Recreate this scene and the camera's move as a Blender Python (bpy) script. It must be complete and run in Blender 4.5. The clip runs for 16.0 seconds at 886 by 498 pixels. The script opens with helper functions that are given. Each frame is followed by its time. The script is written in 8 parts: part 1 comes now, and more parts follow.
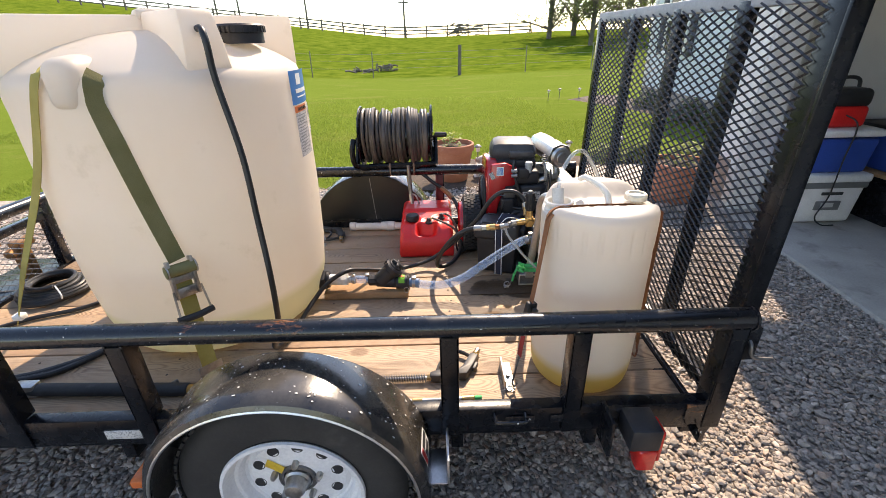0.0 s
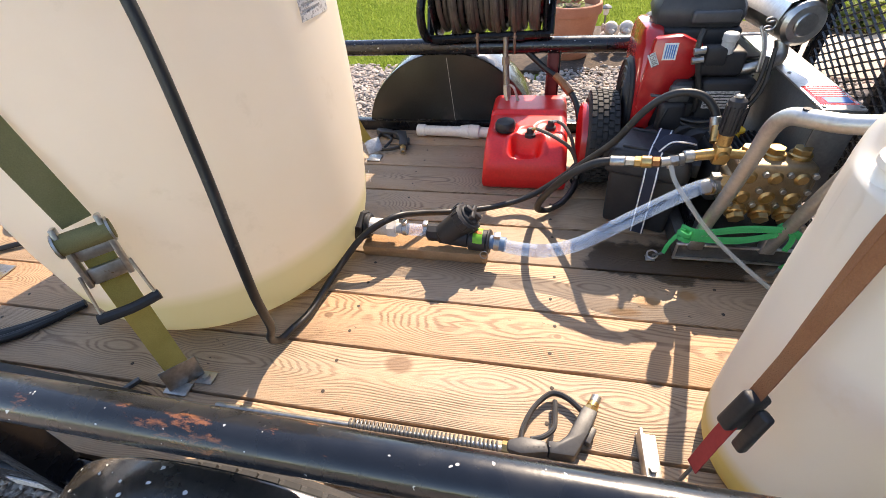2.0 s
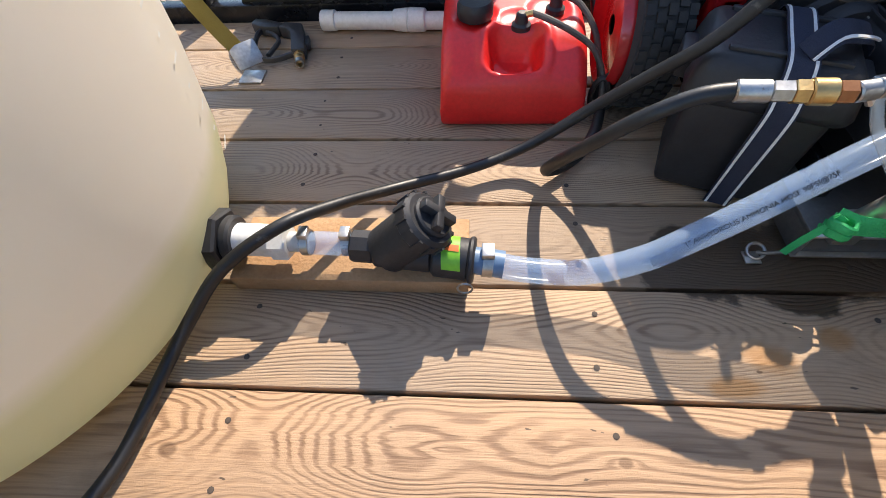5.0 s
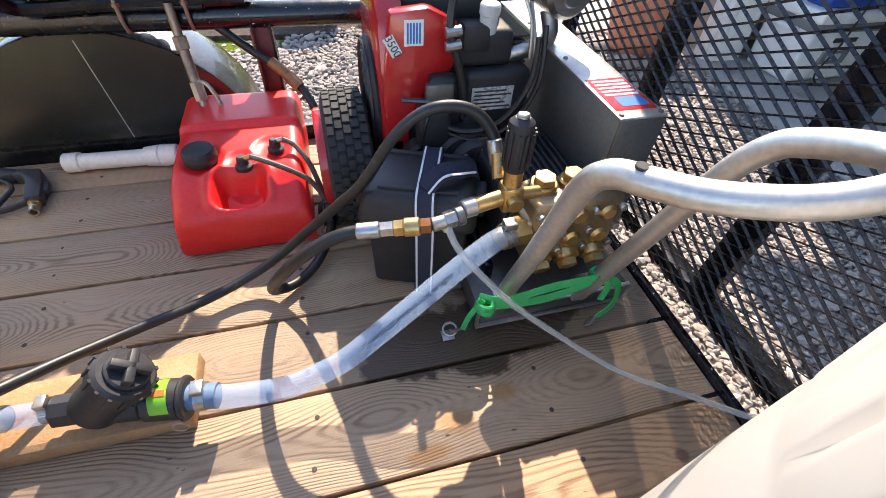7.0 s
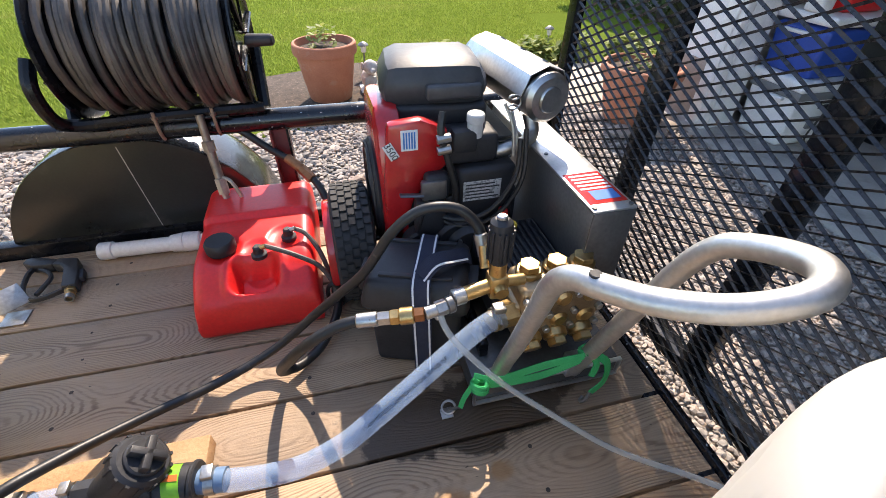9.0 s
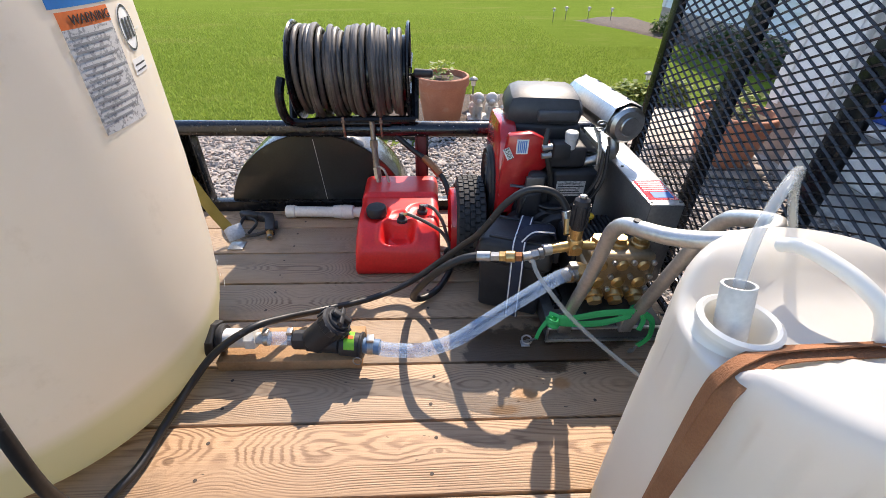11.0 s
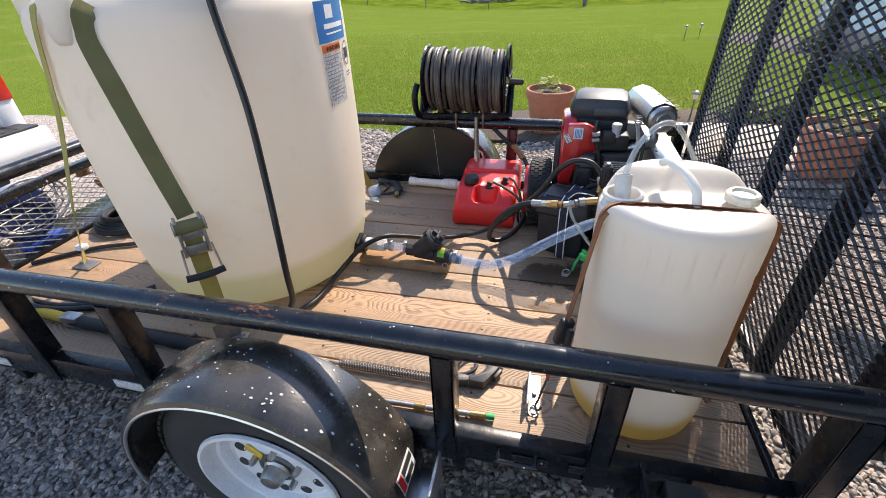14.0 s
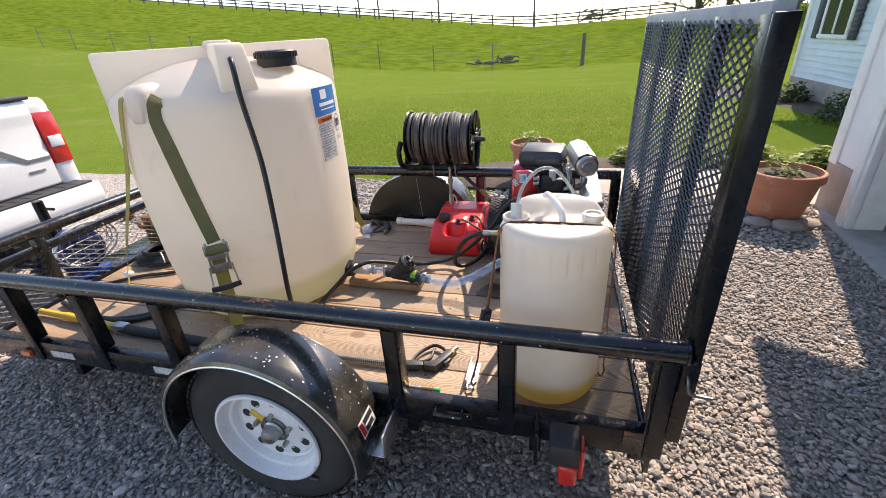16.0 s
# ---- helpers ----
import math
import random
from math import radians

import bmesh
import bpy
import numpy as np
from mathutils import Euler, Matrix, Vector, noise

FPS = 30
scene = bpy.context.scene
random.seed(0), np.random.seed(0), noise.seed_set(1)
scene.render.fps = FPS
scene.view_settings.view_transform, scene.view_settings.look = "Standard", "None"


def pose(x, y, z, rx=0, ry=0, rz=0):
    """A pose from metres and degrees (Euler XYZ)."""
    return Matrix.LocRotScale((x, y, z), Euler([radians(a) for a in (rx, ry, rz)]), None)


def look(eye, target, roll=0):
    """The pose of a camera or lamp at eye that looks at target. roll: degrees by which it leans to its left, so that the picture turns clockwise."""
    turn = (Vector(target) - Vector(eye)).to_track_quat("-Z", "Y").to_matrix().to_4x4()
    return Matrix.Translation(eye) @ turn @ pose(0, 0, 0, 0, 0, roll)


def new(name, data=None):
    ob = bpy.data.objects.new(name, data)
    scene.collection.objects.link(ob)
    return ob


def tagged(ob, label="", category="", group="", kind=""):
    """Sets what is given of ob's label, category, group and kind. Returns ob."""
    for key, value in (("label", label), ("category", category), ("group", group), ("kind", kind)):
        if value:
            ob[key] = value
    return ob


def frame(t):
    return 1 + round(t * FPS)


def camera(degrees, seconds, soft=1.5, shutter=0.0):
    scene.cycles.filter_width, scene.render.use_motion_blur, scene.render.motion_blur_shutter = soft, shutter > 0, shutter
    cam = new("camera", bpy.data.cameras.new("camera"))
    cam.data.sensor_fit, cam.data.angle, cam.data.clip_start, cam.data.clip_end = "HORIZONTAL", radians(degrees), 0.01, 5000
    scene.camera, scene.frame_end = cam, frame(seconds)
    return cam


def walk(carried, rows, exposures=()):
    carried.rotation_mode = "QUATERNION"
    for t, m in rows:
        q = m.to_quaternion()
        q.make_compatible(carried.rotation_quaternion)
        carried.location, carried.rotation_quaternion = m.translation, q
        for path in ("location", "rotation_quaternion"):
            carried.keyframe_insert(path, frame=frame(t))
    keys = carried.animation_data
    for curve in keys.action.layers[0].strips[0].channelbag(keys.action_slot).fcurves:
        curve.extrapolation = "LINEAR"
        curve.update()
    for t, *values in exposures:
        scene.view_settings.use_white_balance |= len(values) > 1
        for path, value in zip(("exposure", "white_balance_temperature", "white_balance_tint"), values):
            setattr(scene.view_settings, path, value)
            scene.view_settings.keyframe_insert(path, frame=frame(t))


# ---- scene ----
cam = camera(91.2, 16.0, 0.75)
PATH = [
    (0, (0.009, -0.267, 1.585), (0.024, 1.531, 0.710), -1.4),
    (0.5, (0.065, -0.199, 1.578), (-0.102, 1.535, 0.597), -3.6),
    (1, (0.056, 0.013, 1.546), (-0.180, 1.667, 0.447), -3.0),
    (1.5, (0.012, 0.208, 1.508), (-0.259, 1.782, 0.303), -3.5),
    (2, (-0.025, 0.540, 1.383), (-0.411, 2.005, 0.078), -5.6),
    (2.5, (-0.138, 0.876, 1.267), (-0.538, 2.189, -0.188), -8.6),
    (3, (-0.208, 0.960, 1.175), (-0.540, 2.193, -0.363), -11.5),
    (3.2, (-0.231, 0.947, 1.166), (-0.429, 2.198, -0.381), -6.8),
    (5.3, (-0.096, 1.184, 1.099), (-0.195, 2.316, -0.547), -3.1),
    (5.5, (-0.044, 1.177, 1.119), (-0.064, 2.332, -0.513), -1.5),
    (6, (0.061, 1.155, 1.207), (0.255, 2.417, -0.333), 1.2),
    (6.5, (0.128, 1.144, 1.253), (0.499, 2.456, -0.211), 4.0),
    (7, (0.158, 1.134, 1.258), (0.582, 2.445, -0.192), 4.3),
    (7.5, (0.179, 1.136, 1.271), (0.642, 2.449, -0.165), 4.4),
    (8, (0.194, 1.152, 1.306), (0.704, 2.481, -0.098), 4.7),
    (8.2, (0.221, 1.16, 1.317), (0.706, 2.532, -0.055), 3.0),
    (10.3, (0.054, 0.855, 1.427), (0.316, 2.45, 0.249), 2.8),
    (10.5, (0.038, 0.804, 1.444), (0.269, 2.41, 0.273), 2.3),
    (11, (0.04, 0.699, 1.456), (0.114, 2.332, 0.304), 0.9),
    (11.5, (0.101, 0.626, 1.446), (0.006, 2.255, 0.29), 0.8),
    (12, (0.165, 0.547, 1.437), (-0.148, 2.143, 0.274), -1.7),
    (12.5, (0.199, 0.469, 1.464), (-0.273, 2.03, 0.306), -4.3),
    (13, (0.212, 0.386, 1.495), (-0.288, 1.942, 0.342), -4.0),
    (13.5, (0.2, 0.23, 1.533), (-0.28, 1.82, 0.419), -3.3),
    (14, (0.213, 0.062, 1.56), (-0.207, 1.687, 0.473), -2.5),
    (14.5, (0.299, -0.037, 1.582), (-0.073, 1.618, 0.522), -2.8),
    (15, (0.433, -0.159, 1.595), (0.109, 1.521, 0.56), -2.2),
    (15.5, (0.51, -0.249, 1.645), (0.152, 1.455, 0.661), -2.5),
    (16, (0.526, -0.314, 1.667), (0.03, 1.408, 0.778), -3.9),
]
walk(cam, [(t, look(eye, target, roll)) for t, eye, target, roll in PATH], [
    (0, 1.14, 7550, 16), (1.0, 1.29, 7700, 16), (2.0, 1.38, 7400, 15), (2.5, 1.18, 6900, 12), (3.2, 1.04, 6600, 10), (5.3, 1.04, 6600, 11), (6.0, 1.33, 6800, 13), (6.5, 1.48, 6900, 14),
    (8.2, 1.35, 6900, 14), (10.3, 1.08, 6750, 14), (11.0, 1.05, 6650, 13), (12.5, 1.03, 6600, 13), (14, 1.0, 6700, 13), (15, 1.05, 6800, 13), (16, 0.97, 6950, 15)])

# ---- world, sun ----
SUN_EL, SUN_AZ = 42.5, 17.5      # degrees above the horizon; degrees from +y towards +x
world = bpy.data.worlds.new("sky")
scene.world = world
world.use_nodes = True
wn = world.node_tree
sky = wn.nodes.new("ShaderNodeTexSky")
sky.sky_type, sky.sun_disc = "NISHITA", False
sky.sun_elevation, sky.sun_rotation = radians(SUN_EL), radians(SUN_AZ)
sky.air_density, sky.dust_density, sky.ozone_density = 1.0, 0.25, 1.6
wn.links.new(sky.outputs[0], wn.nodes["Background"].inputs[0])
wn.nodes["Background"].inputs[1].default_value = 0.175
lamp = bpy.data.lights.new("sun", "SUN")
lamp.energy, lamp.angle, lamp.color = 4.1, radians(0.55), (1.0, 0.885, 0.735)
sun = new("sun", lamp)
SUN_DIR = Vector((math.sin(radians(SUN_AZ)) * math.cos(radians(SUN_EL)), math.cos(radians(SUN_AZ)) * math.cos(radians(SUN_EL)), math.sin(radians(SUN_EL))))
sun.matrix_world = look(SUN_DIR * 50, (0, 0, 0))


# ---- material helpers ----
def nodes_of(name):
    m = bpy.data.materials.new(name)
    m.use_nodes = True
    return m, m.node_tree, m.node_tree.nodes["Principled BSDF"]


def put(tree, kind, **values):
    n = tree.nodes.new(kind)
    for key, value in values.items():
        key = key.replace("_", " ")
        if key in n.inputs:
            n.inputs[key].default_value = value
    return n


def ramp(tree, fac, stops):
    r = tree.nodes.new("ShaderNodeValToRGB")
    el = r.color_ramp.elements
    while len(el) < len(stops):
        el.new(0.5)
    for e, (p, c) in zip(el, stops):
        e.position, e.color = p, (*c, 1) if len(c) == 3 else c
    tree.links.new(fac, r.inputs[0])
    return r.outputs[0]


def noise_of(tree, vec, scale, detail=4.0, rough=0.55, stretch=None):
    if stretch:
        mp = put(tree, "ShaderNodeMapping", Scale=stretch)
        tree.links.new(vec, mp.inputs[0])
        vec = mp.outputs[0]
    n = put(tree, "ShaderNodeTexNoise", Scale=scale, Detail=detail, Roughness=rough)
    tree.links.new(vec, n.inputs["Vector"])
    return n.outputs["Fac"]


def mixed(tree, fac, a, b, mode="MIX"):
    n = tree.nodes.new("ShaderNodeMix")
    n.data_type, n.blend_type = "RGBA", mode
    for sock, v in ((n.inputs["Factor"], fac), (n.inputs["A"], a), (n.inputs["B"], b)):
        if hasattr(v, "is_output"):
            tree.links.new(v, sock)
        elif isinstance(v, (int, float)):
            sock.default_value = v
        else:
            sock.default_value = (*v, 1)
    return n.outputs["Result"]


def bumped(tree, bsdf, height, strength, distance):
    b = put(tree, "ShaderNodeBump", Strength=strength, Distance=distance)
    tree.links.new(height, b.inputs["Height"])
    tree.links.new(b.outputs[0], bsdf.inputs["Normal"])


def coords(tree):
    return tree.nodes.new("ShaderNodeTexCoord").outputs["Object"]


def surf(name, c1, c2, scale=6.0, rough=0.5, rough2=None, metal=0.0, bump=0.0, fine=120.0, spots=None, spot_at=(0.62, 0.68), spot_scale=30.0, random_tint=0.0, coat=0.0):
    """A painted, moulded or mineral surface: two tones by a broad noise, fine grain in the relief, and flecks or wear in a third tone."""
    m, t, b = nodes_of(name)
    v = coords(t)
    broad = noise_of(t, v, scale)
    grain = noise_of(t, v, fine, 3.0)
    col = ramp(t, broad, [(0.35, c1), (0.65, c2)])
    col = mixed(t, 0.18, col, ramp(t, grain, [(0.3, tuple(x * 0.6 for x in c1)), (0.7, tuple(min(1, x * 1.3) for x in c2))]))
    if spots:
        s = noise_of(t, v, spot_scale, 5.0, 0.62)
        col = mixed(t, ramp(t, s, [(spot_at[0], (0, 0, 0)), (spot_at[1], (1, 1, 1))]), col, spots)
    if random_tint:
        oi = t.nodes.new("ShaderNodeObjectInfo")
        col = mixed(t, random_tint, col, ramp(t, oi.outputs["Random"], [(0.0, tuple(x * 0.55 for x in c1)), (1.0, tuple(min(1, x * 1.25) for x in c2))]))
    t.links.new(col, b.inputs["Base Color"])
    b.inputs["Metallic"].default_value = metal
    r2 = rough if rough2 is None else rough2
    rr = put(t, "ShaderNodeMapRange")
    rr.inputs["To Min"].default_value, rr.inputs["To Max"].default_value = rough, r2
    t.links.new(noise_of(t, v, scale * 3, 5.0), rr.inputs["Value"])
    t.links.new(rr.outputs[0], b.inputs["Roughness"])
    if coat:
        b.inputs["Coat Weight"].default_value = coat
        b.inputs["Coat Roughness"].default_value = 0.08
    if bump:
        bumped(t, b, grain, bump, 0.004)
    return m


def translucent(name, c, c2, share, rough, stain=None, low=None, through_tint=(1.0, 1.0, 1.0)):
    """Thin moulded polyethylene that lets light through, tinted on the way; low = (z, colour): liquid standing inside up to z."""
    m, t, b = nodes_of(name)
    v = coords(t)
    col = ramp(t, noise_of(t, v, 3.0, 5.0), [(0.3, c), (0.7, c2)])
    if stain:
        col = mixed(t, ramp(t, noise_of(t, v, 5.0, 8.0, 0.7), [(0.60, (0, 0, 0)), (0.78, (0.5, 0.5, 0.5))]), col, stain)
    if low:
        sx = t.nodes.new("ShaderNodeSeparateXYZ")
        t.links.new(v, sx.inputs[0])
        edge = ramp(t, sx.outputs["Z"], [(low[0] - 0.022, (1, 1, 1)), (low[0] + 0.022, (0, 0, 0))])
        col = mixed(t, edge, col, low[1])
    t.links.new(col, b.inputs["Base Color"])
    b.inputs["Roughness"].default_value = rough
    tr = t.nodes.new("ShaderNodeBsdfTranslucent")
    t.links.new(mixed(t, 1.0, col, through_tint, "MULTIPLY"), tr.inputs["Color"])
    mx = t.nodes.new("ShaderNodeMixShader")
    mx.inputs[0].default_value = share
    t.links.new(b.outputs[0], mx.inputs[1])
    t.links.new(tr.outputs[0], mx.inputs[2])
    t.links.new(mx.outputs[0], t.nodes["Material Output"].inputs["Surface"])
    bumped(t, b, noise_of(t, v, 14.0, 3.0), 0.12, 0.004)
    return m


def plain(name, c, rough=0.5, metal=0.0):
    return surf(name, tuple(x * 0.92 for x in c), tuple(min(1, x * 1.06) for x in c), 9.0, rough, min(1, rough + 0.12), metal)


def glassy(name, c, rough=0.08, alpha=0.45):
    """Clear flexible vinyl: part see-through, part glossy milky film."""
    m, t, b = nodes_of(name)
    b.inputs["Base Color"].default_value = (*c, 1)
    b.inputs["Roughness"].default_value = rough
    tp = t.nodes.new("ShaderNodeBsdfTransparent")
    tp.inputs[0].default_value = (0.93, 0.95, 0.97, 1)
    mx = t.nodes.new("ShaderNodeMixShader")
    mx.inputs[0].default_value = alpha
    t.links.new(tp.outputs[0], mx.inputs[1])
    t.links.new(b.outputs[0], mx.inputs[2])
    t.links.new(mx.outputs[0], t.nodes["Material Output"].inputs["Surface"])
    return m


def wood_deck(name, tint, weather):
    """Weathered plain-sawn boards: thin late-wood rings that bend round knots, fine fibre, grey sun bleaching, stains."""
    m, t, b = nodes_of(name)
    v = coords(t)
    oi = t.nodes.new("ShaderNodeObjectInfo")

    def calc(op, a, c, d=None):
        n = t.nodes.new("ShaderNodeMath")
        n.operation = op
        for sock, val in zip(n.inputs, (a, c, d)):
            if val is None:
                continue
            if hasattr(val, "is_output"):
                t.links.new(val, sock)
            else:
                sock.default_value = val
        return n.outputs[0]

    def shifted(amount):
        add = t.nodes.new("ShaderNodeVectorMath")
        add.operation = "MULTIPLY_ADD"
        comb = t.nodes.new("ShaderNodeCombineXYZ")
        for k in range(3):
            t.links.new(oi.outputs["Random"], comb.inputs[k])
        t.links.new(comb.outputs[0], add.inputs[0])
        add.inputs[1].default_value = amount
        t.links.new(v, add.inputs[2])
        return add.outputs[0]

    def near(x, y, wide, high, warp):
        """Distance from a place on the deck, in units of its half width and half height, with a wandering edge."""
        sub = t.nodes.new("ShaderNodeVectorMath")
        sub.operation = "SUBTRACT"
        t.links.new(v, sub.inputs[0])
        sub.inputs[1].default_value = (x + 1.0, y - 1.6, 0.45)
        sc = t.nodes.new("ShaderNodeVectorMath")
        sc.operation = "MULTIPLY"
        t.links.new(sub.outputs[0], sc.inputs[0])
        sc.inputs[1].default_value = (1 / wide, 1 / high, 0)
        ln = t.nodes.new("ShaderNodeVectorMath")
        ln.operation = "LENGTH"
        t.links.new(sc.outputs[0], ln.inputs[0])
        return calc("MULTIPLY_ADD", noise_of(t, v, 11.0, 5.0, 0.65), warp, calc("SUBTRACT", ln.outputs["Value"], warp * 0.5))

    vec = shifted((9.0, 5.0, 7.0))
    field = noise_of(t, vec, 1.0, 1.5, 0.35, (0.42, 3.4, 2.0))
    vor = put(t, "ShaderNodeTexVoronoi", Scale=1.0, Randomness=1.0)
    mp = put(t, "ShaderNodeMapping", Scale=(1.5, 4.6, 1.0))
    t.links.new(vec, mp.inputs[0])
    t.links.new(mp.outputs[0], vor.inputs["Vector"])
    swirl = ramp(t, vor.outputs["Distance"], [(0.0, (1, 1, 1)), (0.10, (0.55, 0.55, 0.55)), (0.32, (0, 0, 0))])
    dots = ramp(t, vor.outputs["Distance"], [(0.030, (0.9, 0.9, 0.9)), (0.055, (0, 0, 0))])
    for x, y, w, h in ((-0.328, 1.137, 0.052, 0.036), (-0.575, 1.269, 0.020, 0.014), (0.065, 1.278, 0.014, 0.010), (-0.185, 1.285, 0.022, 0.012), (0.689, 1.274, 0.020, 0.016)):
        d = near(x, y, w, h, 0.15)
        wide = near(x, y, w * 2.6, h, 0.3)
        swirl = calc("MAXIMUM", swirl, ramp(t, calc("MULTIPLY", wide, 0.2), [(0.0, (1, 1, 1)), (0.2, (0.62, 0.62, 0.62)), (0.9, (0, 0, 0))]))
        if x != -0.185:
            dots = calc("MAXIMUM", dots, ramp(t, d, [(0.55, (0.75, 0.75, 0.75)), (0.85, (0, 0, 0))]))
    field = calc("MULTIPLY_ADD", swirl, 0.11, field)
    wob = noise_of(t, vec, 1.0, 4.0, 0.55, (0.8, 27.0, 8.0))
    split = t.nodes.new("ShaderNodeSeparateXYZ")
    t.links.new(vec, split.inputs[0])
    # arches along each board: growth rings cut at a slowly changing depth
    own = t.nodes.new("ShaderNodeSeparateXYZ")
    t.links.new(v, own.inputs[0])
    across = calc("MULTIPLY_ADD", calc("FRACT", calc("MULTIPLY_ADD", own.outputs["Y"], 1 / 0.187, 0.801 / 0.187), 0.0), 0.187, -0.0935)
    across = calc("ADD", across, calc("MULTIPLY_ADD", noise_of(t, vec, 1.0, 1.0, 0.3, (0.9, 0.1, 0.1)), 0.16, -0.08))
    depth = calc("MULTIPLY_ADD", noise_of(t, vec, 1.0, 1.0, 0.3, (2.4, 0.2, 0.2)), 0.22, -0.055)
    radius = calc("SQRT", calc("MULTIPLY_ADD", across, across, calc("MULTIPLY", depth, depth)), 0.0)
    phase = calc("MULTIPLY_ADD", field, 210.0, calc("MULTIPLY_ADD", radius, 1350.0, calc("MULTIPLY", wob, 16.0)))
    sine = calc("SINE", phase, 0.0)
    line = ramp(t, calc("MULTIPLY_ADD", sine, 0.5, 0.5), [(0.0, (0, 0, 0)), (0.5, (0.16, 0.16, 0.16)), (0.82, (0.75, 0.75, 0.75)), (1.0, (1, 1, 1))])
    strength = ramp(t, noise_of(t, vec, 1.0, 4.0, 0.6, (2.2, 14.0, 3.0)), [(0.36, (0.12, 0.12, 0.12)), (0.62, (1, 1, 1))])
    board = ramp(t, oi.outputs["Random"], [(0.0, (0.62, 0.62, 0.62)), (0.5, (1, 1, 1)), (1.0, (0.78, 0.78, 0.78))])
    ring = calc("MULTIPLY", calc("MULTIPLY", line, strength), board)
    fibre = noise_of(t, vec, 1.0, 7.0, 0.75, (8.0, 330.0, 40.0))
    base = mixed(t, ring, (0.47, 0.335, 0.220), (0.120, 0.052, 0.024))
    base = mixed(t, 0.24, base, ramp(t, fibre, [(0.32, (0.17, 0.105, 0.062)), (0.68, (0.56, 0.42, 0.28))]))
    grey = ramp(t, noise_of(t, v, 1.7, 7.0, 0.68, (0.7, 1.6, 1.0)), [(0.38, (0.03, 0.03, 0.03)), (0.66, (weather, weather, weather))])
    base = mixed(t, grey, base, mixed(t, ring, mixed(t, fibre, (0.20, 0.168, 0.138), (0.45, 0.388, 0.322)), (0.175, 0.140, 0.110)))
    per = ramp(t, oi.outputs["Random"], [(0.0, (0.70, 0.68, 0.66)), (0.5, (0.97, 0.95, 0.92)), (1.0, (1.10, 1.01, 0.92))])
    base = mixed(t, 1.0, base, mixed(t, 1.0, per, tint, "MULTIPLY"), "MULTIPLY")
    base = mixed(t, dots, base, mixed(t, fibre, (0.07, 0.036, 0.020), (0.22, 0.12, 0.062)))
    # dark flecks, drying cracks, grime
    fleck = ramp(t, noise_of(t, v, 46.0, 3.0, 0.6, (0.6, 1.5, 1.0)), [(0.715, (0, 0, 0)), (0.74, (0.85, 0.85, 0.85))])
    base = mixed(t, fleck, base, (0.060, 0.040, 0.028))
    crack = ramp(t, noise_of(t, vec, 1.0, 2.0, 0.5, (3.0, 120.0, 20.0)), [(0.76, (0, 0, 0)), (0.79, (0.8, 0.8, 0.8))])
    base = mixed(t, crack, base, (0.055, 0.035, 0.022))
    grime = ramp(t, noise_of(t, v, 4.5, 6.0, 0.7), [(0.56, (0, 0, 0)), (0.75, (0.40, 0.40, 0.40))])
    base = mixed(t, grime, base, (0.12, 0.085, 0.058))
    # rust-coloured drips and a wet patch
    for x, y, w, h in ((0.303, 1.432, 0.045, 0.030), (0.413, 1.468, 0.030, 0.022), (0.245, 1.385, 0.05, 0.020)):
        base = mixed(t, ramp(t, near(x, y, w, h, 1.6), [(0.45, (0.65, 0.65, 0.65)), (1.1, (0, 0, 0))]), base, (0.33, 0.150, 0.035))
    wet = ramp(t, near(0.385, 1.605, 0.27, 0.095, 1.6), [(0.85, (0.92, 0.92, 0.92)), (0.97, (0, 0, 0))])
    base = mixed(t, wet, base, mixed(t, fibre, (0.030, 0.019, 0.011), (0.085, 0.052, 0.029)))
    t.links.new(base, b.inputs["Base Color"])
    t.links.new(ramp(t, wet, [(0.0, (0.60, 0.60, 0.60)), (0.8, (0.30, 0.30, 0.30))]), b.inputs["Roughness"])
    h = mixed(t, 0.45, mixed(t, ring, (1, 1, 1), (0.2, 0.2, 0.2)), fibre)
    h = mixed(t, crack, h, (0, 0, 0))
    bumped(t, b, h, 0.8, 0.003)
    return m


def black_paint(name, chip=True):
    m, t, b = nodes_of(name)
    v = coords(t)
    col = ramp(t, noise_of(t, v, 5.0), [(0.35, (0.004, 0.0045, 0.006)), (0.65, (0.009, 0.010, 0.013))])
    dust = ramp(t, noise_of(t, v, 9.0, 7.0, 0.7), [(0.56, (0, 0, 0)), (0.85, (0.10, 0.10, 0.10))])
    col = mixed(t, dust, col, (0.10, 0.095, 0.09))
    if chip:
        speck = ramp(t, noise_of(t, v, 75.0, 2.0, 0.5), [(0.715, (0, 0, 0)), (0.73, (1, 1, 1))])
        col = mixed(t, speck, col, (0.55, 0.54, 0.52))
        rust = ramp(t, noise_of(t, v, 11.0, 9.0, 0.75, (0.5, 1.5, 1.5)), [(0.605, (0, 0, 0)), (0.655, (0.9, 0.9, 0.9))])
        col = mixed(t, rust, col, (0.20, 0.075, 0.03))
    t.links.new(col, b.inputs["Base Color"])
    b.inputs["Coat Weight"].default_value = 0.25 if chip else 0.04
    b.inputs["Specular IOR Level"].default_value = 0.5 if chip else 0.28
    b.inputs["Coat Roughness"].default_value = 0.15
    t.links.new(ramp(t, noise_of(t, v, 20.0, 5.0), [(0.3, (0.16, 0.16, 0.16)), (0.7, (0.36, 0.36, 0.36))]), b.inputs["Roughness"])
    bumped(t, b, noise_of(t, v, 60.0, 4.0), 0.10, 0.003)
    return m


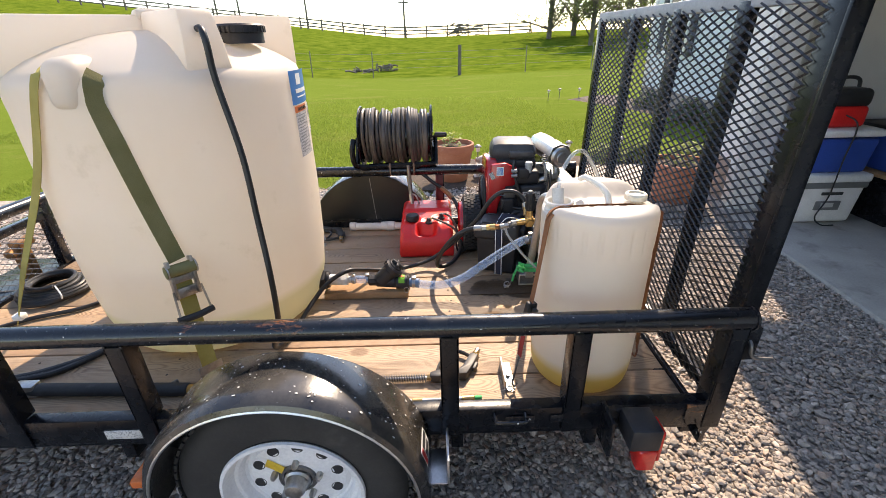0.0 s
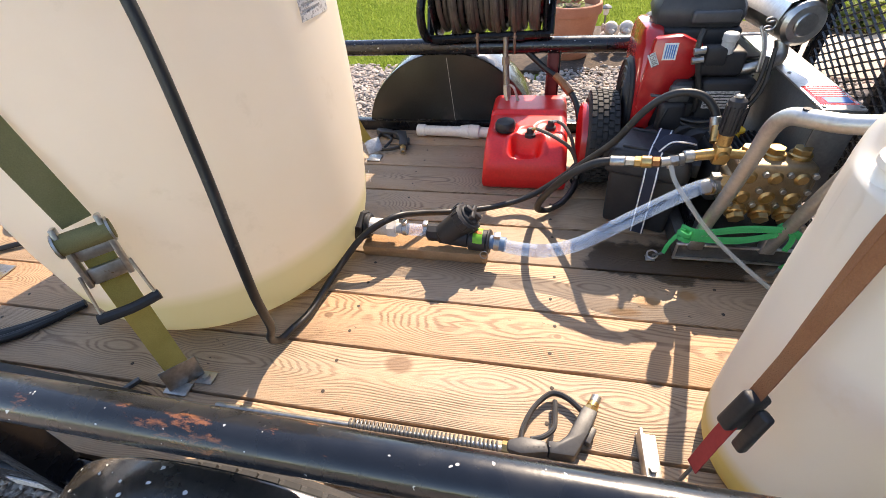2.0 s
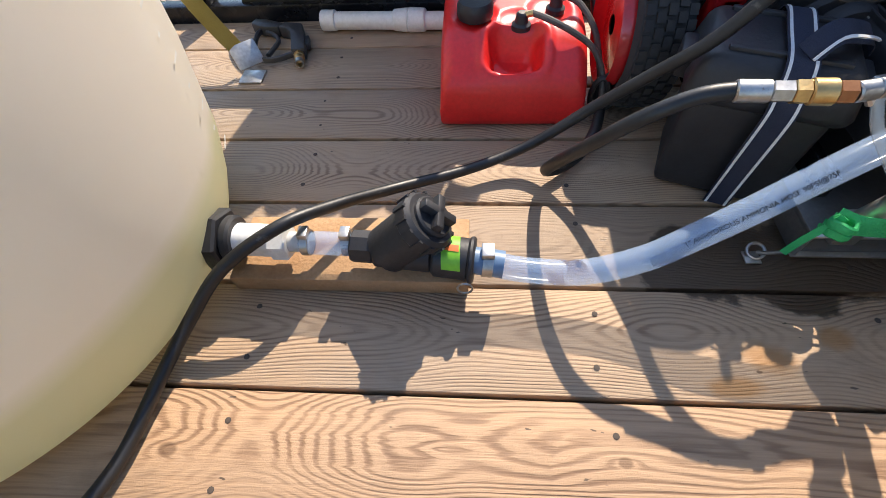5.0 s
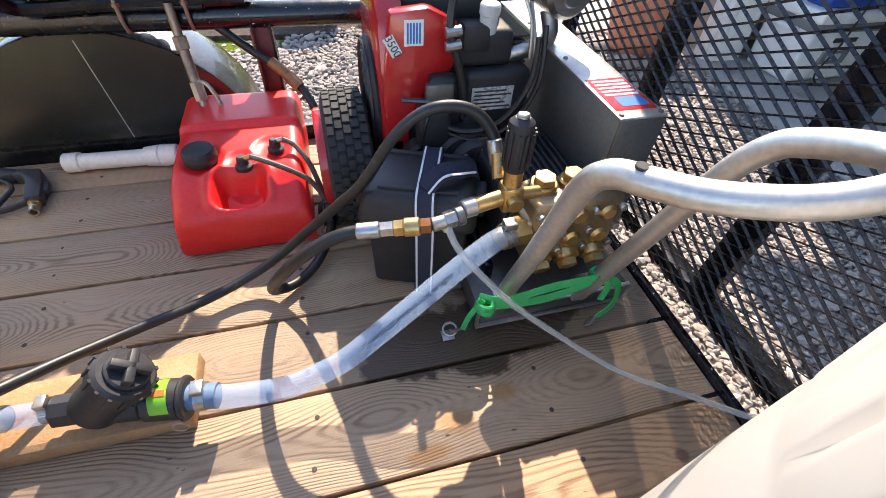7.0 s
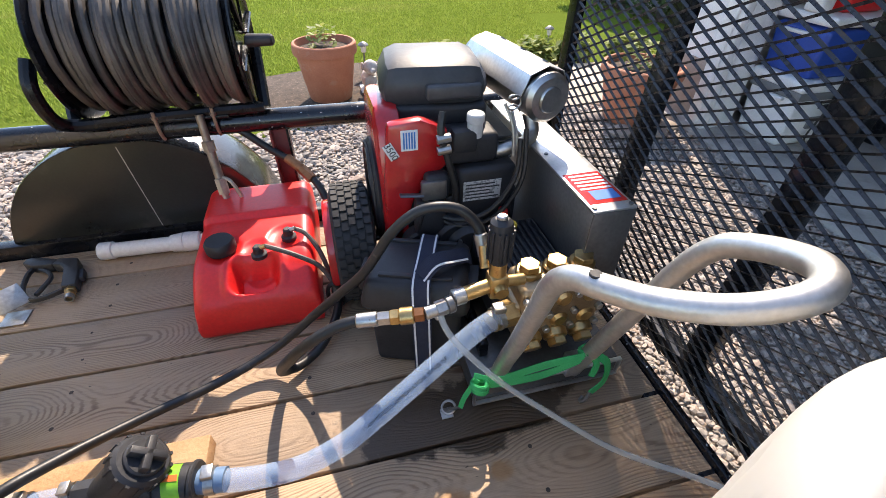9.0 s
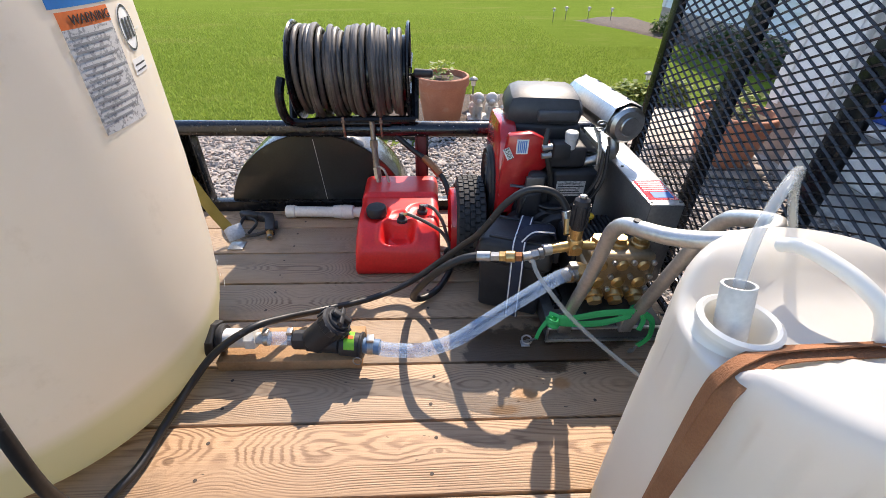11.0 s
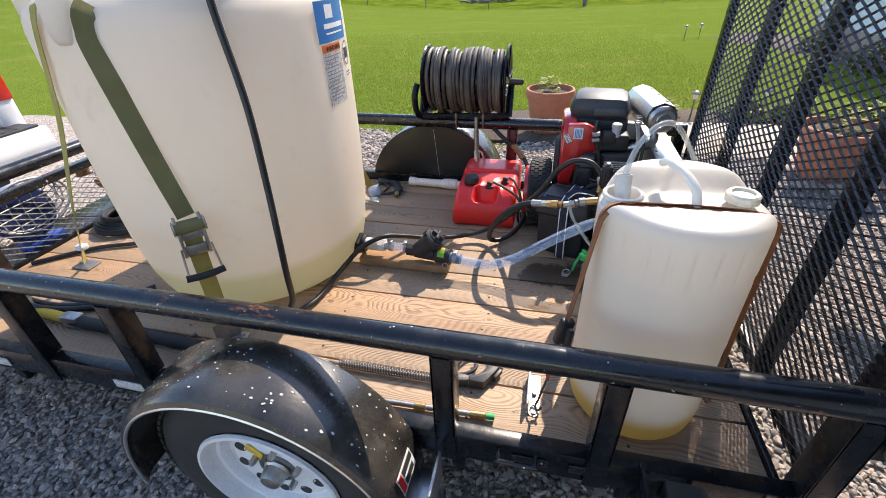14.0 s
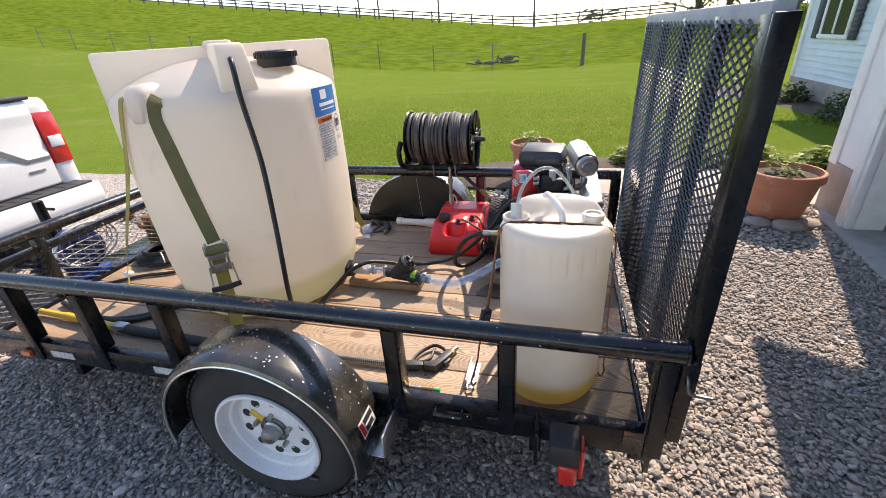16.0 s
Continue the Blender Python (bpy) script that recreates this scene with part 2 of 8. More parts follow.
def gravel_mat(name, per_stone):
    m, t, b = nodes_of(name)
    v = coords(t)
    if per_stone:
        g = t.nodes.new("ShaderNodeNewGeometry").outputs["Random Per Island"]
        fine = noise_of(t, v, 140.0, 4.0)
    else:
        vor = put(t, "ShaderNodeTexVoronoi", Scale=38.0)
        t.links.new(v, vor.inputs["Vector"])
        sep = t.nodes.new("ShaderNodeSeparateColor")
        t.links.new(vor.outputs["Color"], sep.inputs[0])
        g = sep.outputs[0]
        fine = noise_of(t, v, 90.0, 4.0)
        bumped(t, b, vor.outputs["Distance"], 1.0, -0.02)
    col = ramp(t, g, [(0.0, (0.150, 0.136, 0.122)), (0.22, (0.280, 0.242, 0.212)), (0.45, (0.375, 0.322, 0.280)), (0.68, (0.470, 0.398, 0.340)), (0.84, (0.500, 0.380, 0.300)), (0.93, (0.42, 0.29, 0.22)), (1.0, (0.68, 0.61, 0.54))])
    col = mixed(t, 0.30, col, ramp(t, fine, [(0.3, (0.15, 0.14, 0.13)), (0.7, (0.46, 0.43, 0.40))]))
    t.links.new(col, b.inputs["Base Color"])
    b.inputs["Roughness"].default_value = 0.85
    return m


def grass_mat(name, blades):
    m, t, b = nodes_of(name)
    v = coords(t)
    broad = noise_of(t, v, 0.22, 5.0)
    mid = noise_of(t, v, 3.0, 6.0, 0.7)
    fine = noise_of(t, v, 45.0, 5.0, 0.7)
    col = ramp(t, broad, [(0.35, (0.126, 0.184, 0.020)), (0.65, (0.177, 0.233, 0.033))])
    col = mixed(t, 0.45, col, ramp(t, mid, [(0.3, (0.096, 0.151, 0.018)), (0.7, (0.190, 0.243, 0.046))]))
    dry = ramp(t, noise_of(t, v, 0.55, 7.0, 0.65, (0.6, 1.6, 1.0)), [(0.54, (0, 0, 0)), (0.70, (0.6, 0.6, 0.6))])
    col = mixed(t, dry, col, (0.30, 0.25, 0.10))
    if blades:
        g = t.nodes.new("ShaderNodeNewGeometry").outputs["Random Per Island"]
        col = mixed(t, 0.5, col, ramp(t, g, [(0.0, (0.214, 0.311, 0.036)), (1.0, (0.413, 0.490, 0.126))]))
        b.inputs["Subsurface Weight"].default_value = 0.0
    else:
        col = mixed(t, 0.5, col, ramp(t, fine, [(0.3, (0.065, 0.108, 0.015)), (0.7, (0.182, 0.241, 0.046))]))
        # beyond the wire fence the grass is grazed, not mown: greener and mottled
        sy = t.nodes.new("ShaderNodeSeparateXYZ")
        t.links.new(v, sy.inputs[0])
        far = t.nodes.new("ShaderNodeMapRange")
        far.inputs["From Min"].default_value, far.inputs["From Max"].default_value = 25.0, 26.2
        t.links.new(sy.outputs["Y"], far.inputs["Value"])
        graze = ramp(t, noise_of(t, v, 0.9, 6.0, 0.7), [(0.35, (0.060, 0.105, 0.010)), (0.62, (0.140, 0.185, 0.022)), (0.75, (0.20, 0.20, 0.06))])
        col = mixed(t, far.outputs[0], col, graze)
        bumped(t, b, fine, 0.9, 0.03)
    t.links.new(col, b.inputs["Base Color"])
    b.inputs["Roughness"].default_value = 0.9
    b.inputs["Specular IOR Level"].default_value = 0.0
    if blades:
        tr = t.nodes.new("ShaderNodeBsdfTranslucent")
        t.links.new(col, tr.inputs["Color"])
        mx = t.nodes.new("ShaderNodeMixShader")
        mx.inputs[0].default_value = 0.55
        t.links.new(b.outputs[0], mx.inputs[1])
        t.links.new(tr.outputs[0], mx.inputs[2])
        t.links.new(mx.outputs[0], t.nodes["Material Output"].inputs["Surface"])
    return m


def leaf_mat(name, c1, c2, share=0.4):
    m, t, b = nodes_of(name)
    g = t.nodes.new("ShaderNodeNewGeometry").outputs["Random Per Island"]
    col = ramp(t, g, [(0.0, c1), (1.0, c2)])
    t.links.new(col, b.inputs["Base Color"])
    b.inputs["Roughness"].default_value = 0.6
    tr = t.nodes.new("ShaderNodeBsdfTranslucent")
    t.links.new(col, tr.inputs["Color"])
    mx = t.nodes.new("ShaderNodeMixShader")
    mx.inputs[0].default_value = share
    t.links.new(b.outputs[0], mx.inputs[1])
    t.links.new(tr.outputs[0], mx.inputs[2])
    t.links.new(mx.outputs[0], t.nodes["Material Output"].inputs["Surface"])
    return m


# ---- materials ----
WOOD = wood_deck("weathered_deck_boards", (1.0, 0.985, 0.96), 0.68)
WOOD_RED = wood_deck("reddish_deck_board", (0.95, 0.89, 0.83), 0.36)
BLACK = black_paint("chipped_black_paint")
BLACK2 = black_paint("black_paint", False)
GRAVEL, STONES = gravel_mat("gravel_bed", False), gravel_mat("gravel_stone", True)
LAWN, BLADES = grass_mat("mown_lawn", False), grass_mat("grass_blades", True)
TANK = translucent("natural_polyethylene", (0.86, 0.795, 0.70), (0.90, 0.84, 0.76), 0.50, 0.42, (0.62, 0.56, 0.45), (0.185, (0.70, 0.675, 0.44)))
DRUM = translucent("white_polyethylene", (0.78, 0.770, 0.74), (0.82, 0.812, 0.79), 0.48, 0.35, (0.70, 0.62, 0.48), (0.085, (0.72, 0.60, 0.22)), (1.0, 0.92, 0.80))
WHITEPE = translucent("white_soft_plastic", (0.80, 0.79, 0.75), (0.86, 0.85, 0.81), 0.3, 0.35)
RED = surf("red_moulded_plastic", (0.66, 0.016, 0.016), (0.76, 0.026, 0.024), 5, 0.30, 0.42, bump=0.05)
REDPAINT = surf("red_gloss_paint", (0.42, 0.012, 0.014), (0.50, 0.016, 0.018), 4, 0.22, 0.3, coat=0.5)
BLACKPL = surf("black_plastic", (0.014, 0.014, 0.016), (0.026, 0.026, 0.029), 8, 0.45, 0.62, bump=0.15)
RUBBER = surf("black_rubber", (0.017, 0.016, 0.016), (0.034, 0.032, 0.030), 6, 0.6, 0.8, bump=0.15, spots=(0.09, 0.085, 0.08), spot_at=(0.64, 0.82), spot_scale=9)
HOSE = surf("black_hose_rubber", (0.008, 0.008, 0.008), (0.020, 0.019, 0.019), 12, 0.36, 0.52, bump=0.1, spots=(0.10, 0.09, 0.08), spot_at=(0.66, 0.8), spot_scale=40)
HOSE2 = surf("dusty_reel_hose", (0.038, 0.034, 0.031), (0.120, 0.100, 0.084), 9, 0.42, 0.58, bump=0.1)
ALU = surf("aluminium", (0.62, 0.62, 0.62), (0.74, 0.74, 0.73), 20, 0.3, 0.45, 1.0, bump=0.05)
ALUTUBE = surf("brushed_aluminium_tube", (0.50, 0.49, 0.47), (0.60, 0.585, 0.56), 15, 0.38, 0.52, 0.9, bump=0.08)
STEEL = surf("zinc_steel", (0.38, 0.37, 0.35), (0.52, 0.51, 0.49), 30, 0.3, 0.5, 1.0, bump=0.1, spots=(0.22, 0.13, 0.07), spot_at=(0.66, 0.74), spot_scale=40)
DARKSTEEL = surf("dull_steel", (0.13, 0.13, 0.13), (0.2, 0.2, 0.2), 12, 0.35, 0.55, 0.8, bump=0.1)
BRASS = surf("brass", (0.50, 0.32, 0.13), (0.62, 0.43, 0.19), 25, 0.28, 0.45, 1.0, bump=0.12, spots=(0.24, 0.13, 0.05), spot_at=(0.60, 0.75), spot_scale=35)
PVC = plain("white_pvc", (0.76, 0.75, 0.72), 0.35)
GREYPVC = plain("grey_pvc", (0.50, 0.50, 0.49), 0.5)
CLEAR = glassy("clear_vinyl_hose", (0.48, 0.63, 0.85), 0.16, 0.32)
CLEAR2 = glassy("clear_vinyl_tube", (0.70, 0.71, 0.68), 0.12, 0.34)
STRAP = surf("olive_webbing", (0.165, 0.150, 0.055), (0.225, 0.200, 0.085), 8, 0.8, 0.9, bump=0.5, fine=420)
STRAPY = surf("yellow_webbing", (0.34, 0.27, 0.06), (0.46, 0.37, 0.10), 8, 0.8, 0.9, bump=0.5, fine=420)
STRAPO = surf("faded_orange_webbing", (0.22, 0.080, 0.030), (0.32, 0.135, 0.055), 9, 0.8, 0.9, bump=0.5, fine=420)
GREEN = surf("green_strap", (0.02, 0.36, 0.10), (0.03, 0.46, 0.14), 9, 0.55, 0.7, bump=0.4, fine=300)
TERRA = surf("terracotta", (0.42, 0.155, 0.085), (0.50, 0.21, 0.12), 6, 0.75, 0.85, bump=0.2, spots=(0.50, 0.33, 0.24), spot_at=(0.58, 0.78), spot_scale=9)
SOIL = surf("mulch", (0.035, 0.024, 0.017), (0.095, 0.065, 0.045), 25, 0.95, bump=1.0, fine=70, spots=(0.20, 0.14, 0.10), spot_at=(0.58, 0.66), spot_scale=55)
CONCRETE = surf("concrete", (0.30, 0.285, 0.26), (0.40, 0.38, 0.35), 3, 0.85, bump=0.35, fine=90, spots=(0.2, 0.185, 0.17), spot_at=(0.55, 0.75), spot_scale=5)
PAVER = surf("tan_concrete_walk", (0.44, 0.35, 0.27), (0.54, 0.45, 0.36), 4, 0.85, bump=0.3, fine=80)
WHITEWALL = surf("white_wall_panel", (0.74, 0.73, 0.73), (0.80, 0.79, 0.79), 1.5, 0.55, 0.7, bump=0.06)
BLOCK = surf("foundation_block", (0.30, 0.245, 0.205), (0.40, 0.335, 0.285), 5, 0.9, bump=0.4, fine=70)
SIDING = surf("pale_siding", (0.58, 0.64, 0.68), (0.66, 0.71, 0.74), 2, 0.55, 0.65, bump=0.05)
TRIMW = plain("white_trim", (0.78, 0.78, 0.78), 0.45)
GLASS_DARK = surf("dark_window_glass", (0.02, 0.024, 0.028), (0.035, 0.04, 0.045), 2, 0.06, 0.1)
SHUTTER = plain("dark_blue_shutter", (0.03, 0.04, 0.06), 0.5)
DARKWALL = surf("garage_wall", (0.56, 0.55, 0.54), (0.64, 0.63, 0.62), 2, 0.85, bump=0.1)
WHITEPAINT = surf("white_car_paint", (0.74, 0.74, 0.75), (0.79, 0.79, 0.80), 2, 0.22, 0.28, coat=0.7)
GREYTRIM = plain("grey_trim", (0.16, 0.165, 0.17), 0.5)
REDLENS = surf("red_lens", (0.52, 0.015, 0.012), (0.62, 0.03, 0.02), 20, 0.15, 0.2, coat=0.6)
AMBER = surf("amber_lens", (0.55, 0.12, 0.03), (0.65, 0.17, 0.05), 20, 0.2)
BLUEPL = plain("blue_plastic", (0.02, 0.07, 0.36), 0.4)
WHITEPL = plain("white_plastic", (0.76, 0.76, 0.76), 0.4)
LABELBLUE = plain("blue_label", (0.025, 0.17, 0.47), 0.35)
LABELORANGE = plain("orange_label", (0.72, 0.17, 0.04), 0.4)
LABELGREY = surf("worn_printed_label", (0.52, 0.51, 0.50), (0.62, 0.61, 0.60), 12, 0.5, spots=(0.25, 0.25, 0.25), spot_at=(0.5, 0.58), spot_scale=120)
INK = plain("black_ink", (0.03, 0.03, 0.032), 0.5)
LABELWHITE = plain("white_label", (0.78, 0.78, 0.77), 0.4)
LIME = plain("lime_label", (0.20, 0.52, 0.03), 0.4)
YELLOWPL = plain("yellow_plastic", (0.62, 0.40, 0.03), 0.4)
RIMPAINT = surf("white_rim_paint", (0.70, 0.70, 0.72), (0.78, 0.78, 0.79), 8, 0.3, 0.42, spots=(0.35, 0.31, 0.26), spot_at=(0.66, 0.8), spot_scale=14)
TYRE = surf("tyre_rubber", (0.020, 0.020, 0.021), (0.036, 0.035, 0.034), 7, 0.7, 0.85, bump=0.2, spots=(0.085, 0.08, 0.075), spot_at=(0.6, 0.85), spot_scale=7)
BARK = surf("bark", (0.10, 0.085, 0.07), (0.17, 0.15, 0.125), 6, 0.9, bump=0.8, fine=40)
FENCEWOOD = surf("fence_wood", (0.10, 0.085, 0.075), (0.16, 0.14, 0.12), 6, 0.9, bump=0.5)
LEAF1 = leaf_mat("spring_leaves", (0.075, 0.11, 0.022), (0.17, 0.20, 0.06))
LEAF2 = leaf_mat("hosta_leaves", (0.14, 0.20, 0.04), (0.38, 0.42, 0.12))
LEAF3 = leaf_mat("shrub_leaves", (0.03, 0.07, 0.02), (0.09, 0.14, 0.035))
STATUE = surf("cast_white_stone", (0.52, 0.49, 0.45), (0.64, 0.61, 0.56), 14, 0.8, bump=0.5, fine=60)
MESHSTEEL = surf("black_expanded_metal", (0.022, 0.022, 0.025), (0.045, 0.044, 0.046), 20, 0.20, 0.36, 0.3, spots=(0.10, 0.06, 0.04), spot_at=(0.68, 0.75), spot_scale=20)
ORANGEWOOD = surf("raw_lumber", (0.33, 0.185, 0.085), (0.44, 0.27, 0.14), 10, 0.8, bump=0.5, fine=140)
ROOF = surf("grey_shingles", (0.10, 0.10, 0.105), (0.16, 0.16, 0.165), 8, 0.9, bump=0.6, fine=30)


# ---- mesh helpers ----
FRAME_OF = {}


class Mesh:
    """Vertices and faces gathered before they become one mesh."""

    def __init__(self):
        self.v, self.f = [], []

    def add(self, verts, faces, m=None):
        n = len(self.v)
        self.v += [tuple(m @ Vector(p)) if m else tuple(p) for p in verts]
        self.f += [tuple(n + i for i in face) for face in faces]
        return self

    def join(self, other, m=None):
        return self.add(other.v, other.f, m)

    def box(self, x0, x1, y0, y1, z0, z1, m=None):
        p = [(x, y, z) for z in (z0, z1) for y in (y0, y1) for x in (x0, x1)]
        return self.add(p, [(0, 2, 3, 1), (4, 5, 7, 6), (0, 1, 5, 4), (2, 6, 7, 3), (0, 4, 6, 2), (1, 3, 7, 5)], m)

    def rbox(self, x0, x1, y0, y1, z0, z1, r=0.005, seg=2, m=None):
        bm = bmesh.new()
        bmesh.ops.create_cube(bm, size=1.0)
        for v in bm.verts:
            v.co = Vector(((x0 + x1) / 2 + v.co.x * (x1 - x0), (y0 + y1) / 2 + v.co.y * (y1 - y0), (z0 + z1) / 2 + v.co.z * (z1 - z0)))
        bmesh.ops.bevel(bm, geom=bm.edges[:], offset=r, segments=seg, profile=0.5, affect="EDGES")
        bm.verts.index_update()
        self.add([v.co[:] for v in bm.verts], [[v.index for v in f.verts] for f in bm.faces], m)
        bm.free()
        return self

    def lathe(self, profile, seg=32, origin=(0, 0, 0), axis=(0, 0, 1), caps=True):
        q = Vector((0, 0, 1)).rotation_difference(Vector(axis).normalized()).to_matrix().to_4x4()
        m = Matrix.Translation(origin) @ q
        verts, faces = [], []
        k = len(profile)
        for i in range(seg):
            a = 2 * math.pi * i / seg
            verts += [(r * math.cos(a), r * math.sin(a), z) for r, z in profile]
        for i in range(seg):
            j = (i + 1) % seg
            faces += [(i * k + n, j * k + n, j * k + n + 1, i * k + n + 1) for n in range(k - 1)]
        if caps:
            faces.append(tuple(i * k for i in reversed(range(seg))))
            faces.append(tuple(i * k + k - 1 for i in range(seg)))
        return self.add(verts, faces, m)

    def cyl(self, a, b, r, r2=None, seg=16, chamfer=0.0):
        a, b = Vector(a), Vector(b)
        d = (b - a).length
        r2 = r if r2 is None else r2
        c = min(chamfer, d / 3)
        prof = [(r - c, 0), (r, c), (r2, d - c), (r2 - c, d)] if c else [(r, 0), (r2, d)]
        return self.lathe(prof, seg, a, b - a)

    def tube(self, points, r, seg=10, steps=6, flat=1.0, up=(0, 0, 1), closed=False):
        pts = smooth_path(points, steps, closed) if steps > 1 else [Vector(p) for p in points]
        n = len(pts)
        verts, faces = [], []
        side = None
        for i, p in enumerate(pts):
            t = (pts[min(i + 1, n - 1)] - pts[max(i - 1, 0)]).normalized()
            if side is None:
                u = Vector(up)
                side = t.cross(u if abs(t.dot(u)) < 0.95 else Vector((1, 0, 0))).normalized()
            else:
                side = (side - t * side.dot(t)).normalized()
            nrm = side.cross(t)
            for k in range(seg):
                a = 2 * math.pi * k / seg
                verts.append(tuple(p + side * math.cos(a) * r + nrm * math.sin(a) * r * flat))
        for i in range(n - 1):
            for k in range(seg):
                faces.append((i * seg + k, (i + 1) * seg + k, (i + 1) * seg + (k + 1) % seg, i * seg + (k + 1) % seg))
        faces.append(tuple(reversed(range(seg))))
        faces.append(tuple((n - 1) * seg + k for k in range(seg)))
        return self.add(verts, [tuple(reversed(f)) for f in faces])

    def ribbon(self, points, width, thick, normal, steps=6):
        """A flat strap along points; normal: the way its face looks, one for all or one a point."""
        pts = smooth_path(points, steps) if steps > 1 else [Vector(p) for p in points]
        nor = [Vector(n) for n in normal] if hasattr(normal[0], "__len__") else [Vector(normal)] * len(points)
        verts, faces, n = [], [], len(pts)
        for i, p in enumerate(pts):
            t = (pts[min(i + 1, n - 1)] - pts[max(i - 1, 0)]).normalized()
            s = i * (len(points) - 1) / max(1, n - 1)
            k = min(int(s), len(points) - 2)
            nn = nor[k].lerp(nor[k + 1], s - k)
            nn = (nn - t * nn.dot(t)).normalized()
            w = t.cross(nn) * (width / 2)
            verts += [tuple(p + w), tuple(p + w + nn * thick), tuple(p - w + nn * thick), tuple(p - w)]
        for i in range(n - 1):
            for k in range(4):
                faces.append((i * 4 + k, i * 4 + (k + 1) % 4, (i + 1) * 4 + (k + 1) % 4, (i + 1) * 4 + k))
        faces += [(3, 2, 1, 0), tuple((n - 1) * 4 + k for k in range(4))]
        return self.add(verts, faces)

    def prism(self, outline, axis, a, b, bevel=0.0):
        """An outline in the two other axes, drawn out along an axis from a to b."""
        put3 = {"x": lambda p, s: (s, p[0], p[1]), "y": lambda p, s: (p[0], s, p[1]), "z": lambda p, s: (p[0], p[1], s)}[axis]
        bm = bmesh.new()
        low = [bm.verts.new(put3(p, a)) for p in outline]
        face = bm.faces.new(low)
        new_geo = bmesh.ops.extrude_face_region(bm, geom=[face])["geom"]
        shift = Vector(put3((0, 0), b - a))
        for g in new_geo:
            if isinstance(g, bmesh.types.BMVert):
                g.co += shift
        bmesh.ops.recalc_face_normals(bm, faces=bm.faces[:])
        if bevel:
            bmesh.ops.bevel(bm, geom=bm.edges[:], offset=bevel, segments=2, profile=0.5, affect="EDGES")
        bm.verts.index_update()
        self.add([v.co[:] for v in bm.verts], [[v.index for v in f.verts] for f in bm.faces])
        bm.free()
        return self

    def hexnut(self, a, b, r):
        return self.cyl(a, b, r, seg=6, chamfer=r * 0.08)

    def ball(self, c, r, sx=1, sy=1, sz=1, seg=16, rings=10):
        prof = [(max(1e-4, r * math.sin(math.pi * i / rings)), -r * math.cos(math.pi * i / rings)) for i in range(rings + 1)]
        tmp = Mesh().lathe(prof, seg, caps=True)
        return self.add(tmp.v, tmp.f, Matrix.Translation(c) @ Matrix.Diagonal((sx, sy, sz, 1)))


def smooth_path(points, steps=6, closed=False):
    p = [Vector(q) for q in points]
    out = []
    n = len(p)
    for i in range(n - 1):
        a, b, c, d = p[max(i - 1, 0)], p[i], p[i + 1], p[min(i + 2, n - 1)]
        for k in range(steps):
            s = k / steps
            out.append(0.5 * ((2 * b) + (c - a) * s + (2 * a - 5 * b + 4 * c - d) * s * s + (3 * b - a - 3 * c + d) * s ** 3))
    out.append(p[-1])
    return out


def mesh_ob(name, geo, material, smooth=32):
    me = bpy.data.meshes.new(name)
    me.from_pydata(geo.v, [], geo.f)
    me.materials.append(material)
    if smooth:
        me.shade_smooth()
        me.set_sharp_from_angle(angle=radians(smooth))
    me.update()
    return new(name, me)


def thing(name, label, category, at=(0, 0, 0), group="", kind="", rz=0):
    """An empty at the thing's base, under which its parts come."""
    ob = new(name)
    ob.empty_display_size = 0.05
    ob.matrix_world = pose(*at, 0, 0, rz)
    FRAME_OF[ob] = ob.matrix_world.copy()
    return tagged(ob, label, category, group, kind)


def part(name, geo, material, parent, label="", smooth=32, local=False):
    """One mesh under a thing or a part; its vertices are given in the world, or in the thing's own frame when local."""
    root = FRAME_OF[parent]
    if not local:
        inv = root.inverted()
        geo = Mesh().add(geo.v, geo.f, inv)
    ob = mesh_ob(name, geo, material, smooth)
    ob.parent = parent
    FRAME_OF[ob] = root
    return tagged(ob, label)


def single(name, geo, material, label, category, group="", kind="", smooth=32, at=None):
    """A thing of one mesh, its origin at the base."""
    if at is None:
        xs = np.array(geo.v)
        at = ((xs[:, 0].min() + xs[:, 0].max()) / 2, (xs[:, 1].min() + xs[:, 1].max()) / 2, xs[:, 2].min())
    geo = Mesh().add(geo.v, geo.f, Matrix.Translation([-c for c in at]))
    ob = mesh_ob(name, geo, material, smooth)
    ob.location = at
    FRAME_OF[ob] = Matrix.Translation(at)
    return tagged(ob, label, category, group, kind)


def lettering(text, size, m, material, name, parent, bend=None):
    """Raised letters in the built-in font, as one mesh, laid by m or by bend(point)."""
    cu = bpy.data.curves.new(name, "FONT")
    cu.body, cu.size, cu.extrude, cu.resolution_u = text, size, 0.0004, 3
    cu.align_x, cu.align_y = "CENTER", "CENTER"
    ob = new(name, cu)
    bpy.context.view_layer.update()
    me = bpy.data.meshes.new_from_object(ob.evaluated_get(bpy.context.evaluated_depsgraph_get()))
    bpy.data.objects.remove(ob)
    g = Mesh()
    g.v = [tuple(bend(v.co)) if bend else tuple(m @ v.co) for v in me.vertices]
    g.f = [tuple(p.vertices) for p in me.polygons]
    bpy.data.meshes.remove(me)
    return part(name, g, material, parent, smooth=0)


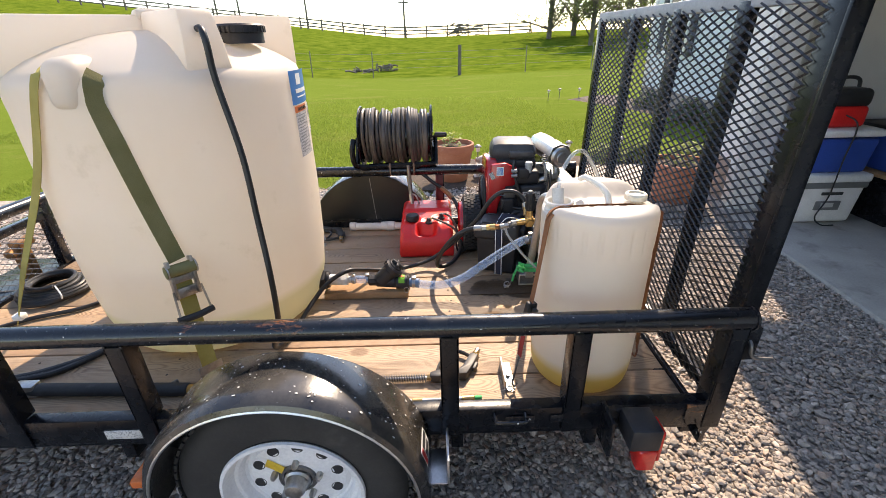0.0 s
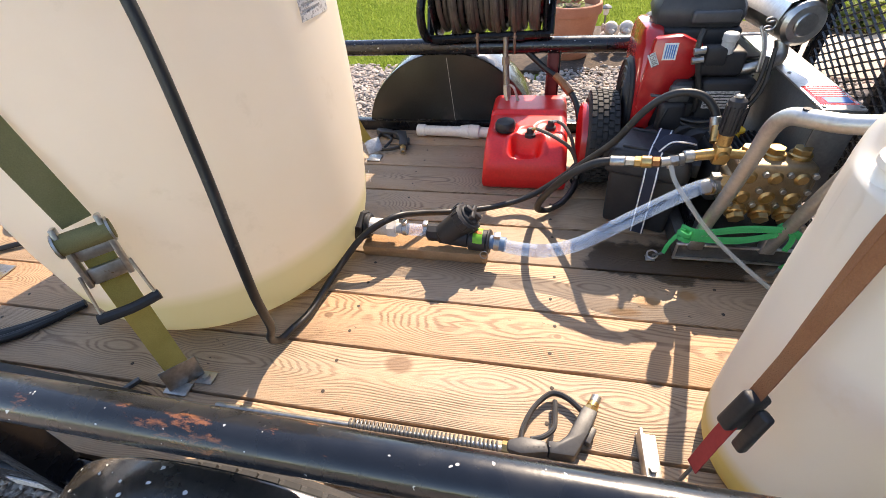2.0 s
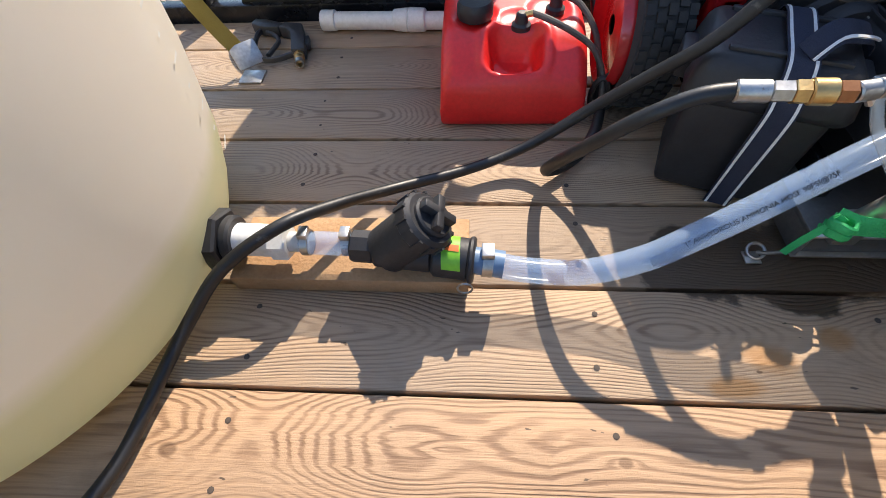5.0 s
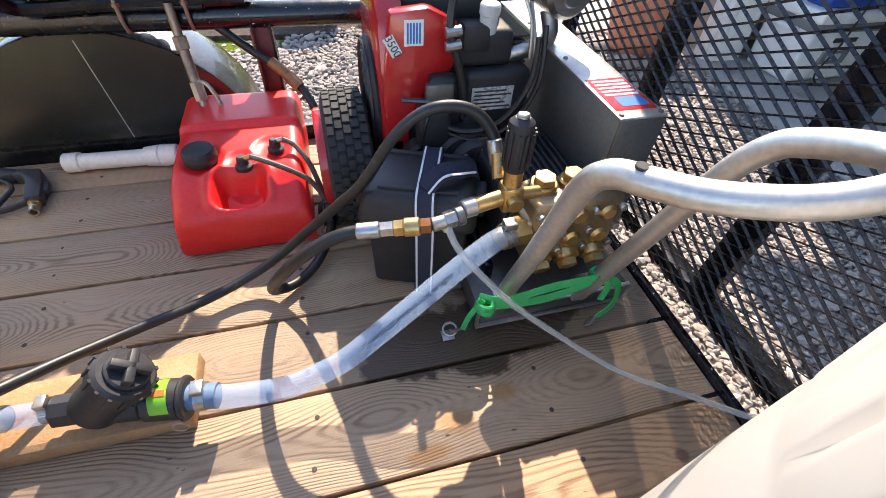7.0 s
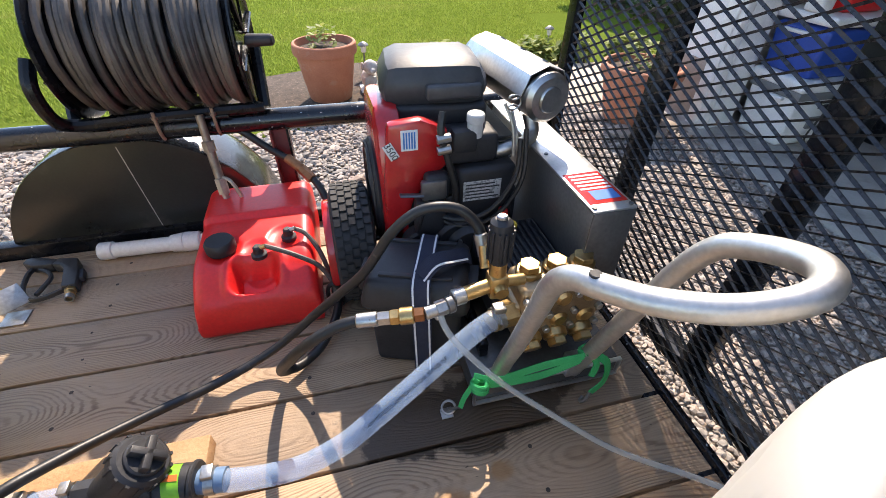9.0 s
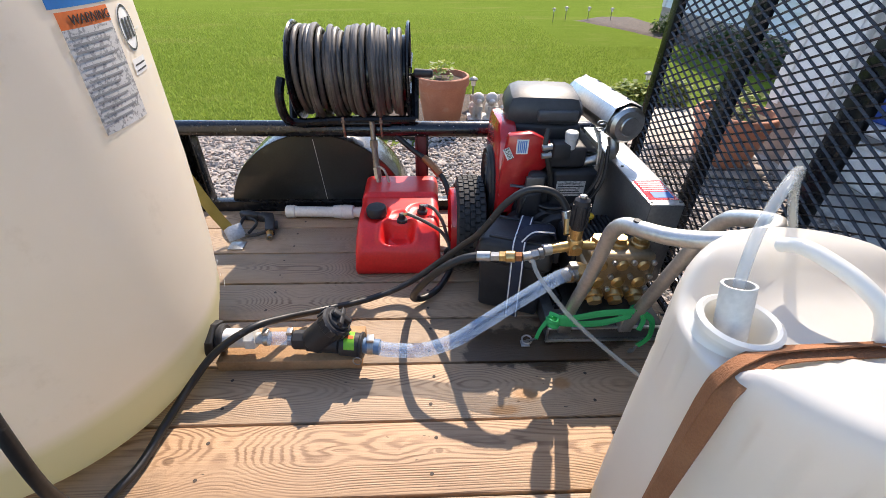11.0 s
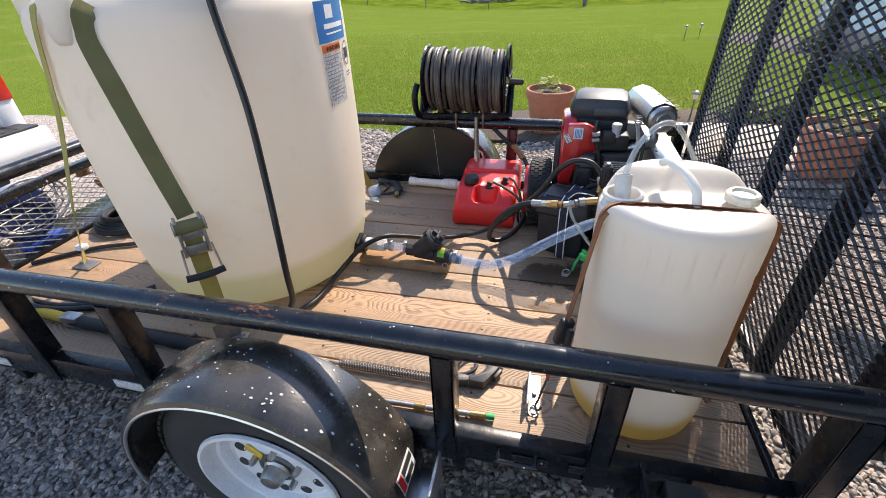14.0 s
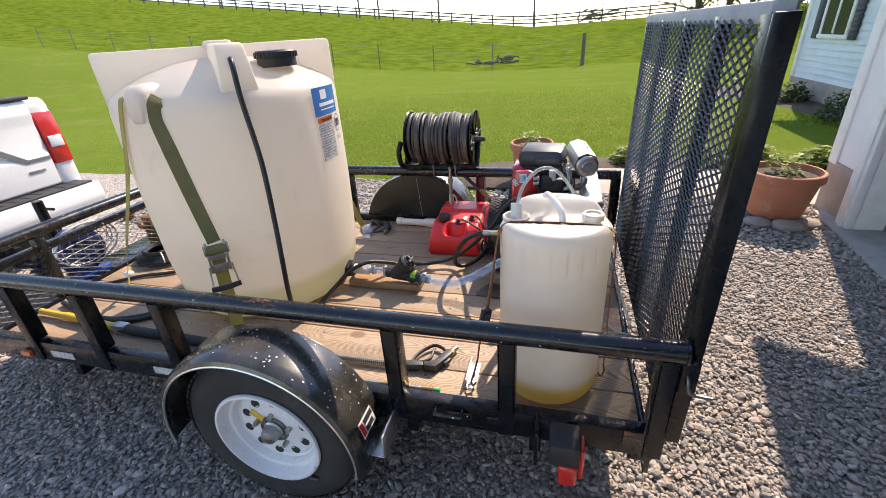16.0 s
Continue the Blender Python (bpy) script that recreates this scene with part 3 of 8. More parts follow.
# ---- ground ----
def height(x, y):
    """The land: level round the drive, then a pasture that rises to a crest and to the west."""
    west = max(0.0, -x - 4.0)
    s = min(1.0, max(0.0, (y - 7.0) / 19.0))
    near = (-0.35 + 0.105 * west * west / (west + 6.0) + 0.02 * max(0, x)) * s * s * (3 - 2 * s)
    u = min(1.0, max(0.0, (y - 26.0) / 44.0))
    far = (2.1 + 0.02 * max(0.0, -x - 5.0)) * u * u * (3 - 2 * u)
    down = -0.12 * max(0.0, y - 76.0) if y > 76 else 0.0
    bump = 0.10 * noise.noise((x * 0.08, y * 0.08, 3.1)) * s
    return near + far + max(down, -6.0) + bump - 0.015


def build_ground():
    xs = np.concatenate([np.linspace(-900, -130, 8), np.linspace(-120, -20, 30), np.linspace(-18, 18, 49), np.linspace(20, 120, 30), np.linspace(130, 900, 8)])
    ys = np.concatenate([np.linspace(-900, -20, 10), np.linspace(-15, 4, 8), np.linspace(5, 40, 50), np.linspace(42, 90, 40), np.linspace(100, 900, 10)])
    g = Mesh()
    g.v = [(float(x), float(y), height(x, y)) for y in ys for x in xs]
    n = len(xs)
    g.f = [(j * n + i, j * n + i + 1, (j + 1) * n + i + 1, (j + 1) * n + i) for j in range(len(ys) - 1) for i in range(n - 1)]
    return tagged(mesh_ob("ground", g, LAWN, 60), "mown green lawn rising to a grazed pasture hill", "lawn", kind="structure")


build_ground()


def edge_y(x):
    """Where the gravel ends towards the lawn."""
    return 4.45 + 0.14 * math.sin(x * 1.7) + 0.05 * math.sin(x * 5.1) + (0.35 if x < -0.6 else 0.0)


def build_drive():
    g = Mesh()
    xs = np.linspace(-14, 2.86, 70)
    for x in xs:
        g.v += [(float(x), -9.0, 0.004), (float(x), 0.0, 0.006), (float(x), edge_y(x) - 0.25, 0.006), (float(x), edge_y(x), -0.02)]
    g.f = [(4 * i + k, 4 * i + 4 + k, 4 * i + 5 + k, 4 * i + 1 + k) for i in range(len(xs) - 1) for k in range(3)]
    return tagged(mesh_ob("gravel_drive", g, GRAVEL, 60), "grey and tan crushed gravel drive", "gravel", kind="structure")


build_drive()


def build_stones():
    """Loose stones of the drive, one joined mesh."""
    rng = np.random.default_rng(5)
    bm = bmesh.new()
    bmesh.ops.create_icosphere(bm, subdivisions=1, radius=1.0)
    base = np.array([v.co[:] for v in bm.verts])
    tris = np.array([[v.index for v in f.verts] for f in bm.faces])
    bm.free()
    kinds = []
    for k in range(14):
        p = base * (1 + rng.uniform(-0.28, 0.28, (len(base), 1)))
        kinds.append(p)
    kinds = np.array(kinds)
    pts = []
    for x0, x1, y0, y1, step in ((-2.9, 2.84, -0.35, 3.1, 0.0188), (-4.5, 2.84, 3.1, 4.75, 0.030)):
        gx, gy = np.meshgrid(np.arange(x0, x1, step), np.arange(y0, y1, step))
        q = np.stack([gx.ravel(), gy.ravel()], 1)
        q += rng.uniform(-0.5, 0.5, q.shape) * step * 0.95
        sz = rng.lognormal(0, 0.30, len(q)) * step * 0.56
        pts.append(np.column_stack([q, sz]))
    p = np.concatenate(pts)
    lim = np.array([edge_y(x) for x in p[:, 0]])
    keep = (p[:, 1] < lim + rng.normal(0, 0.05, len(p)))
    deck = (p[:, 0] > -2.0) & (p[:, 0] < 0.6) & (p[:, 1] > 1.25) & (p[:, 1] < 2.2)
    p = p[keep & ~deck]
    n = len(p)
    kind = rng.integers(0, len(kinds), n)
    ang = rng.uniform(0, 2 * np.pi, n)
    tilt = rng.normal(0, 0.35, n)
    scale = p[:, 2:3] * np.stack([rng.uniform(0.85, 1.35, n), rng.uniform(0.7, 1.05, n), rng.uniform(0.42, 0.75, n)], 1)
    v = kinds[kind] * scale[:, None, :]
    ct, st = np.cos(tilt)[:, None], np.sin(tilt)[:, None]
    y, z = v[..., 1] * ct - v[..., 2] * st, v[..., 1] * st + v[..., 2] * ct
    ca, sa = np.cos(ang)[:, None], np.sin(ang)[:, None]
    x2, y2 = v[..., 0] * ca - y * sa, v[..., 0] * sa + y * ca
    zc = 0.008 + rng.uniform(0, 0.014, n)
    out = np.stack([x2 + p[:, 0:1], y2 + p[:, 1:2], z + zc[:, None]], 2).reshape(-1, 3)
    faces = (tris[None] + (np.arange(n) * len(base))[:, None, None]).reshape(-1, 3)
    me = bpy.data.meshes.new("gravel_stones")
    me.vertices.add(len(out))
    me.vertices.foreach_set("co", out.ravel().astype(np.float32))
    me.loops.add(faces.size)
    me.loops.foreach_set("vertex_index", faces.ravel().astype(np.int32))
    me.polygons.add(len(faces))
    me.polygons.foreach_set("loop_start", (np.arange(len(faces)) * 3).astype(np.int32))
    me.materials.append(STONES)
    me.update(calc_edges=True)
    me.shade_flat()
    return tagged(new("gravel_stones", me), "loose grey, tan and brown gravel stones on the drive", "gravel", kind="stuff")


build_stones()


def build_blades():
    rng = np.random.default_rng(8)
    pts = []
    for x0, x1, y0, y1, n in ((-5.5, 3.2, 4.3, 8.0, 60000), (-9.0, 5.0, 8.0, 15.0, 150000)):
        pts.append(np.column_stack([rng.uniform(x0, x1, n), rng.uniform(y0, y1, n)]))
    p = np.concatenate(pts)
    lim = np.array([edge_y(x) for x in p[:, 0]]) + 0.02 + np.abs(rng.normal(0, 0.06, len(p)))
    bed = (p[:, 0] > -0.75) & (p[:, 1] < 5.85 + 0.12 * np.sin(p[:, 0] * 4)) | ((p[:, 0] > 2.6) & (p[:, 1] > 9.0))
    p = p[(p[:, 1] > lim) & ~bed & (rng.random(len(p)) < np.clip(1.1 - (p[:, 1] - 5.0) / 9.0, 0.0, 1.0))]
    n = len(p)
    a, h, lean = rng.uniform(0, 6.283, n), rng.uniform(0.018, 0.045, n), rng.uniform(0, 6.283, n)
    z = np.array([height(x, y) for x, y in p])
    w = rng.uniform(0.0025, 0.005, n) * (1 + p[:, 1] / 9)
    c, s = np.cos(a) * w, np.sin(a) * w
    v = np.zeros((n, 3, 3))
    v[:, 0] = np.column_stack([p[:, 0] - c, p[:, 1] - s, z])
    v[:, 1] = np.column_stack([p[:, 0] + c, p[:, 1] + s, z])
    v[:, 2] = np.column_stack([p[:, 0] + np.cos(lean) * h * 0.5, p[:, 1] + np.sin(lean) * h * 0.5, z + h])
    me = bpy.data.meshes.new("grass")
    me.from_pydata(v.reshape(-1, 3).tolist(), [], np.arange(3 * n).reshape(-1, 3).tolist())
    me.materials.append(BLADES)
    return tagged(new("grass", me), "short bright green grass blades", "grass", kind="stuff")


build_blades()

# beds and walk
def sheet(name, outline, z, thick, material, label, category):
    g = Mesh().prism(outline, "z", z - thick, z, 0.004)
    return tagged(mesh_ob(name, g, material), label, category, kind="structure")


sheet("flower_bed_1", [(-0.75, 4.55), (0.9, 4.45), (0.95, 5.35), (2.9, 5.40), (3.0, 5.75), (1.6, 5.95), (0.4, 5.85), (-0.5, 5.55)], 0.02, 0.05, SOIL, "dark brown mulched flower bed along the walk", "flower bed")


def house_bed():
    """Mulch beside the house: a low mound that follows the land, with a curved front edge."""
    g, cols = Mesh(), 18
    rows = [6.4 + 0.2 * k for k in range(36)]
    for y in rows:
        front = 5.0 - 0.25 * max(0.0, y - 6.4) / 2.6 - 0.11 * max(0.0, y - 9.0) ** 1.9 / 3.4 ** 0.4
        front = max(front, 2.95) + (1.8 * (y - 12.6) if y > 12.6 else 0.0)
        front = min(front, 5.2)
        for c in range(cols + 1):
            u = c / cols
            x = front + (5.36 - front) * u
            rise = min(1.0, u * 5, (y - 6.3) * 3, (13.5 - y) * 3)
            g.v.append((x, y, height(x, y) - 0.02 + 0.055 * max(0.0, rise) + 0.012 * noise.noise((x * 5, y * 5, 2.0))))
    n = cols + 1
    g.f = [(j * n + i, j * n + i + 1, (j + 1) * n + i + 1, (j + 1) * n + i) for j in range(len(rows) - 1) for i in range(cols)]
    return tagged(mesh_ob("flower_bed_2", g, SOIL, 60), "dark mulched bed beside the house wall", "flower bed", kind="structure")


house_bed()
sheet("walk", [(0.98, 4.38), (2.84, 4.22), (6.0, 4.35), (6.0, 5.38), (0.97, 5.32)], 0.03, 0.06, PAVER, "tan concrete garden walk", "walk")


# ---- garage ----
def garage():
    b = thing("garage", "white-panelled garage with block foundation and open doorway", "garage", (2.85, 1.0, 0), kind="structure")
    part("wall", Mesh().box(2.86, 3.02, 3.66, 4.20, 0.46, 2.60), WHITEWALL, b)
    part("foundation", Mesh().box(2.85, 3.03, 3.66, 4.21, -0.02, 0.46), BLOCK, b, "brown concrete block foundation")
    part("wall", Mesh().box(3.02, 8.6, 4.05, 4.20, 0.46, 2.60), WHITEWALL, b)
    part("foundation", Mesh().box(3.03, 8.6, 4.04, 4.21, -0.02, 0.46), BLOCK, b)
    def askew(geo, k, y0):
        """The front runs slightly askew to the trailer: x gives way by k for each metre short of y0."""
        geo.v = [(x + k * min(0.0, y - y0), y, z) for x, y, z in geo.v]
        return geo

    part("wall", askew(Mesh().box(2.86, 3.02, -7.0, -0.4, -0.02, 2.60), 0.08, 3.66), WHITEWALL, b)
    part("lintel", askew(Mesh().box(2.86, 3.02, -0.4, 3.66, 2.25, 2.60), 0.08, 3.66), WHITEWALL, b)
    part("wall", Mesh().box(8.5, 8.65, -7.0, 4.05, -0.02, 2.60), DARKWALL, b)
    part("wall", Mesh().box(3.02, 8.5, -7.0, -6.85, -0.02, 2.60), DARKWALL, b)
    part("inner_lining", Mesh().box(3.02, 8.5, 3.90, 4.045, 0.05, 2.45), DARKWALL, b)
    part("corner_trim", Mesh().rbox(2.842, 2.86, 4.10, 4.22, 0.44, 2.58, 0.004), TRIMW, b)
    trim = Mesh().rbox(2.80, 2.858, 3.60, 3.76, 0.02, 2.36, 0.006).rbox(2.785, 2.80, 3.64, 3.70, 0.02, 2.34, 0.004).rbox(2.86, 3.06, 3.60, 3.655, 0.02, 2.24, 0.006)
    part("door_trim", trim, TRIMW, b, "white moulded door trim")
    # The roof is out of view; its stronger skew lays the shadow edge on gravel.
    part("roof", askew(Mesh().prism([(2.44, 2.42), (2.44, 2.50), (5.75, 4.2), (9.1, 2.50), (9.1, 2.42), (8.66, 2.605), (2.85, 2.605)], "y", -7.4, 4.54), 0.2, 4.54), ROOF, b)
    fl = askew(Mesh().rbox(2.76, 8.5, -6.9, 4.03, -0.05, 0.045, 0.01), 0.08, 3.66)
    tagged(mesh_ob("garage_floor", fl, CONCRETE), "smooth grey concrete garage slab", "floor", kind="structure")
    tagged(mesh_ob("ceiling", Mesh().box(3.02, 8.5, -6.85, 3.9, 2.45, 2.5), DARKWALL), "dim garage ceiling", "ceiling", kind="structure")


garage()


# ---- house ----
def house():
    b = thing("house", "house with pale blue lap siding and stone foundation", "house", (5.4, 9.0, 0))
    part("foundation", Mesh().box(5.38, 11.0, 6.2, 11.6, -0.4, 0.36), BLOCK, b, "grey stone foundation")
    part("wall", Mesh().box(5.42, 11.0, 6.2, 11.58, 0.36, 3.4), SIDING, b)
    for i in range(26):
        z = 0.36 + i * 0.115
        part("siding_board", Mesh().add([(5.395, 6.2, z), (5.395, 11.6, z), (5.42, 11.6, z + 0.118), (5.42, 6.2, z + 0.118), (5.42, 6.2, z), (5.42, 11.6, z)], [(0, 3, 2, 1), (0, 1, 5, 4), (1, 2, 5), (0, 4, 3)]), SIDING, b, smooth=0)
    part("corner_board", Mesh().rbox(5.37, 5.45, 11.5, 11.63, 0.36, 3.4, 0.006), TRIMW, b)
    part("roof", Mesh().prism([(5.1, 3.35), (5.1, 3.5), (8.2, 5.2), (11.3, 3.5), (11.3, 3.35)], "y", 6.0, 11.95), ROOF, b)
    w = part("window", Mesh().rbox(5.36, 5.40, 9.86, 9.94, 1.17, 2.6, 0.005).rbox(5.36, 5.40, 10.80, 10.88, 1.17, 2.6, 0.005).rbox(5.36, 5.40, 10.34, 10.40, 1.22, 2.6, 0.005).rbox(5.35, 5.41, 9.84, 10.9, 1.13, 1.20, 0.005).rbox(5.36, 5.40, 9.9, 10.84, 1.82, 1.88, 0.005), TRIMW, b, "white double window")
    part("pane", Mesh().box(5.375, 5.385, 9.94, 10.34, 1.2, 2.6), GLASS_DARK, w)
    part("pane", Mesh().box(5.375, 5.385, 10.40, 10.80, 1.2, 2.6), GLASS_DARK, w)
    for y in (9.58, 10.92):
        s = part("shutter", Mesh().rbox(5.365, 5.39, y, y + 0.24, 1.12, 2.65, 0.004), SHUTTER, b, "dark blue louvred shutter")
        for i in range(18):
            part("louvre", Mesh().rbox(5.355, 5.37, y + 0.03, y + 0.21, 1.18 + i * 0.08, 1.225 + i * 0.08, 0.003), SHUTTER, s)


house()


# ---- plants and trees ----
def leaves_geo(rng, points, size, droop=0.3):
    g = Mesh()
    for p in points:
        a, e = rng.uniform(0, 6.283), rng.uniform(-0.6, 0.9)
        d = Vector((math.cos(a) * math.cos(e), math.sin(a) * math.cos(e), math.sin(e)))
        s = size * rng.uniform(0.6, 1.4)
        side = d.cross(Vector((0, 0, 1))).normalized() * s * 0.35
        p = Vector(p)
        mid = p + d * s * 0.5
        tip = p + d * s + Vector((0, 0, -droop * s))
        g.add([p, mid + side, tip, mid - side], [(0, 1, 2, 3)])
    return g


def tree(x, y, h, spread, seed, name="tree", crown=LEAF1, n=2600, size=0.24):
    rng = random.Random(seed)
    z = height(x, y)
    t = thing(name, "tall broadleaf tree with thin bright spring leaves", "tree", (x, y, z), "trees by the pasture")
    wood = Mesh()
    wood.tube([(x, y, z - 0.2), (x + 0.1, y, z + h * 0.3), (x + rng.uniform(-0.3, 0.3), y, z + h * 0.62)], 0.028 * h, 8, 4)
    tips = []
    for k in range(16):
        a, b0 = rng.uniform(0, 6.283), rng.uniform(0.06, 0.55)
        r = spread * rng.uniform(0.45, 1.0)
        s = Vector((x, y, z + h * b0))
        e = Vector((x + r * math.cos(a), y + r * math.sin(a), z + h * min(1.0, b0 + rng.uniform(0.03, 0.38))))
        m = s.lerp(e, 0.5) + Vector((0, 0, rng.uniform(0.0, 0.05) * h))
        wood.tube([s, m, e], 0.008 * h, 5, 4)
        for j in range(4):
            q = s.lerp(e, rng.uniform(0.4, 1.0))
            f = q + Vector((rng.gauss(0, 1), rng.gauss(0, 1), rng.gauss(0.4, 0.7))) * spread * 0.28
            wood.tube([q, q.lerp(f, 0.5) + Vector((0, 0, 0.02 * h)), f], 0.0032 * h, 4, 2)
            tips += [q.lerp(f, rng.uniform(0.3, 1.1)) for _ in range(3)]
    part("trunk", wood, BARK, t)
    pts = []
    for _ in range(n):
        c = rng.choice(tips)
        pts.append(c + Vector((rng.gauss(0, 1), rng.gauss(0, 1), rng.gauss(0, 0.8))) * spread * 0.13)
    part("crown", leaves_geo(rng, pts, size), crown, t, smooth=0)
    return t


for i, (x, y, h, s) in enumerate(((12.5, 52, 9.5, 3.4), (16.0, 55, 11.0, 4.0), (20.0, 50, 10.5, 4.0), (24.0, 56, 12.0, 4.4), (14.5, 44, 8.0, 3.0), (19.5, 42, 8.5, 3.2), (28, 48, 11, 4.4), (33, 52, 12, 4.6), (25.0, 37.0, 9.0, 3.4))):
    tree(x, y, h, s, 20 + i)


def shrub(x, y, r, h, seed, material, label, name="shrub", n=240, size=0.09):
    rng = random.Random(seed)
    z = height(x, y) if y > 6 else 0.015
    t = thing(name, label, "plant", (x, y, z), "garden plants")
    stems = Mesh()
    pts = []
    for _ in range(10):
        a = rng.uniform(0, 6.283)
        e = Vector((x + 0.7 * r * math.cos(a), y + 0.7 * r * math.sin(a), z + h * rng.uniform(0.5, 0.9)))
        stems.tube([(x, y, z - 0.01), Vector((x, y, z)).lerp(e, 0.5) + Vector((0, 0, 0.1 * h)), e], 0.004, 4, 2)
    for _ in range(n):
        a, q = rng.uniform(0, 6.283), math.sqrt(rng.random())
        pts.append((x + r * q * math.cos(a), y + r * q * math.sin(a), z + h * (1 - 0.6 * q * q) * rng.uniform(0.25, 1.0)))
    part("stems", stems, BARK, t)
    part("leaves", leaves_geo(rng, pts, size), material, t, smooth=0)
    return t


for i, (x, y, r, h) in enumerate(((1.42, 5.72, 0.22, 0.20), (2.35, 5.62, 0.24, 0.22), (2.78, 5.55, 0.18, 0.26), (3.5, 5.62, 0.22, 0.22))):
    shrub(x, y, r, h, 60 + i, LEAF2, "variegated green and cream hosta clump in mulch", "hosta", 520, 0.085)
for i, (x, y, r, h) in enumerate(((4.9, 8.3, 0.35, 0.5), (5.0, 10.4, 0.3, 0.45), (4.9, 7.2, 0.35, 0.55))):
    shrub(x, y, r, h, 70 + i, LEAF3, "low dark green shrub by the house wall", "shrub", 420, 0.08)


def pot(x, y, r, h, seed, z=0.0, label="large terracotta flower pot with yellow-green sprouts"):
    t = thing("flower_pot", label, "flower pot", (x, y, z), "terracotta pots")
    prof = [(r * 0.66, 0), (r * 0.70, 0.012), (r * 0.90, h * 0.70), (r * 0.92, h * 0.80), (r * 1.0, h * 0.815), (r * 1.02, h * 0.86), (r * 1.0, h * 0.985), (r * 0.97, h), (r * 0.91, h), (r * 0.89, h * 0.90), (r * 0.86, h * 0.86)]
    part("pot_body", Mesh().lathe(prof, 40, (x, y, z)), TERRA, t)
    part("soil", Mesh().lathe([(r * 0.87, -0.02), (r * 0.87, 0.0), (r * 0.5, 0.015), (0.01, 0.02)], 24, (x, y, z + h * 0.88)), SOIL, t)
    rng = random.Random(seed)
    pts = []
    for _ in range(90):
        a, q = rng.uniform(0, 6.283), rng.random() ** 0.7
        pts.append((x - 0.05 * r + r * 0.5 * q * math.cos(a), y + r * 0.5 * q * math.sin(a), z + h * 0.88 + rng.uniform(0.01, 0.16 * r / 0.25)))
    tagged(part("foliage", leaves_geo(rng, pts, 0.048 * r / 0.25, 0.1), LEAF2, t, smooth=0), "yellow-green sprouts", kind="stuff")
    return t


pot(0.20, 4.92, 0.25, 0.44, 3, 0.02)
pot(2.40, 3.90, 0.285, 0.40, 4, 0.05, "large terracotta pot with yellow-green plant on field stones")
for i, (x, y, s) in enumerate(((2.22, 3.70, 0.10), (2.42, 3.64, 0.11), (2.60, 3.72, 0.09), (2.2, 4.0, 0.10), (2.62, 4.02, 0.1))):
    g = Mesh().ball((0, 0, 0), s, 1.15, 0.85, 0.42, 12, 7)
    g.v = [tuple(Vector(v) * (1 + 0.16 * noise.noise(Vector(v) * 12 + Vector((i * 3, 0, 0))))) for v in g.v]
    g = Mesh().add(g.v, g.f, Matrix.Translation((x, y, s * 0.38)))
    single("field_stone", g, BLOCK, "rounded brown field stone under the flower pot", "stone", "stones under the pot")


def solar_light(x, y):
    z = height(x, y) if y > 6 else 0.015
    t = thing("path_light", "small solar path light on a stake", "garden light", (x, y, z), "solar path lights")
    part("stake", Mesh().cyl((x, y, z - 0.01), (x, y, z + 0.22), 0.008, seg=8), DARKSTEEL, t)
    part("lens", Mesh().lathe([(0.022, 0), (0.030, 0.06)], 12, (x, y, z + 0.21)), WHITEPE, t)
    part("cap", Mesh().lathe([(0.048, 0), (0.05, 0.006), (0.03, 0.024), (0.012, 0.032)], 14, (x, y, z + 0.268)), DARKSTEEL, t)


for x, y in ((0.55, 5.45), (1.78, 5.55), (2.55, 5.72), (3.15, 12.4), (3.55, 12.75), (4.1, 12.7), (4.6, 12.5)):
    solar_light(x, y)


def statue():
    g = Mesh()
    for dx, ry in ((-0.075, 1), (0.085, -1)):
        c = Vector((0.62 + dx, 5.05, 0.02))
        g.ball(c + Vector((0, 0.02, 0.085)), 0.085, 0.85, 1.15, 1.0, 14, 9)
        g.ball(c + Vector((0.012 * ry, -0.05, 0.20)), 0.062, 1, 0.95, 0.95, 14, 9)
        g.ball(c + Vector((0.016 * ry, -0.108, 0.185)), 0.032, 1, 1.1, 0.8, 10, 7)
        for e in (-1, 1):
            g.ball(c + Vector((0.055 * e, -0.04, 0.205)), 0.03, 0.5, 0.8, 1.2, 10, 7)
            g.cyl(c + Vector((0.035 * e, -0.06, 0.0)), c + Vector((0.03 * e, -0.05, 0.12)), 0.02, 0.024, 10)
    g.rbox(0.46, 0.80, 4.95, 5.17, 0.005, 0.03, 0.008)
    single("garden_statue", g, STATUE, "pale cast stone garden statue beside the pot", "statue")


statue()


# ---- fences, poles and the far pasture ----
def wire_fence():
    spots = [(-36, 26), (-33, 26), (-29.6, 26), (-26.4, 26), (-23.2, 26), (-19.8, 26), (-16.6, 26), (-13.2, 26), (-10.2, 26), (-6.85, 26), (-3.45, 26), (5.1, 26), (8.8, 26), (12.5, 26.2), (16.5, 26.4)]
    f = thing("wire_fence", "thin wire pasture fence on steel posts", "fence", (0, 26, height(0, 26)))
    for x, y in spots:
        z = height(x, y)
        part("post", Mesh().tube([(x, y, z - 0.1), (x + 0.02, y, z + 1.35)], 0.028, 6, 1), DARKSTEEL, f)
    z = height(1.4, 26)
    part("wooden_post", Mesh().cyl((1.4, 26, z - 0.1), (1.42, 26, z + 1.55), 0.10, 0.09, 10), FENCEWOOD, f, "thick weathered wooden post")
    for h in (0.45, 0.85, 1.2):
        part("wire", Mesh().tube([(x, y, height(x, y) + h) for x, y in spots], 0.006, 4, 1), STEEL, f)


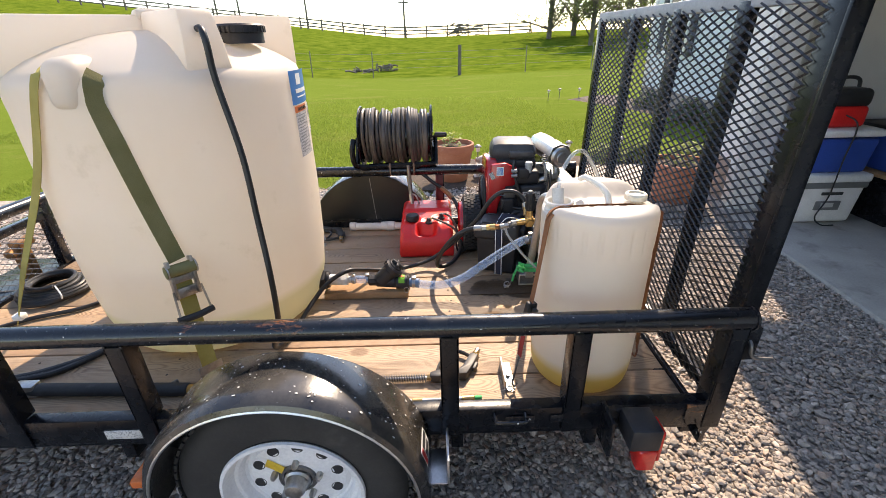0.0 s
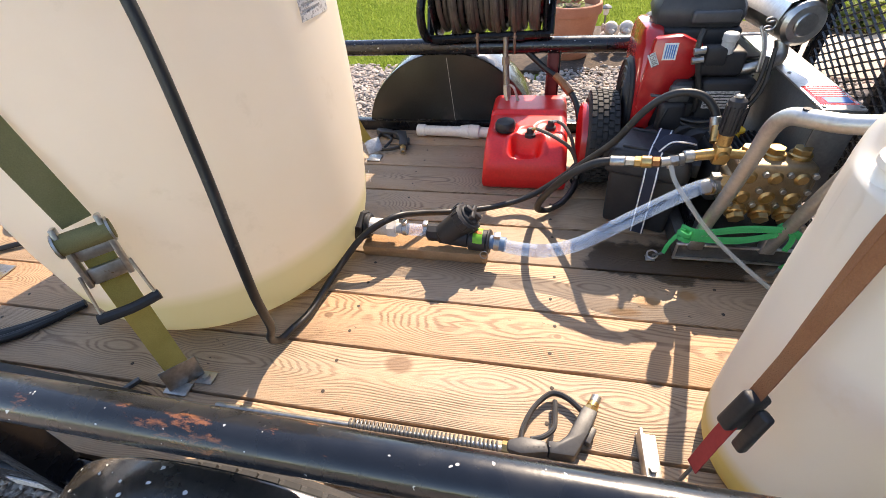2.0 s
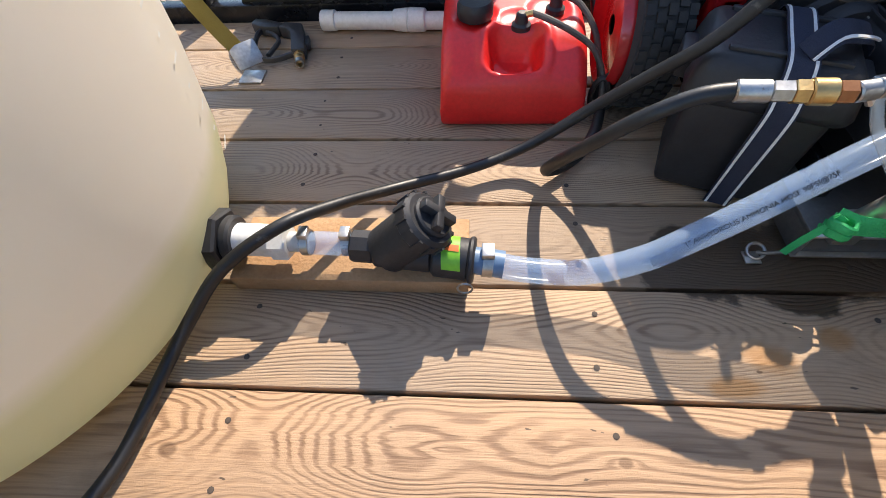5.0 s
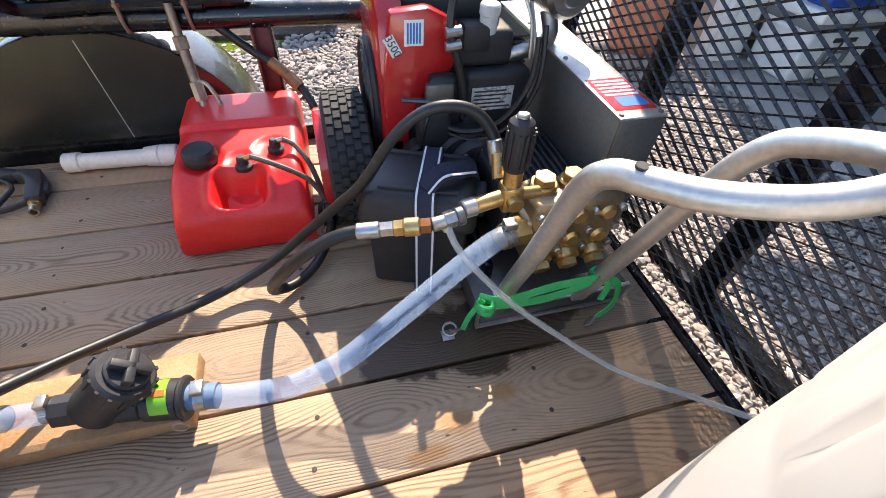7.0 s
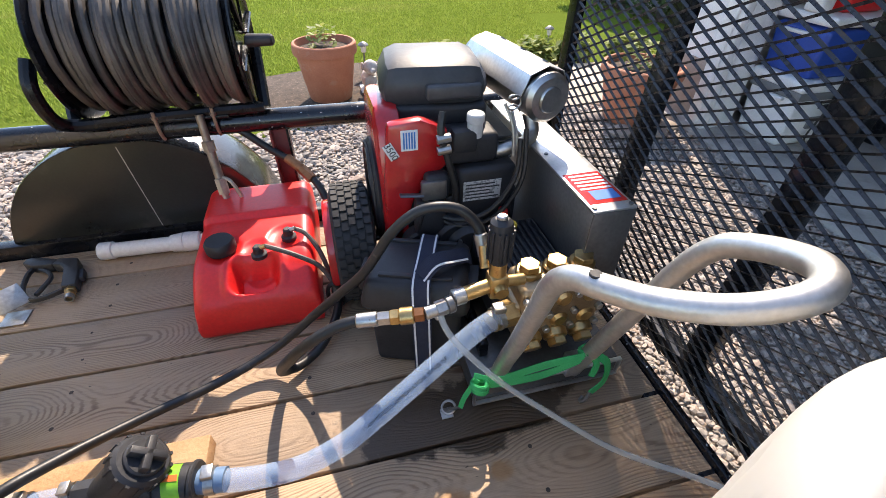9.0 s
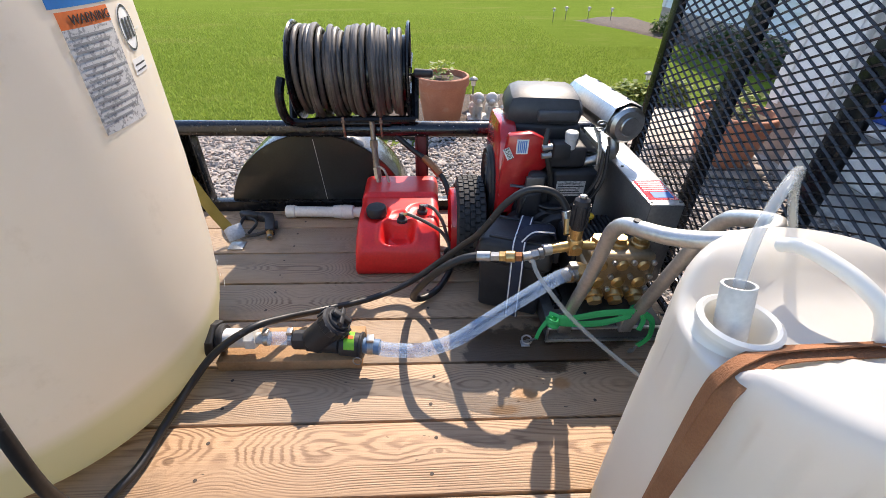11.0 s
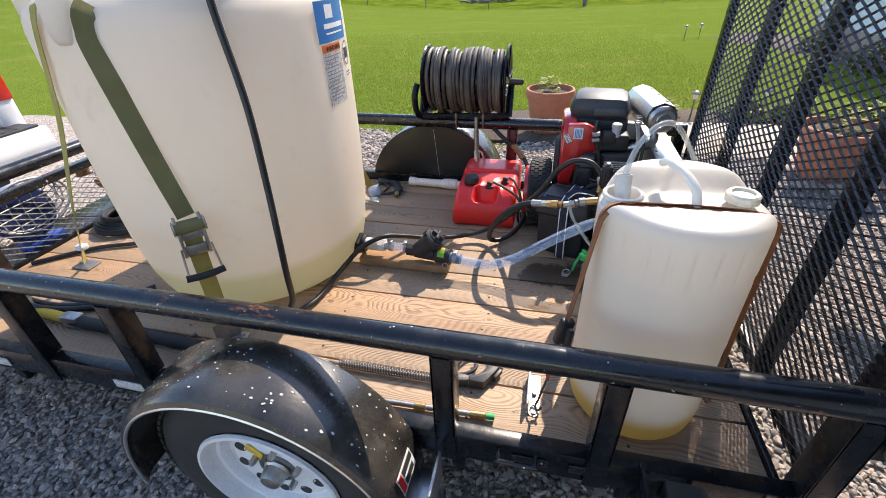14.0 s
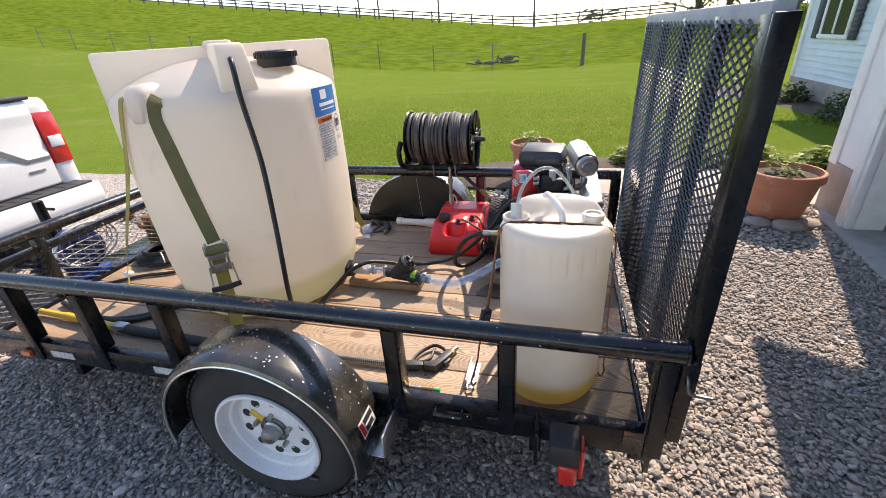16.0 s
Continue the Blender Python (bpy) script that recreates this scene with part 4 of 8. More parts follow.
def board_fence():
    f = thing("board_fence", "dark three-board wooden fence along the hill crest", "fence", (-20, 70, height(-20, 70)))
    xs = [-100 + i * 3.0 for i in range(39)]
    for i, x in enumerate(xs):
        z = height(x, 70)
        part("post", Mesh().rbox(x - 0.09, x + 0.09, 69.9, 70.1, z - 0.1, z + 1.5, 0.01, 1), FENCEWOOD, f)
        if i:
            x0, z0 = xs[i - 1], height(xs[i - 1], 70)
            for h in (0.45, 0.88, 1.32):
                part("board", Mesh().add([(x0, 69.88, z0 + h - 0.08), (x, 69.88, z + h - 0.08), (x, 69.88, z + h + 0.08), (x0, 69.88, z0 + h + 0.08), (x0, 69.92, z0 + h - 0.08), (x, 69.92, z + h - 0.08), (x, 69.92, z + h + 0.08), (x0, 69.92, z0 + h + 0.08)], [(0, 1, 2, 3), (5, 4, 7, 6), (3, 2, 6, 7), (0, 4, 5, 1)]), FENCEWOOD, f, smooth=0)


wire_fence()
board_fence()
for x, y, h in ((-34, 78, 9), (-30.5, 78, 8), (-19.5, 76, 6.5), (-4.5, 76, 5.5), (-64, 82, 9)):
    z = height(x, y)
    t = thing("utility_pole", "distant grey wooden utility pole", "pole", (x, y, z), "utility poles")
    part("pole", Mesh().cyl((x, y, z - 0.3), (x, y, z + h), 0.16, 0.11, 8), FENCEWOOD, t)
    part("crossarm", Mesh().box(x - 0.8, x + 0.8, y - 0.06, y + 0.06, z + h - 0.7, z + h - 0.55), FENCEWOOD, t)


def brush(x, y, w, h, seed, label, category="brush pile"):
    rng = random.Random(seed)
    z = height(x, y)
    t = thing("brush_pile", label, category, (x, y, z), "brush piles")
    g = Mesh()
    for _ in range(34):
        a = Vector((x + rng.uniform(-w, w), y + rng.uniform(-0.5, 0.5), z + rng.uniform(0, h * 0.7)))
        d = Vector((rng.gauss(0, 1), rng.gauss(0, 0.5), rng.gauss(0.1, 0.35))) * w * 0.45
        g.tube([a, a + d * 0.5 + Vector((0, 0, 0.05)), a + d], rng.uniform(0.025, 0.06) * (2.0 if w > 2 else 1.0), 5, 2)
    part("brushwood", g, BARK, t)


brush(-4.3, 30.0, 0.8, 0.16, 1, "low pile of dark cut branches in the pasture")
brush(4.2, 72.0, 2.2, 2.2, 2, "dark brush mound on the hill crest")
brush(-3.1, 30.6, 0.42, 0.5, 3, "low pile of dark cut branches in the pasture")


# ---- trailer ----
DECK = 0.45
trailer = thing("utility_trailer", "black steel utility trailer with weathered wooden deck", "trailer", (-1.0, 1.6, 0.0))
X0, X1, YN, YF = -2.15, 0.85, 0.765, 2.445      # deck ends and the inner sides of the frame


def side_frame(y, s):
    """Long frame angle, rail pipe and posts of one side; s: which way is out (-1 near side, 1 far side)."""
    o = y + s * 0.045
    lo, hi = sorted((y, o))
    z0, z1 = (0.455, 0.548) if s < 0 else (0.40, 0.495)
    part("side_beam", Mesh().rbox(X0, X1, lo, hi, z0, z1, 0.004), BLACK2, trailer)
    part("beam_flange", Mesh().rbox(X0, X1, min(y, y - s * 0.04), max(y, y - s * 0.04), 0.400, 0.408, 0.002), BLACK2, trailer)
    part("beam_web", Mesh().rbox(X0, X1, min(y, y + s * 0.006) + 0.0005, max(y, y + s * 0.006) - 0.0005, 0.40, z0 + 0.002, 0.002), BLACK2, trailer)
    yr, zr = (0.742, 0.850) if s < 0 else (2.468, 0.822)
    rail = Mesh().tube([(-2.20, yr, zr), (-1.0, yr, zr + 0.003), (0.0, yr, zr), (0.888, yr, zr - 0.002)], 0.0325, 18, 4)
    rail.cyl((0.888, yr, zr - 0.002), (0.895, yr, zr - 0.002), 0.0355, seg=18)
    part("top_rail", rail, BLACK, trailer, "chipped round black top rail")
    xs = (-2.12, -1.705, -1.312, -0.908, 0.028, 0.405, 0.852) if s < 0 else (-2.12, -1.50, -0.945, 0.022, 0.41, 0.872)
    for x in xs:
        a, b = o + s * 0.008, o - s * 0.050
        g = Mesh().rbox(x - 0.027, x + 0.027, min(a, o), max(a, o), z0 - 0.005, zr - 0.02, 0.002)
        post = part("post", g, BLACK2, trailer, "black steel channel post")
        for dx in (-0.0272, 0.0202):
            part("post_flange", Mesh().rbox(x + dx, x + dx + 0.007, min(a, b), max(a, b), z1 + 0.002, zr - 0.015, 0.002), BLACK2, post)


side_frame(YN, -1)
side_frame(YF, 1)
part("painted_post", Mesh().rbox(-0.005, 0.05, 2.455, 2.462, 0.47, 0.80, 0.003).rbox(-0.005, 0.002, 2.42, 2.458, 0.47, 0.80, 0.003), surf("dark_red_primer", (0.12, 0.02, 0.02), (0.18, 0.035, 0.03), 9, 0.5), trailer, "dark red primed post")
part("rear_beam", Mesh().rbox(X1 - 0.05, X1, YN, YF, 0.37, DECK - 0.002, 0.004), BLACK2, trailer)
part("rear_lip", Mesh().rbox(X1 - 0.01, X1 + 0.006, YN - 0.04, YF + 0.04, 0.365, DECK + 0.014, 0.003), BLACK, trailer)
part("front_beam", Mesh().rbox(X0 - 0.04, X0, YN - 0.045, YF + 0.045, 0.37, DECK + 0.012, 0.004), BLACK2, trailer)
for x in (-1.6, -1.05, -0.5, 0.05, 0.5):
    part("cross_member", Mesh().rbox(x - 0.02, x + 0.02, YN, YF, 0.33, DECK - 0.04, 0.003), BLACK2, trailer)
part("axle", Mesh().cyl((-0.44, 0.72, 0.392), (-0.44, 2.49, 0.392), 0.03), DARKSTEEL, trailer)
for y in (1.1, 2.1):
    part("tongue_beam", Mesh().tube([(-1.4, y, 0.345), (-3.0, 1.6 + (y - 1.6) * 0.12, 0.345)], 0.035, 4, 1), BLACK2, trailer)
part("coupler", Mesh().rbox(-3.22, -2.95, 1.55, 1.65, 0.33, 0.45, 0.02), BLACK2, trailer)
part("jack", Mesh().cyl((-2.75, 1.6, 0.2), (-2.75, 1.6, 0.85), 0.03).cyl((-2.75, 1.6, 0.80), (-2.63, 1.6, 0.80), 0.009), BLACK2, trailer)

# deck boards
PITCH = 0.187
rng_d = random.Random(4)
for k in range(9):
    y0 = 1.36 + (k - 3) * PITCH + 0.0035
    y1 = y0 + PITCH - 0.007
    y0, y1 = max(y0, YN + 0.004), min(y1, YF - 0.004)
    x = X0 + 0.006
    ends = [X1 - 0.012]
    z = DECK + rng_d.uniform(-0.0015, 0.0005)
    part("plank", Mesh().rbox(x, ends[0], y0, y1, z - 0.036, z, 0.0035, 2), WOOD_RED if k == 2 else WOOD, trailer)

# screw heads on the boards
SCREW = surf("rusty_screw_head", (0.040, 0.030, 0.025), (0.075, 0.055, 0.042), 60, 0.7, 0.85)
for k in range(9):
    for x in (-1.6, -1.05, -0.5, 0.05, 0.5):
        y = 1.36 + (k - 2.5) * PITCH
        if y < YF - 0.05:
            for dy in (-0.045, 0.045):
                part("screw", Mesh().lathe([(0.0048, 0), (0.0048, 0.0006), (0.002, 0.0009)], 8, (x + rng_d.uniform(-0.01, 0.01), y + dy, DECK - 0.0004)), SCREW, trailer)

# stake pockets and a pull handle on the near side
for x in (0.20, 0.34):
    part("pocket_plate", Mesh().rbox(x, x + 0.09, 0.714, 0.7195, 0.490, 0.520, 0.002), BLACK, trailer)
part("tie_loop", Mesh().tube([(0.165, 0.718, 0.53), (0.168, 0.695, 0.525), (0.17, 0.69, 0.522), (0.255, 0.69, 0.522), (0.258, 0.695, 0.525), (0.26, 0.718, 0.53)], 0.006, 8, 3), BLACK, trailer)
for x in (-1.62, -1.05):
    part("reflector_tape", Mesh().rbox(x, x + 0.13, 0.7155, 0.7195, 0.475, 0.510, 0.001), LABELGREY, trailer, "worn silver reflective tape")
part("marker_lamp", Mesh().rbox(-1.80, -1.74, 0.70, 0.72, 0.465, 0.495, 0.006), AMBER, trailer, "small amber marker lamp")
part("marker_lamp", Mesh().rbox(-0.93, -0.87, 0.60, 0.72, 0.395, 0.425, 0.006), AMBER, trailer, "small amber marker lamp")

# front rail and its mesh
part("front_rail", Mesh().tube([(-2.18, 0.74, 0.85), (-2.18, 1.6, 0.845), (-2.18, 2.47, 0.825)], 0.0325, 16, 4), BLACK, trailer, "round black front rail")
part("front_bar", Mesh().rbox(-2.20, -2.155, 0.78, 2.43, 0.735, 0.775, 0.004), BLACK, trailer)
for y in (1.18, 2.02):
    part("post", Mesh().rbox(-2.20, -2.15, y - 0.025, y + 0.025, DECK, 0.84, 0.003), BLACK, trailer)


def diamonds(y0, y1, z0, z1, wide, high, strand, depth, place):
    """Expanded metal: a net of slanted flat strands with knuckles, in the plane that place() lays it in."""
    g = Mesh()
    nu, nv = int((y1 - y0) / wide), int((z1 - z0) / high)
    for j in range(nv * 2):
        for i in range(nu * 2):
            if (i + j) % 2:
                continue
            u0, v0 = y0 + i * wide / 2, z0 + j * high / 2
            for du, dv in ((wide / 2, high / 2), (wide / 2, -high / 2)):
                a, b = Vector((u0, v0)), Vector((u0 + du, v0 + dv))
                if b.y < z0 - 1e-6 or b.y > z1 or b.x > y1:
                    continue
                t = (b - a).normalized() * strand
                n = Vector((-t.y, t.x)) * 0.5
                t = t * 0.25
                k = 1 if dv > 0 else -1
                pts = [(a - t + n, depth * k), (a - t - n, -depth * k * 0.2), (b + t - n, -depth * k), (b + t + n, depth * k * 0.2)]
                front = [place(p.x, p.y, d) for p, d in pts]
                back = [place(p.x, p.y, d - 0.0016) for p, d in pts]
                g.add(front + back, [(0, 1, 2, 3), (7, 6, 5, 4), (0, 4, 5, 1), (2, 6, 7, 3), (1, 5, 6, 2), (3, 7, 4, 0)])
    return g


part("front_mesh", diamonds(0.80, 2.42, DECK + 0.01, 0.735, 0.060, 0.030, 0.0048, 0.003, lambda u, v, d: (-2.17 + d, u, v)), MESHSTEEL, trailer, "expanded metal front panel", smooth=0)


# wheels and fenders
def wheel(y_out, s):
    """s: which way is out (-1 near side)."""
    cx, cz, R = -0.44, 0.392, 0.345
    w = 0.172
    c = lambda d: (cx, y_out - s * d, cz)
    ax = (0, s, 0)
    rim = Mesh()
    prof = [(0.206, 0.0), (0.212, 0.004), (0.209, 0.012), (0.200, 0.014), (0.194, 0.003), (0.190, -0.018), (0.184, -0.030), (0.174, -0.033), (0.168, -0.040), (0.163, -0.058), (0.156, -0.063), (0.149, -0.058), (0.142, -0.052), (0.100, -0.049), (0.080, -0.043), (0.058, -0.043), (0.045, -0.046), (0.044, -0.066)]
    verts, faces = [], []
    seg, k = 96, len(prof)
    for i in range(seg):
        a = 2 * math.pi * i / seg
        verts += [(r * math.cos(a), r * math.sin(a), d) for r, d in prof]
    hole_n = 10
    for i in range(seg):
        j = (i + 1) % seg
        for n in range(k - 1):
            faces.append((i * k + n, j * k + n, j * k + n + 1, i * k + n + 1))
    q = Vector((0, 0, 1)).rotation_difference(Vector(ax)).to_matrix().to_4x4()
    m = Matrix.Translation((cx, y_out - s * 0.012, cz)) @ q
    rim.add(verts, faces, m)
    ob = part("wheel", rim, RIMPAINT, trailer, "white steel spoke wheel with round holes")
    tread = [(0.209, 0.004), (0.232, 0.010), (0.262, 0.016), (0.292, 0.014), (0.318, 0.004), (0.334, -0.010), (0.342, -0.026), (0.3445, -0.045), (0.345, -w / 2), (0.3445, -w + 0.045), (0.338, -w + 0.016), (0.30, -w - 0.006), (0.25, -w - 0.004), (0.209, -w + 0.004)]
    part("tyre", Mesh().lathe(tread, 72, (cx, y_out - s * 0.018, cz), ax, False), TYRE, ob, "black rubber trailer tyre")
    blocks = Mesh()
    for i in range(64):
        a = 2 * math.pi * i / 64
        for row in range(5):
            d = -0.024 - row * (w - 0.048) / 4
            b = a + (0.045 if row % 2 else 0)
            mm = m @ Matrix.Rotation(b, 4, "Z") @ Matrix.Translation((0.346 if 0 < row < 4 else 0.341, 0, d + 0.0))
            blocks.box(-0.004, 0.004, -0.0125, 0.0125, -0.014, 0.014, mm)
    part("tread", blocks, TYRE, ob, smooth=0)
    for i in range(hole_n):
        a = 2 * math.pi * (i + 0.3) / hole_n
        part("vent_hole", Mesh().lathe([(0.0180, 0.0), (0.0180, 0.0032), (0.0168, 0.0040), (0.0160, 0.0030), (0.0150, 0.0022)], 18, m @ Vector((0.122 * math.cos(a), 0.122 * math.sin(a), -0.0520)), ax, True), BLACKPL, ob, "dark round vent hole")
    hub = Mesh().lathe([(0.040, 0), (0.040, 0.02), (0.034, 0.026), (0.031, 0.052), (0.026, 0.060), (0.010, 0.064)], 24, (cx, y_out - s * 0.066, cz), ax)
    part("hub_cap", hub, STEEL, ob, "worn metal grease cap")
    part("hub_ring", Mesh().lathe([(0.060, 0.0), (0.056, 0.006), (0.046, 0.007)], 24, (cx, y_out - s * 0.056, cz), ax, False), DARKSTEEL, ob)
    for i in range(5):
        a = 2 * math.pi * (i + 0.2) / 5
        p = m @ Vector((0.070 * math.cos(a), 0.070 * math.sin(a), -0.044))
        part("lug_nut", Mesh().lathe([(0.011, 0), (0.011, 0.016), (0.006, 0.026)], 6, p, ax), STEEL, ob)
    if s < 0:
        g = Mesh()
        g.tube([m @ Vector((0.055 * math.cos(2.3), 0.055 * math.sin(2.3), -0.038)), m @ Vector((0.08 * math.cos(2.42), 0.08 * math.sin(2.42), -0.043)), m @ Vector((0.108 * math.cos(2.5), 0.108 * math.sin(2.5), -0.047))], 0.016, 8, 4, 0.2, up=(0, 1, 0))
        part("paint_daub", g, YELLOWPL, ob, "smeared yellow paint mark")
        part("balance_weight", Mesh().rbox(-0.30, -0.262, y_out - 0.004, y_out + 0.008, 0.225, 0.235, 0.002, m=Matrix.Identity(4)), DARKSTEEL, ob)
    return ob


wheel(0.568, -1)
wheel(2.676, 1)


FENDER = surf("dusty_black_fender", (0.010, 0.010, 0.011), (0.052, 0.047, 0.040), 7, 0.17, 0.34, bump=0.06, spots=(0.10, 0.088, 0.072), spot_at=(0.60, 0.85), spot_scale=14)
FENDER.node_tree.nodes["Principled BSDF"].inputs["Coat Weight"].default_value = 0.5
FENDER.node_tree.nodes["Principled BSDF"].inputs["Coat Roughness"].default_value = 0.12


def fender(y_in, y_out):
    """A rolled fender over one wheel: curved top, rolled lip and a flat inner skirt."""
    s = 1 if y_out > y_in else -1
    cx, cz, R = -0.44, 0.402, 0.405
    g = Mesh()
    arc = [(-8 + i * 196 / 40) for i in range(41)]
    ring = lambda R2, y: [(cx + R2 * math.cos(radians(a)), y, cz + 0.985 * R2 * math.sin(radians(a))) for a in arc]
    rows = [ring(R - 0.002, y_in), ring(R, y_in + s * 0.004), ring(R, y_out - s * 0.05), ring(R - 0.003, y_out - s * 0.022), ring(R - 0.013, y_out - s * 0.006), ring(R - 0.026, y_out), ring(R - 0.032, y_out - s * 0.006), ring(R - 0.016, y_out - s * 0.024), ring(R - 0.007, y_out - s * 0.05), ring(R - 0.006, y_in + s * 0.004)]
    n = len(arc)
    for r in rows:
        g.v += r
    for j in range(len(rows) - 1):
        for i in range(n - 1):
            f = (j * n + i, j * n + i + 1, (j + 1) * n + i + 1, (j + 1) * n + i)
            g.f.append(f if s < 0 else tuple(reversed(f)))
    ob = part("fender", g, FENDER, trailer, "rolled black steel fender")
    skirt = Mesh().prism([(cx + (R - 0.003) * math.cos(radians(a)), max(0.40, cz + 0.985 * (R - 0.003) * math.sin(radians(a)))) for a in range(4, 177, 4)], "y", y_in - 0.002, y_in + 0.002)
    skirt_ob = part("skirt", skirt, bpy.data.materials.get("glossy_black_sheet") or surf("glossy_black_sheet", (0.014, 0.016, 0.016), (0.026, 0.029, 0.028), 3, 0.16, 0.30, spots=(0.07, 0.072, 0.068), spot_at=(0.60, 0.85), spot_scale=6), ob)
    if s > 0:
        part("scratch", Mesh().ribbon([(-0.434, y_in - 0.0022, 0.778), (-0.410, y_in - 0.0022, 0.493)], 0.0022, 0.0004, (0, -1, 0), 1), plain("bare_scratch", (0.42, 0.42, 0.40), 0.6), skirt_ob, "pale scratch in the paint", smooth=0)
    lip = Mesh().tube([(cx + (R - 0.03) * math.cos(radians(a)), y_out - s * 0.002, cz + 0.985 * (R - 0.03) * math.sin(radians(a))) for a in range(-8, 189, 4)], 0.0045, 6, 1)
    part("lip", lip, ALU, ob, "thin bright metal edge of the fender")
    return ob


nf = fender(0.716, 0.520)
fender(2.468, 2.705)
part("fender_bracket", Mesh().rbox(-0.05, 0.02, 0.58, 0.70, 0.40, 0.406, 0.002).rbox(0.012, 0.02, 0.58, 0.70, 0.40, 0.50, 0.002), ALU, nf)
# sticker on the rear slope of the near fender
def on_fender(u, v, lift=0.0015):
    a = radians(v)
    R = 0.405 + lift
    return (-0.44 + R * math.cos(a), u, 0.402 + 0.985 * R * math.sin(a))


def fender_patch(u0, u1, a0, a1, lift):
    g = Mesh()
    for i in range(7):
        a = a0 + (a1 - a0) * i / 6
        g.v += [on_fender(u0, a, lift), on_fender(u1, a, lift)]
    g.f = [(2 * i, 2 * i + 1, 2 * i + 3, 2 * i + 2) for i in range(6)]
    g.f = [tuple(f) for f in g.f]
    return g


st = part("sticker", fender_patch(0.575, 0.668, 11.5, 20.5, 0.0015), LABELWHITE, nf, "white dealer sticker with dark bars")
part("sticker_bar", fender_patch(0.603, 0.664, 16.6, 19.4, 0.0025), INK, st)
part("sticker_bar", fender_patch(0.603, 0.655, 12.6, 15.4, 0.0025), INK, st)
part("sticker_mark", fender_patch(0.578, 0.598, 12.5, 19.5, 0.0025), RED, st)

# white chips on the fender
rng_c = random.Random(12)
chips = Mesh()
for _ in range(120):
    a, u, r = rng_c.uniform(25, 155), rng_c.uniform(0.535, 0.71), rng_c.uniform(0.0009, 0.0036)
    k = rng_c.randint(5, 8)
    n0 = len(chips.v)
    chips.v += [on_fender(u + r * math.sin(6.283 * i / k) * rng_c.uniform(0.6, 1.2), a + math.degrees(r * rng_c.uniform(0.8, 1.9) * math.cos(6.283 * i / k) / 0.405), 0.0007) for i in range(k)]
    chips.f.append(tuple(n0 + i for i in range(k)))
tagged(part("chipped_paint", chips, plain("chipped_primer", (0.55, 0.55, 0.54), 0.7), nf, "", smooth=0), "white chips in the paint", kind="stuff")

# tail lamp
tl = part("tail_lamp_bracket", Mesh().rbox(0.50, 0.512, 0.64, 0.735, 0.42, 0.56, 0.003).rbox(0.512, 0.60, 0.70, 0.72, 0.47, 0.55, 0.003), BLACK2, trailer)
part("lamp_housing", Mesh().rbox(0.545, 0.635, 0.600, 0.70, 0.485, 0.565, 0.008), BLACKPL, tl)
part("red_lens", Mesh().rbox(0.575, 0.630, 0.596, 0.66, 0.405, 0.487, 0.010, 3), REDLENS, tl, "red plastic tail lamp lens")
part("side_lens", Mesh().rbox(0.633, 0.648, 0.61, 0.675, 0.43, 0.55, 0.005), REDLENS, tl)


# ---- ramp gate ----
gate = thing("ramp_gate", "raised black trailer ramp gate with expanded metal mesh", "ramp gate", (0.93, 1.64, 0.42))
GT, GB = 1.665, 0.47
gx = lambda z: 0.900 + 0.022 * (z - GB) / (GT - GB)


def upright(y, w, d, z0=GB, z1=GT, name="gate_bar"):
    g = Mesh().rbox(0, d, -w / 2, w / 2, 0, 1, 0.003)
    g.v = [(gx(z0 + (z1 - z0) * v[2]) + v[0], y + v[1], z0 + (z1 - z0) * v[2]) for v in g.v]
    part(name, g, BLACK2, gate)


upright(0.838, 0.062, 0.010, 0.44)
g = Mesh().rbox(0, 0.050, -0.006, 0.006, 0, 1, 0.003)
g.v = [(gx(0.44 + (GT - 0.44) * v[2]) + v[0], 0.803 + v[1], 0.44 + (GT - 0.44) * v[2]) for v in g.v]
part("gate_edge", g, BLACK2, gate)
upright(2.40, 0.045, 0.03, 0.40)
for y in (1.17, 1.56, 1.965):
    upright(y, 0.056, 0.030)
for z in (GB + 0.02, GT):
    part("gate_rail", Mesh().rbox(gx(z), gx(z) + 0.045, 0.82, 2.42, z - 0.022, z + 0.022, 0.004), BLACK if z < 1 else surf("dull_galvanised_bar", (0.30, 0.31, 0.33), (0.40, 0.41, 0.43), 9, 0.55, 0.7, bump=0.1), gate, "" if z < 1 else "bright worn top bar")
part("expanded_mesh", diamonds(0.85, 2.40, GB, GT, 0.060, 0.0275, 0.0042, 0.0026, lambda u, v, d: (gx(v) - 0.005 + d, u, v)), MESHSTEEL, gate, "black expanded metal mesh", smooth=0)
# gate latch and hinge plates at the near corner
lt = part("corner_plate", Mesh().prism([(0.765, 0.545), (0.765, 0.49), (0.78, 0.455), (0.80, 0.49), (0.84, 0.40), (0.878, 0.50), (0.878, 0.82), (0.835, 0.82), (0.82, 0.545)], "y", 0.716, 0.724), BLACK, trailer)
part("corner_angle", Mesh().rbox(0.842, 0.849, 0.724, 0.80, 0.40, 0.80, 0.002), BLACK, trailer)
part("latch_box", Mesh().rbox(0.888, 0.935, 0.735, 0.795, 0.70, 0.815, 0.005), BLACK2, gate)
part("latch_pin", Mesh().tube([(0.905, 0.76, 0.78), (0.906, 0.728, 0.765), (0.910, 0.722, 0.735), (0.925, 0.718, 0.722), (0.972, 0.714, 0.720)], 0.0055, 8, 5), DARKSTEEL, gate, "bent steel latch pin")


# ---- big tank ----
TC, TR = Vector((-1.02, 1.557)), 0.493
FRONT = -53.0       # the way the tank's front rib looks, degrees from +x


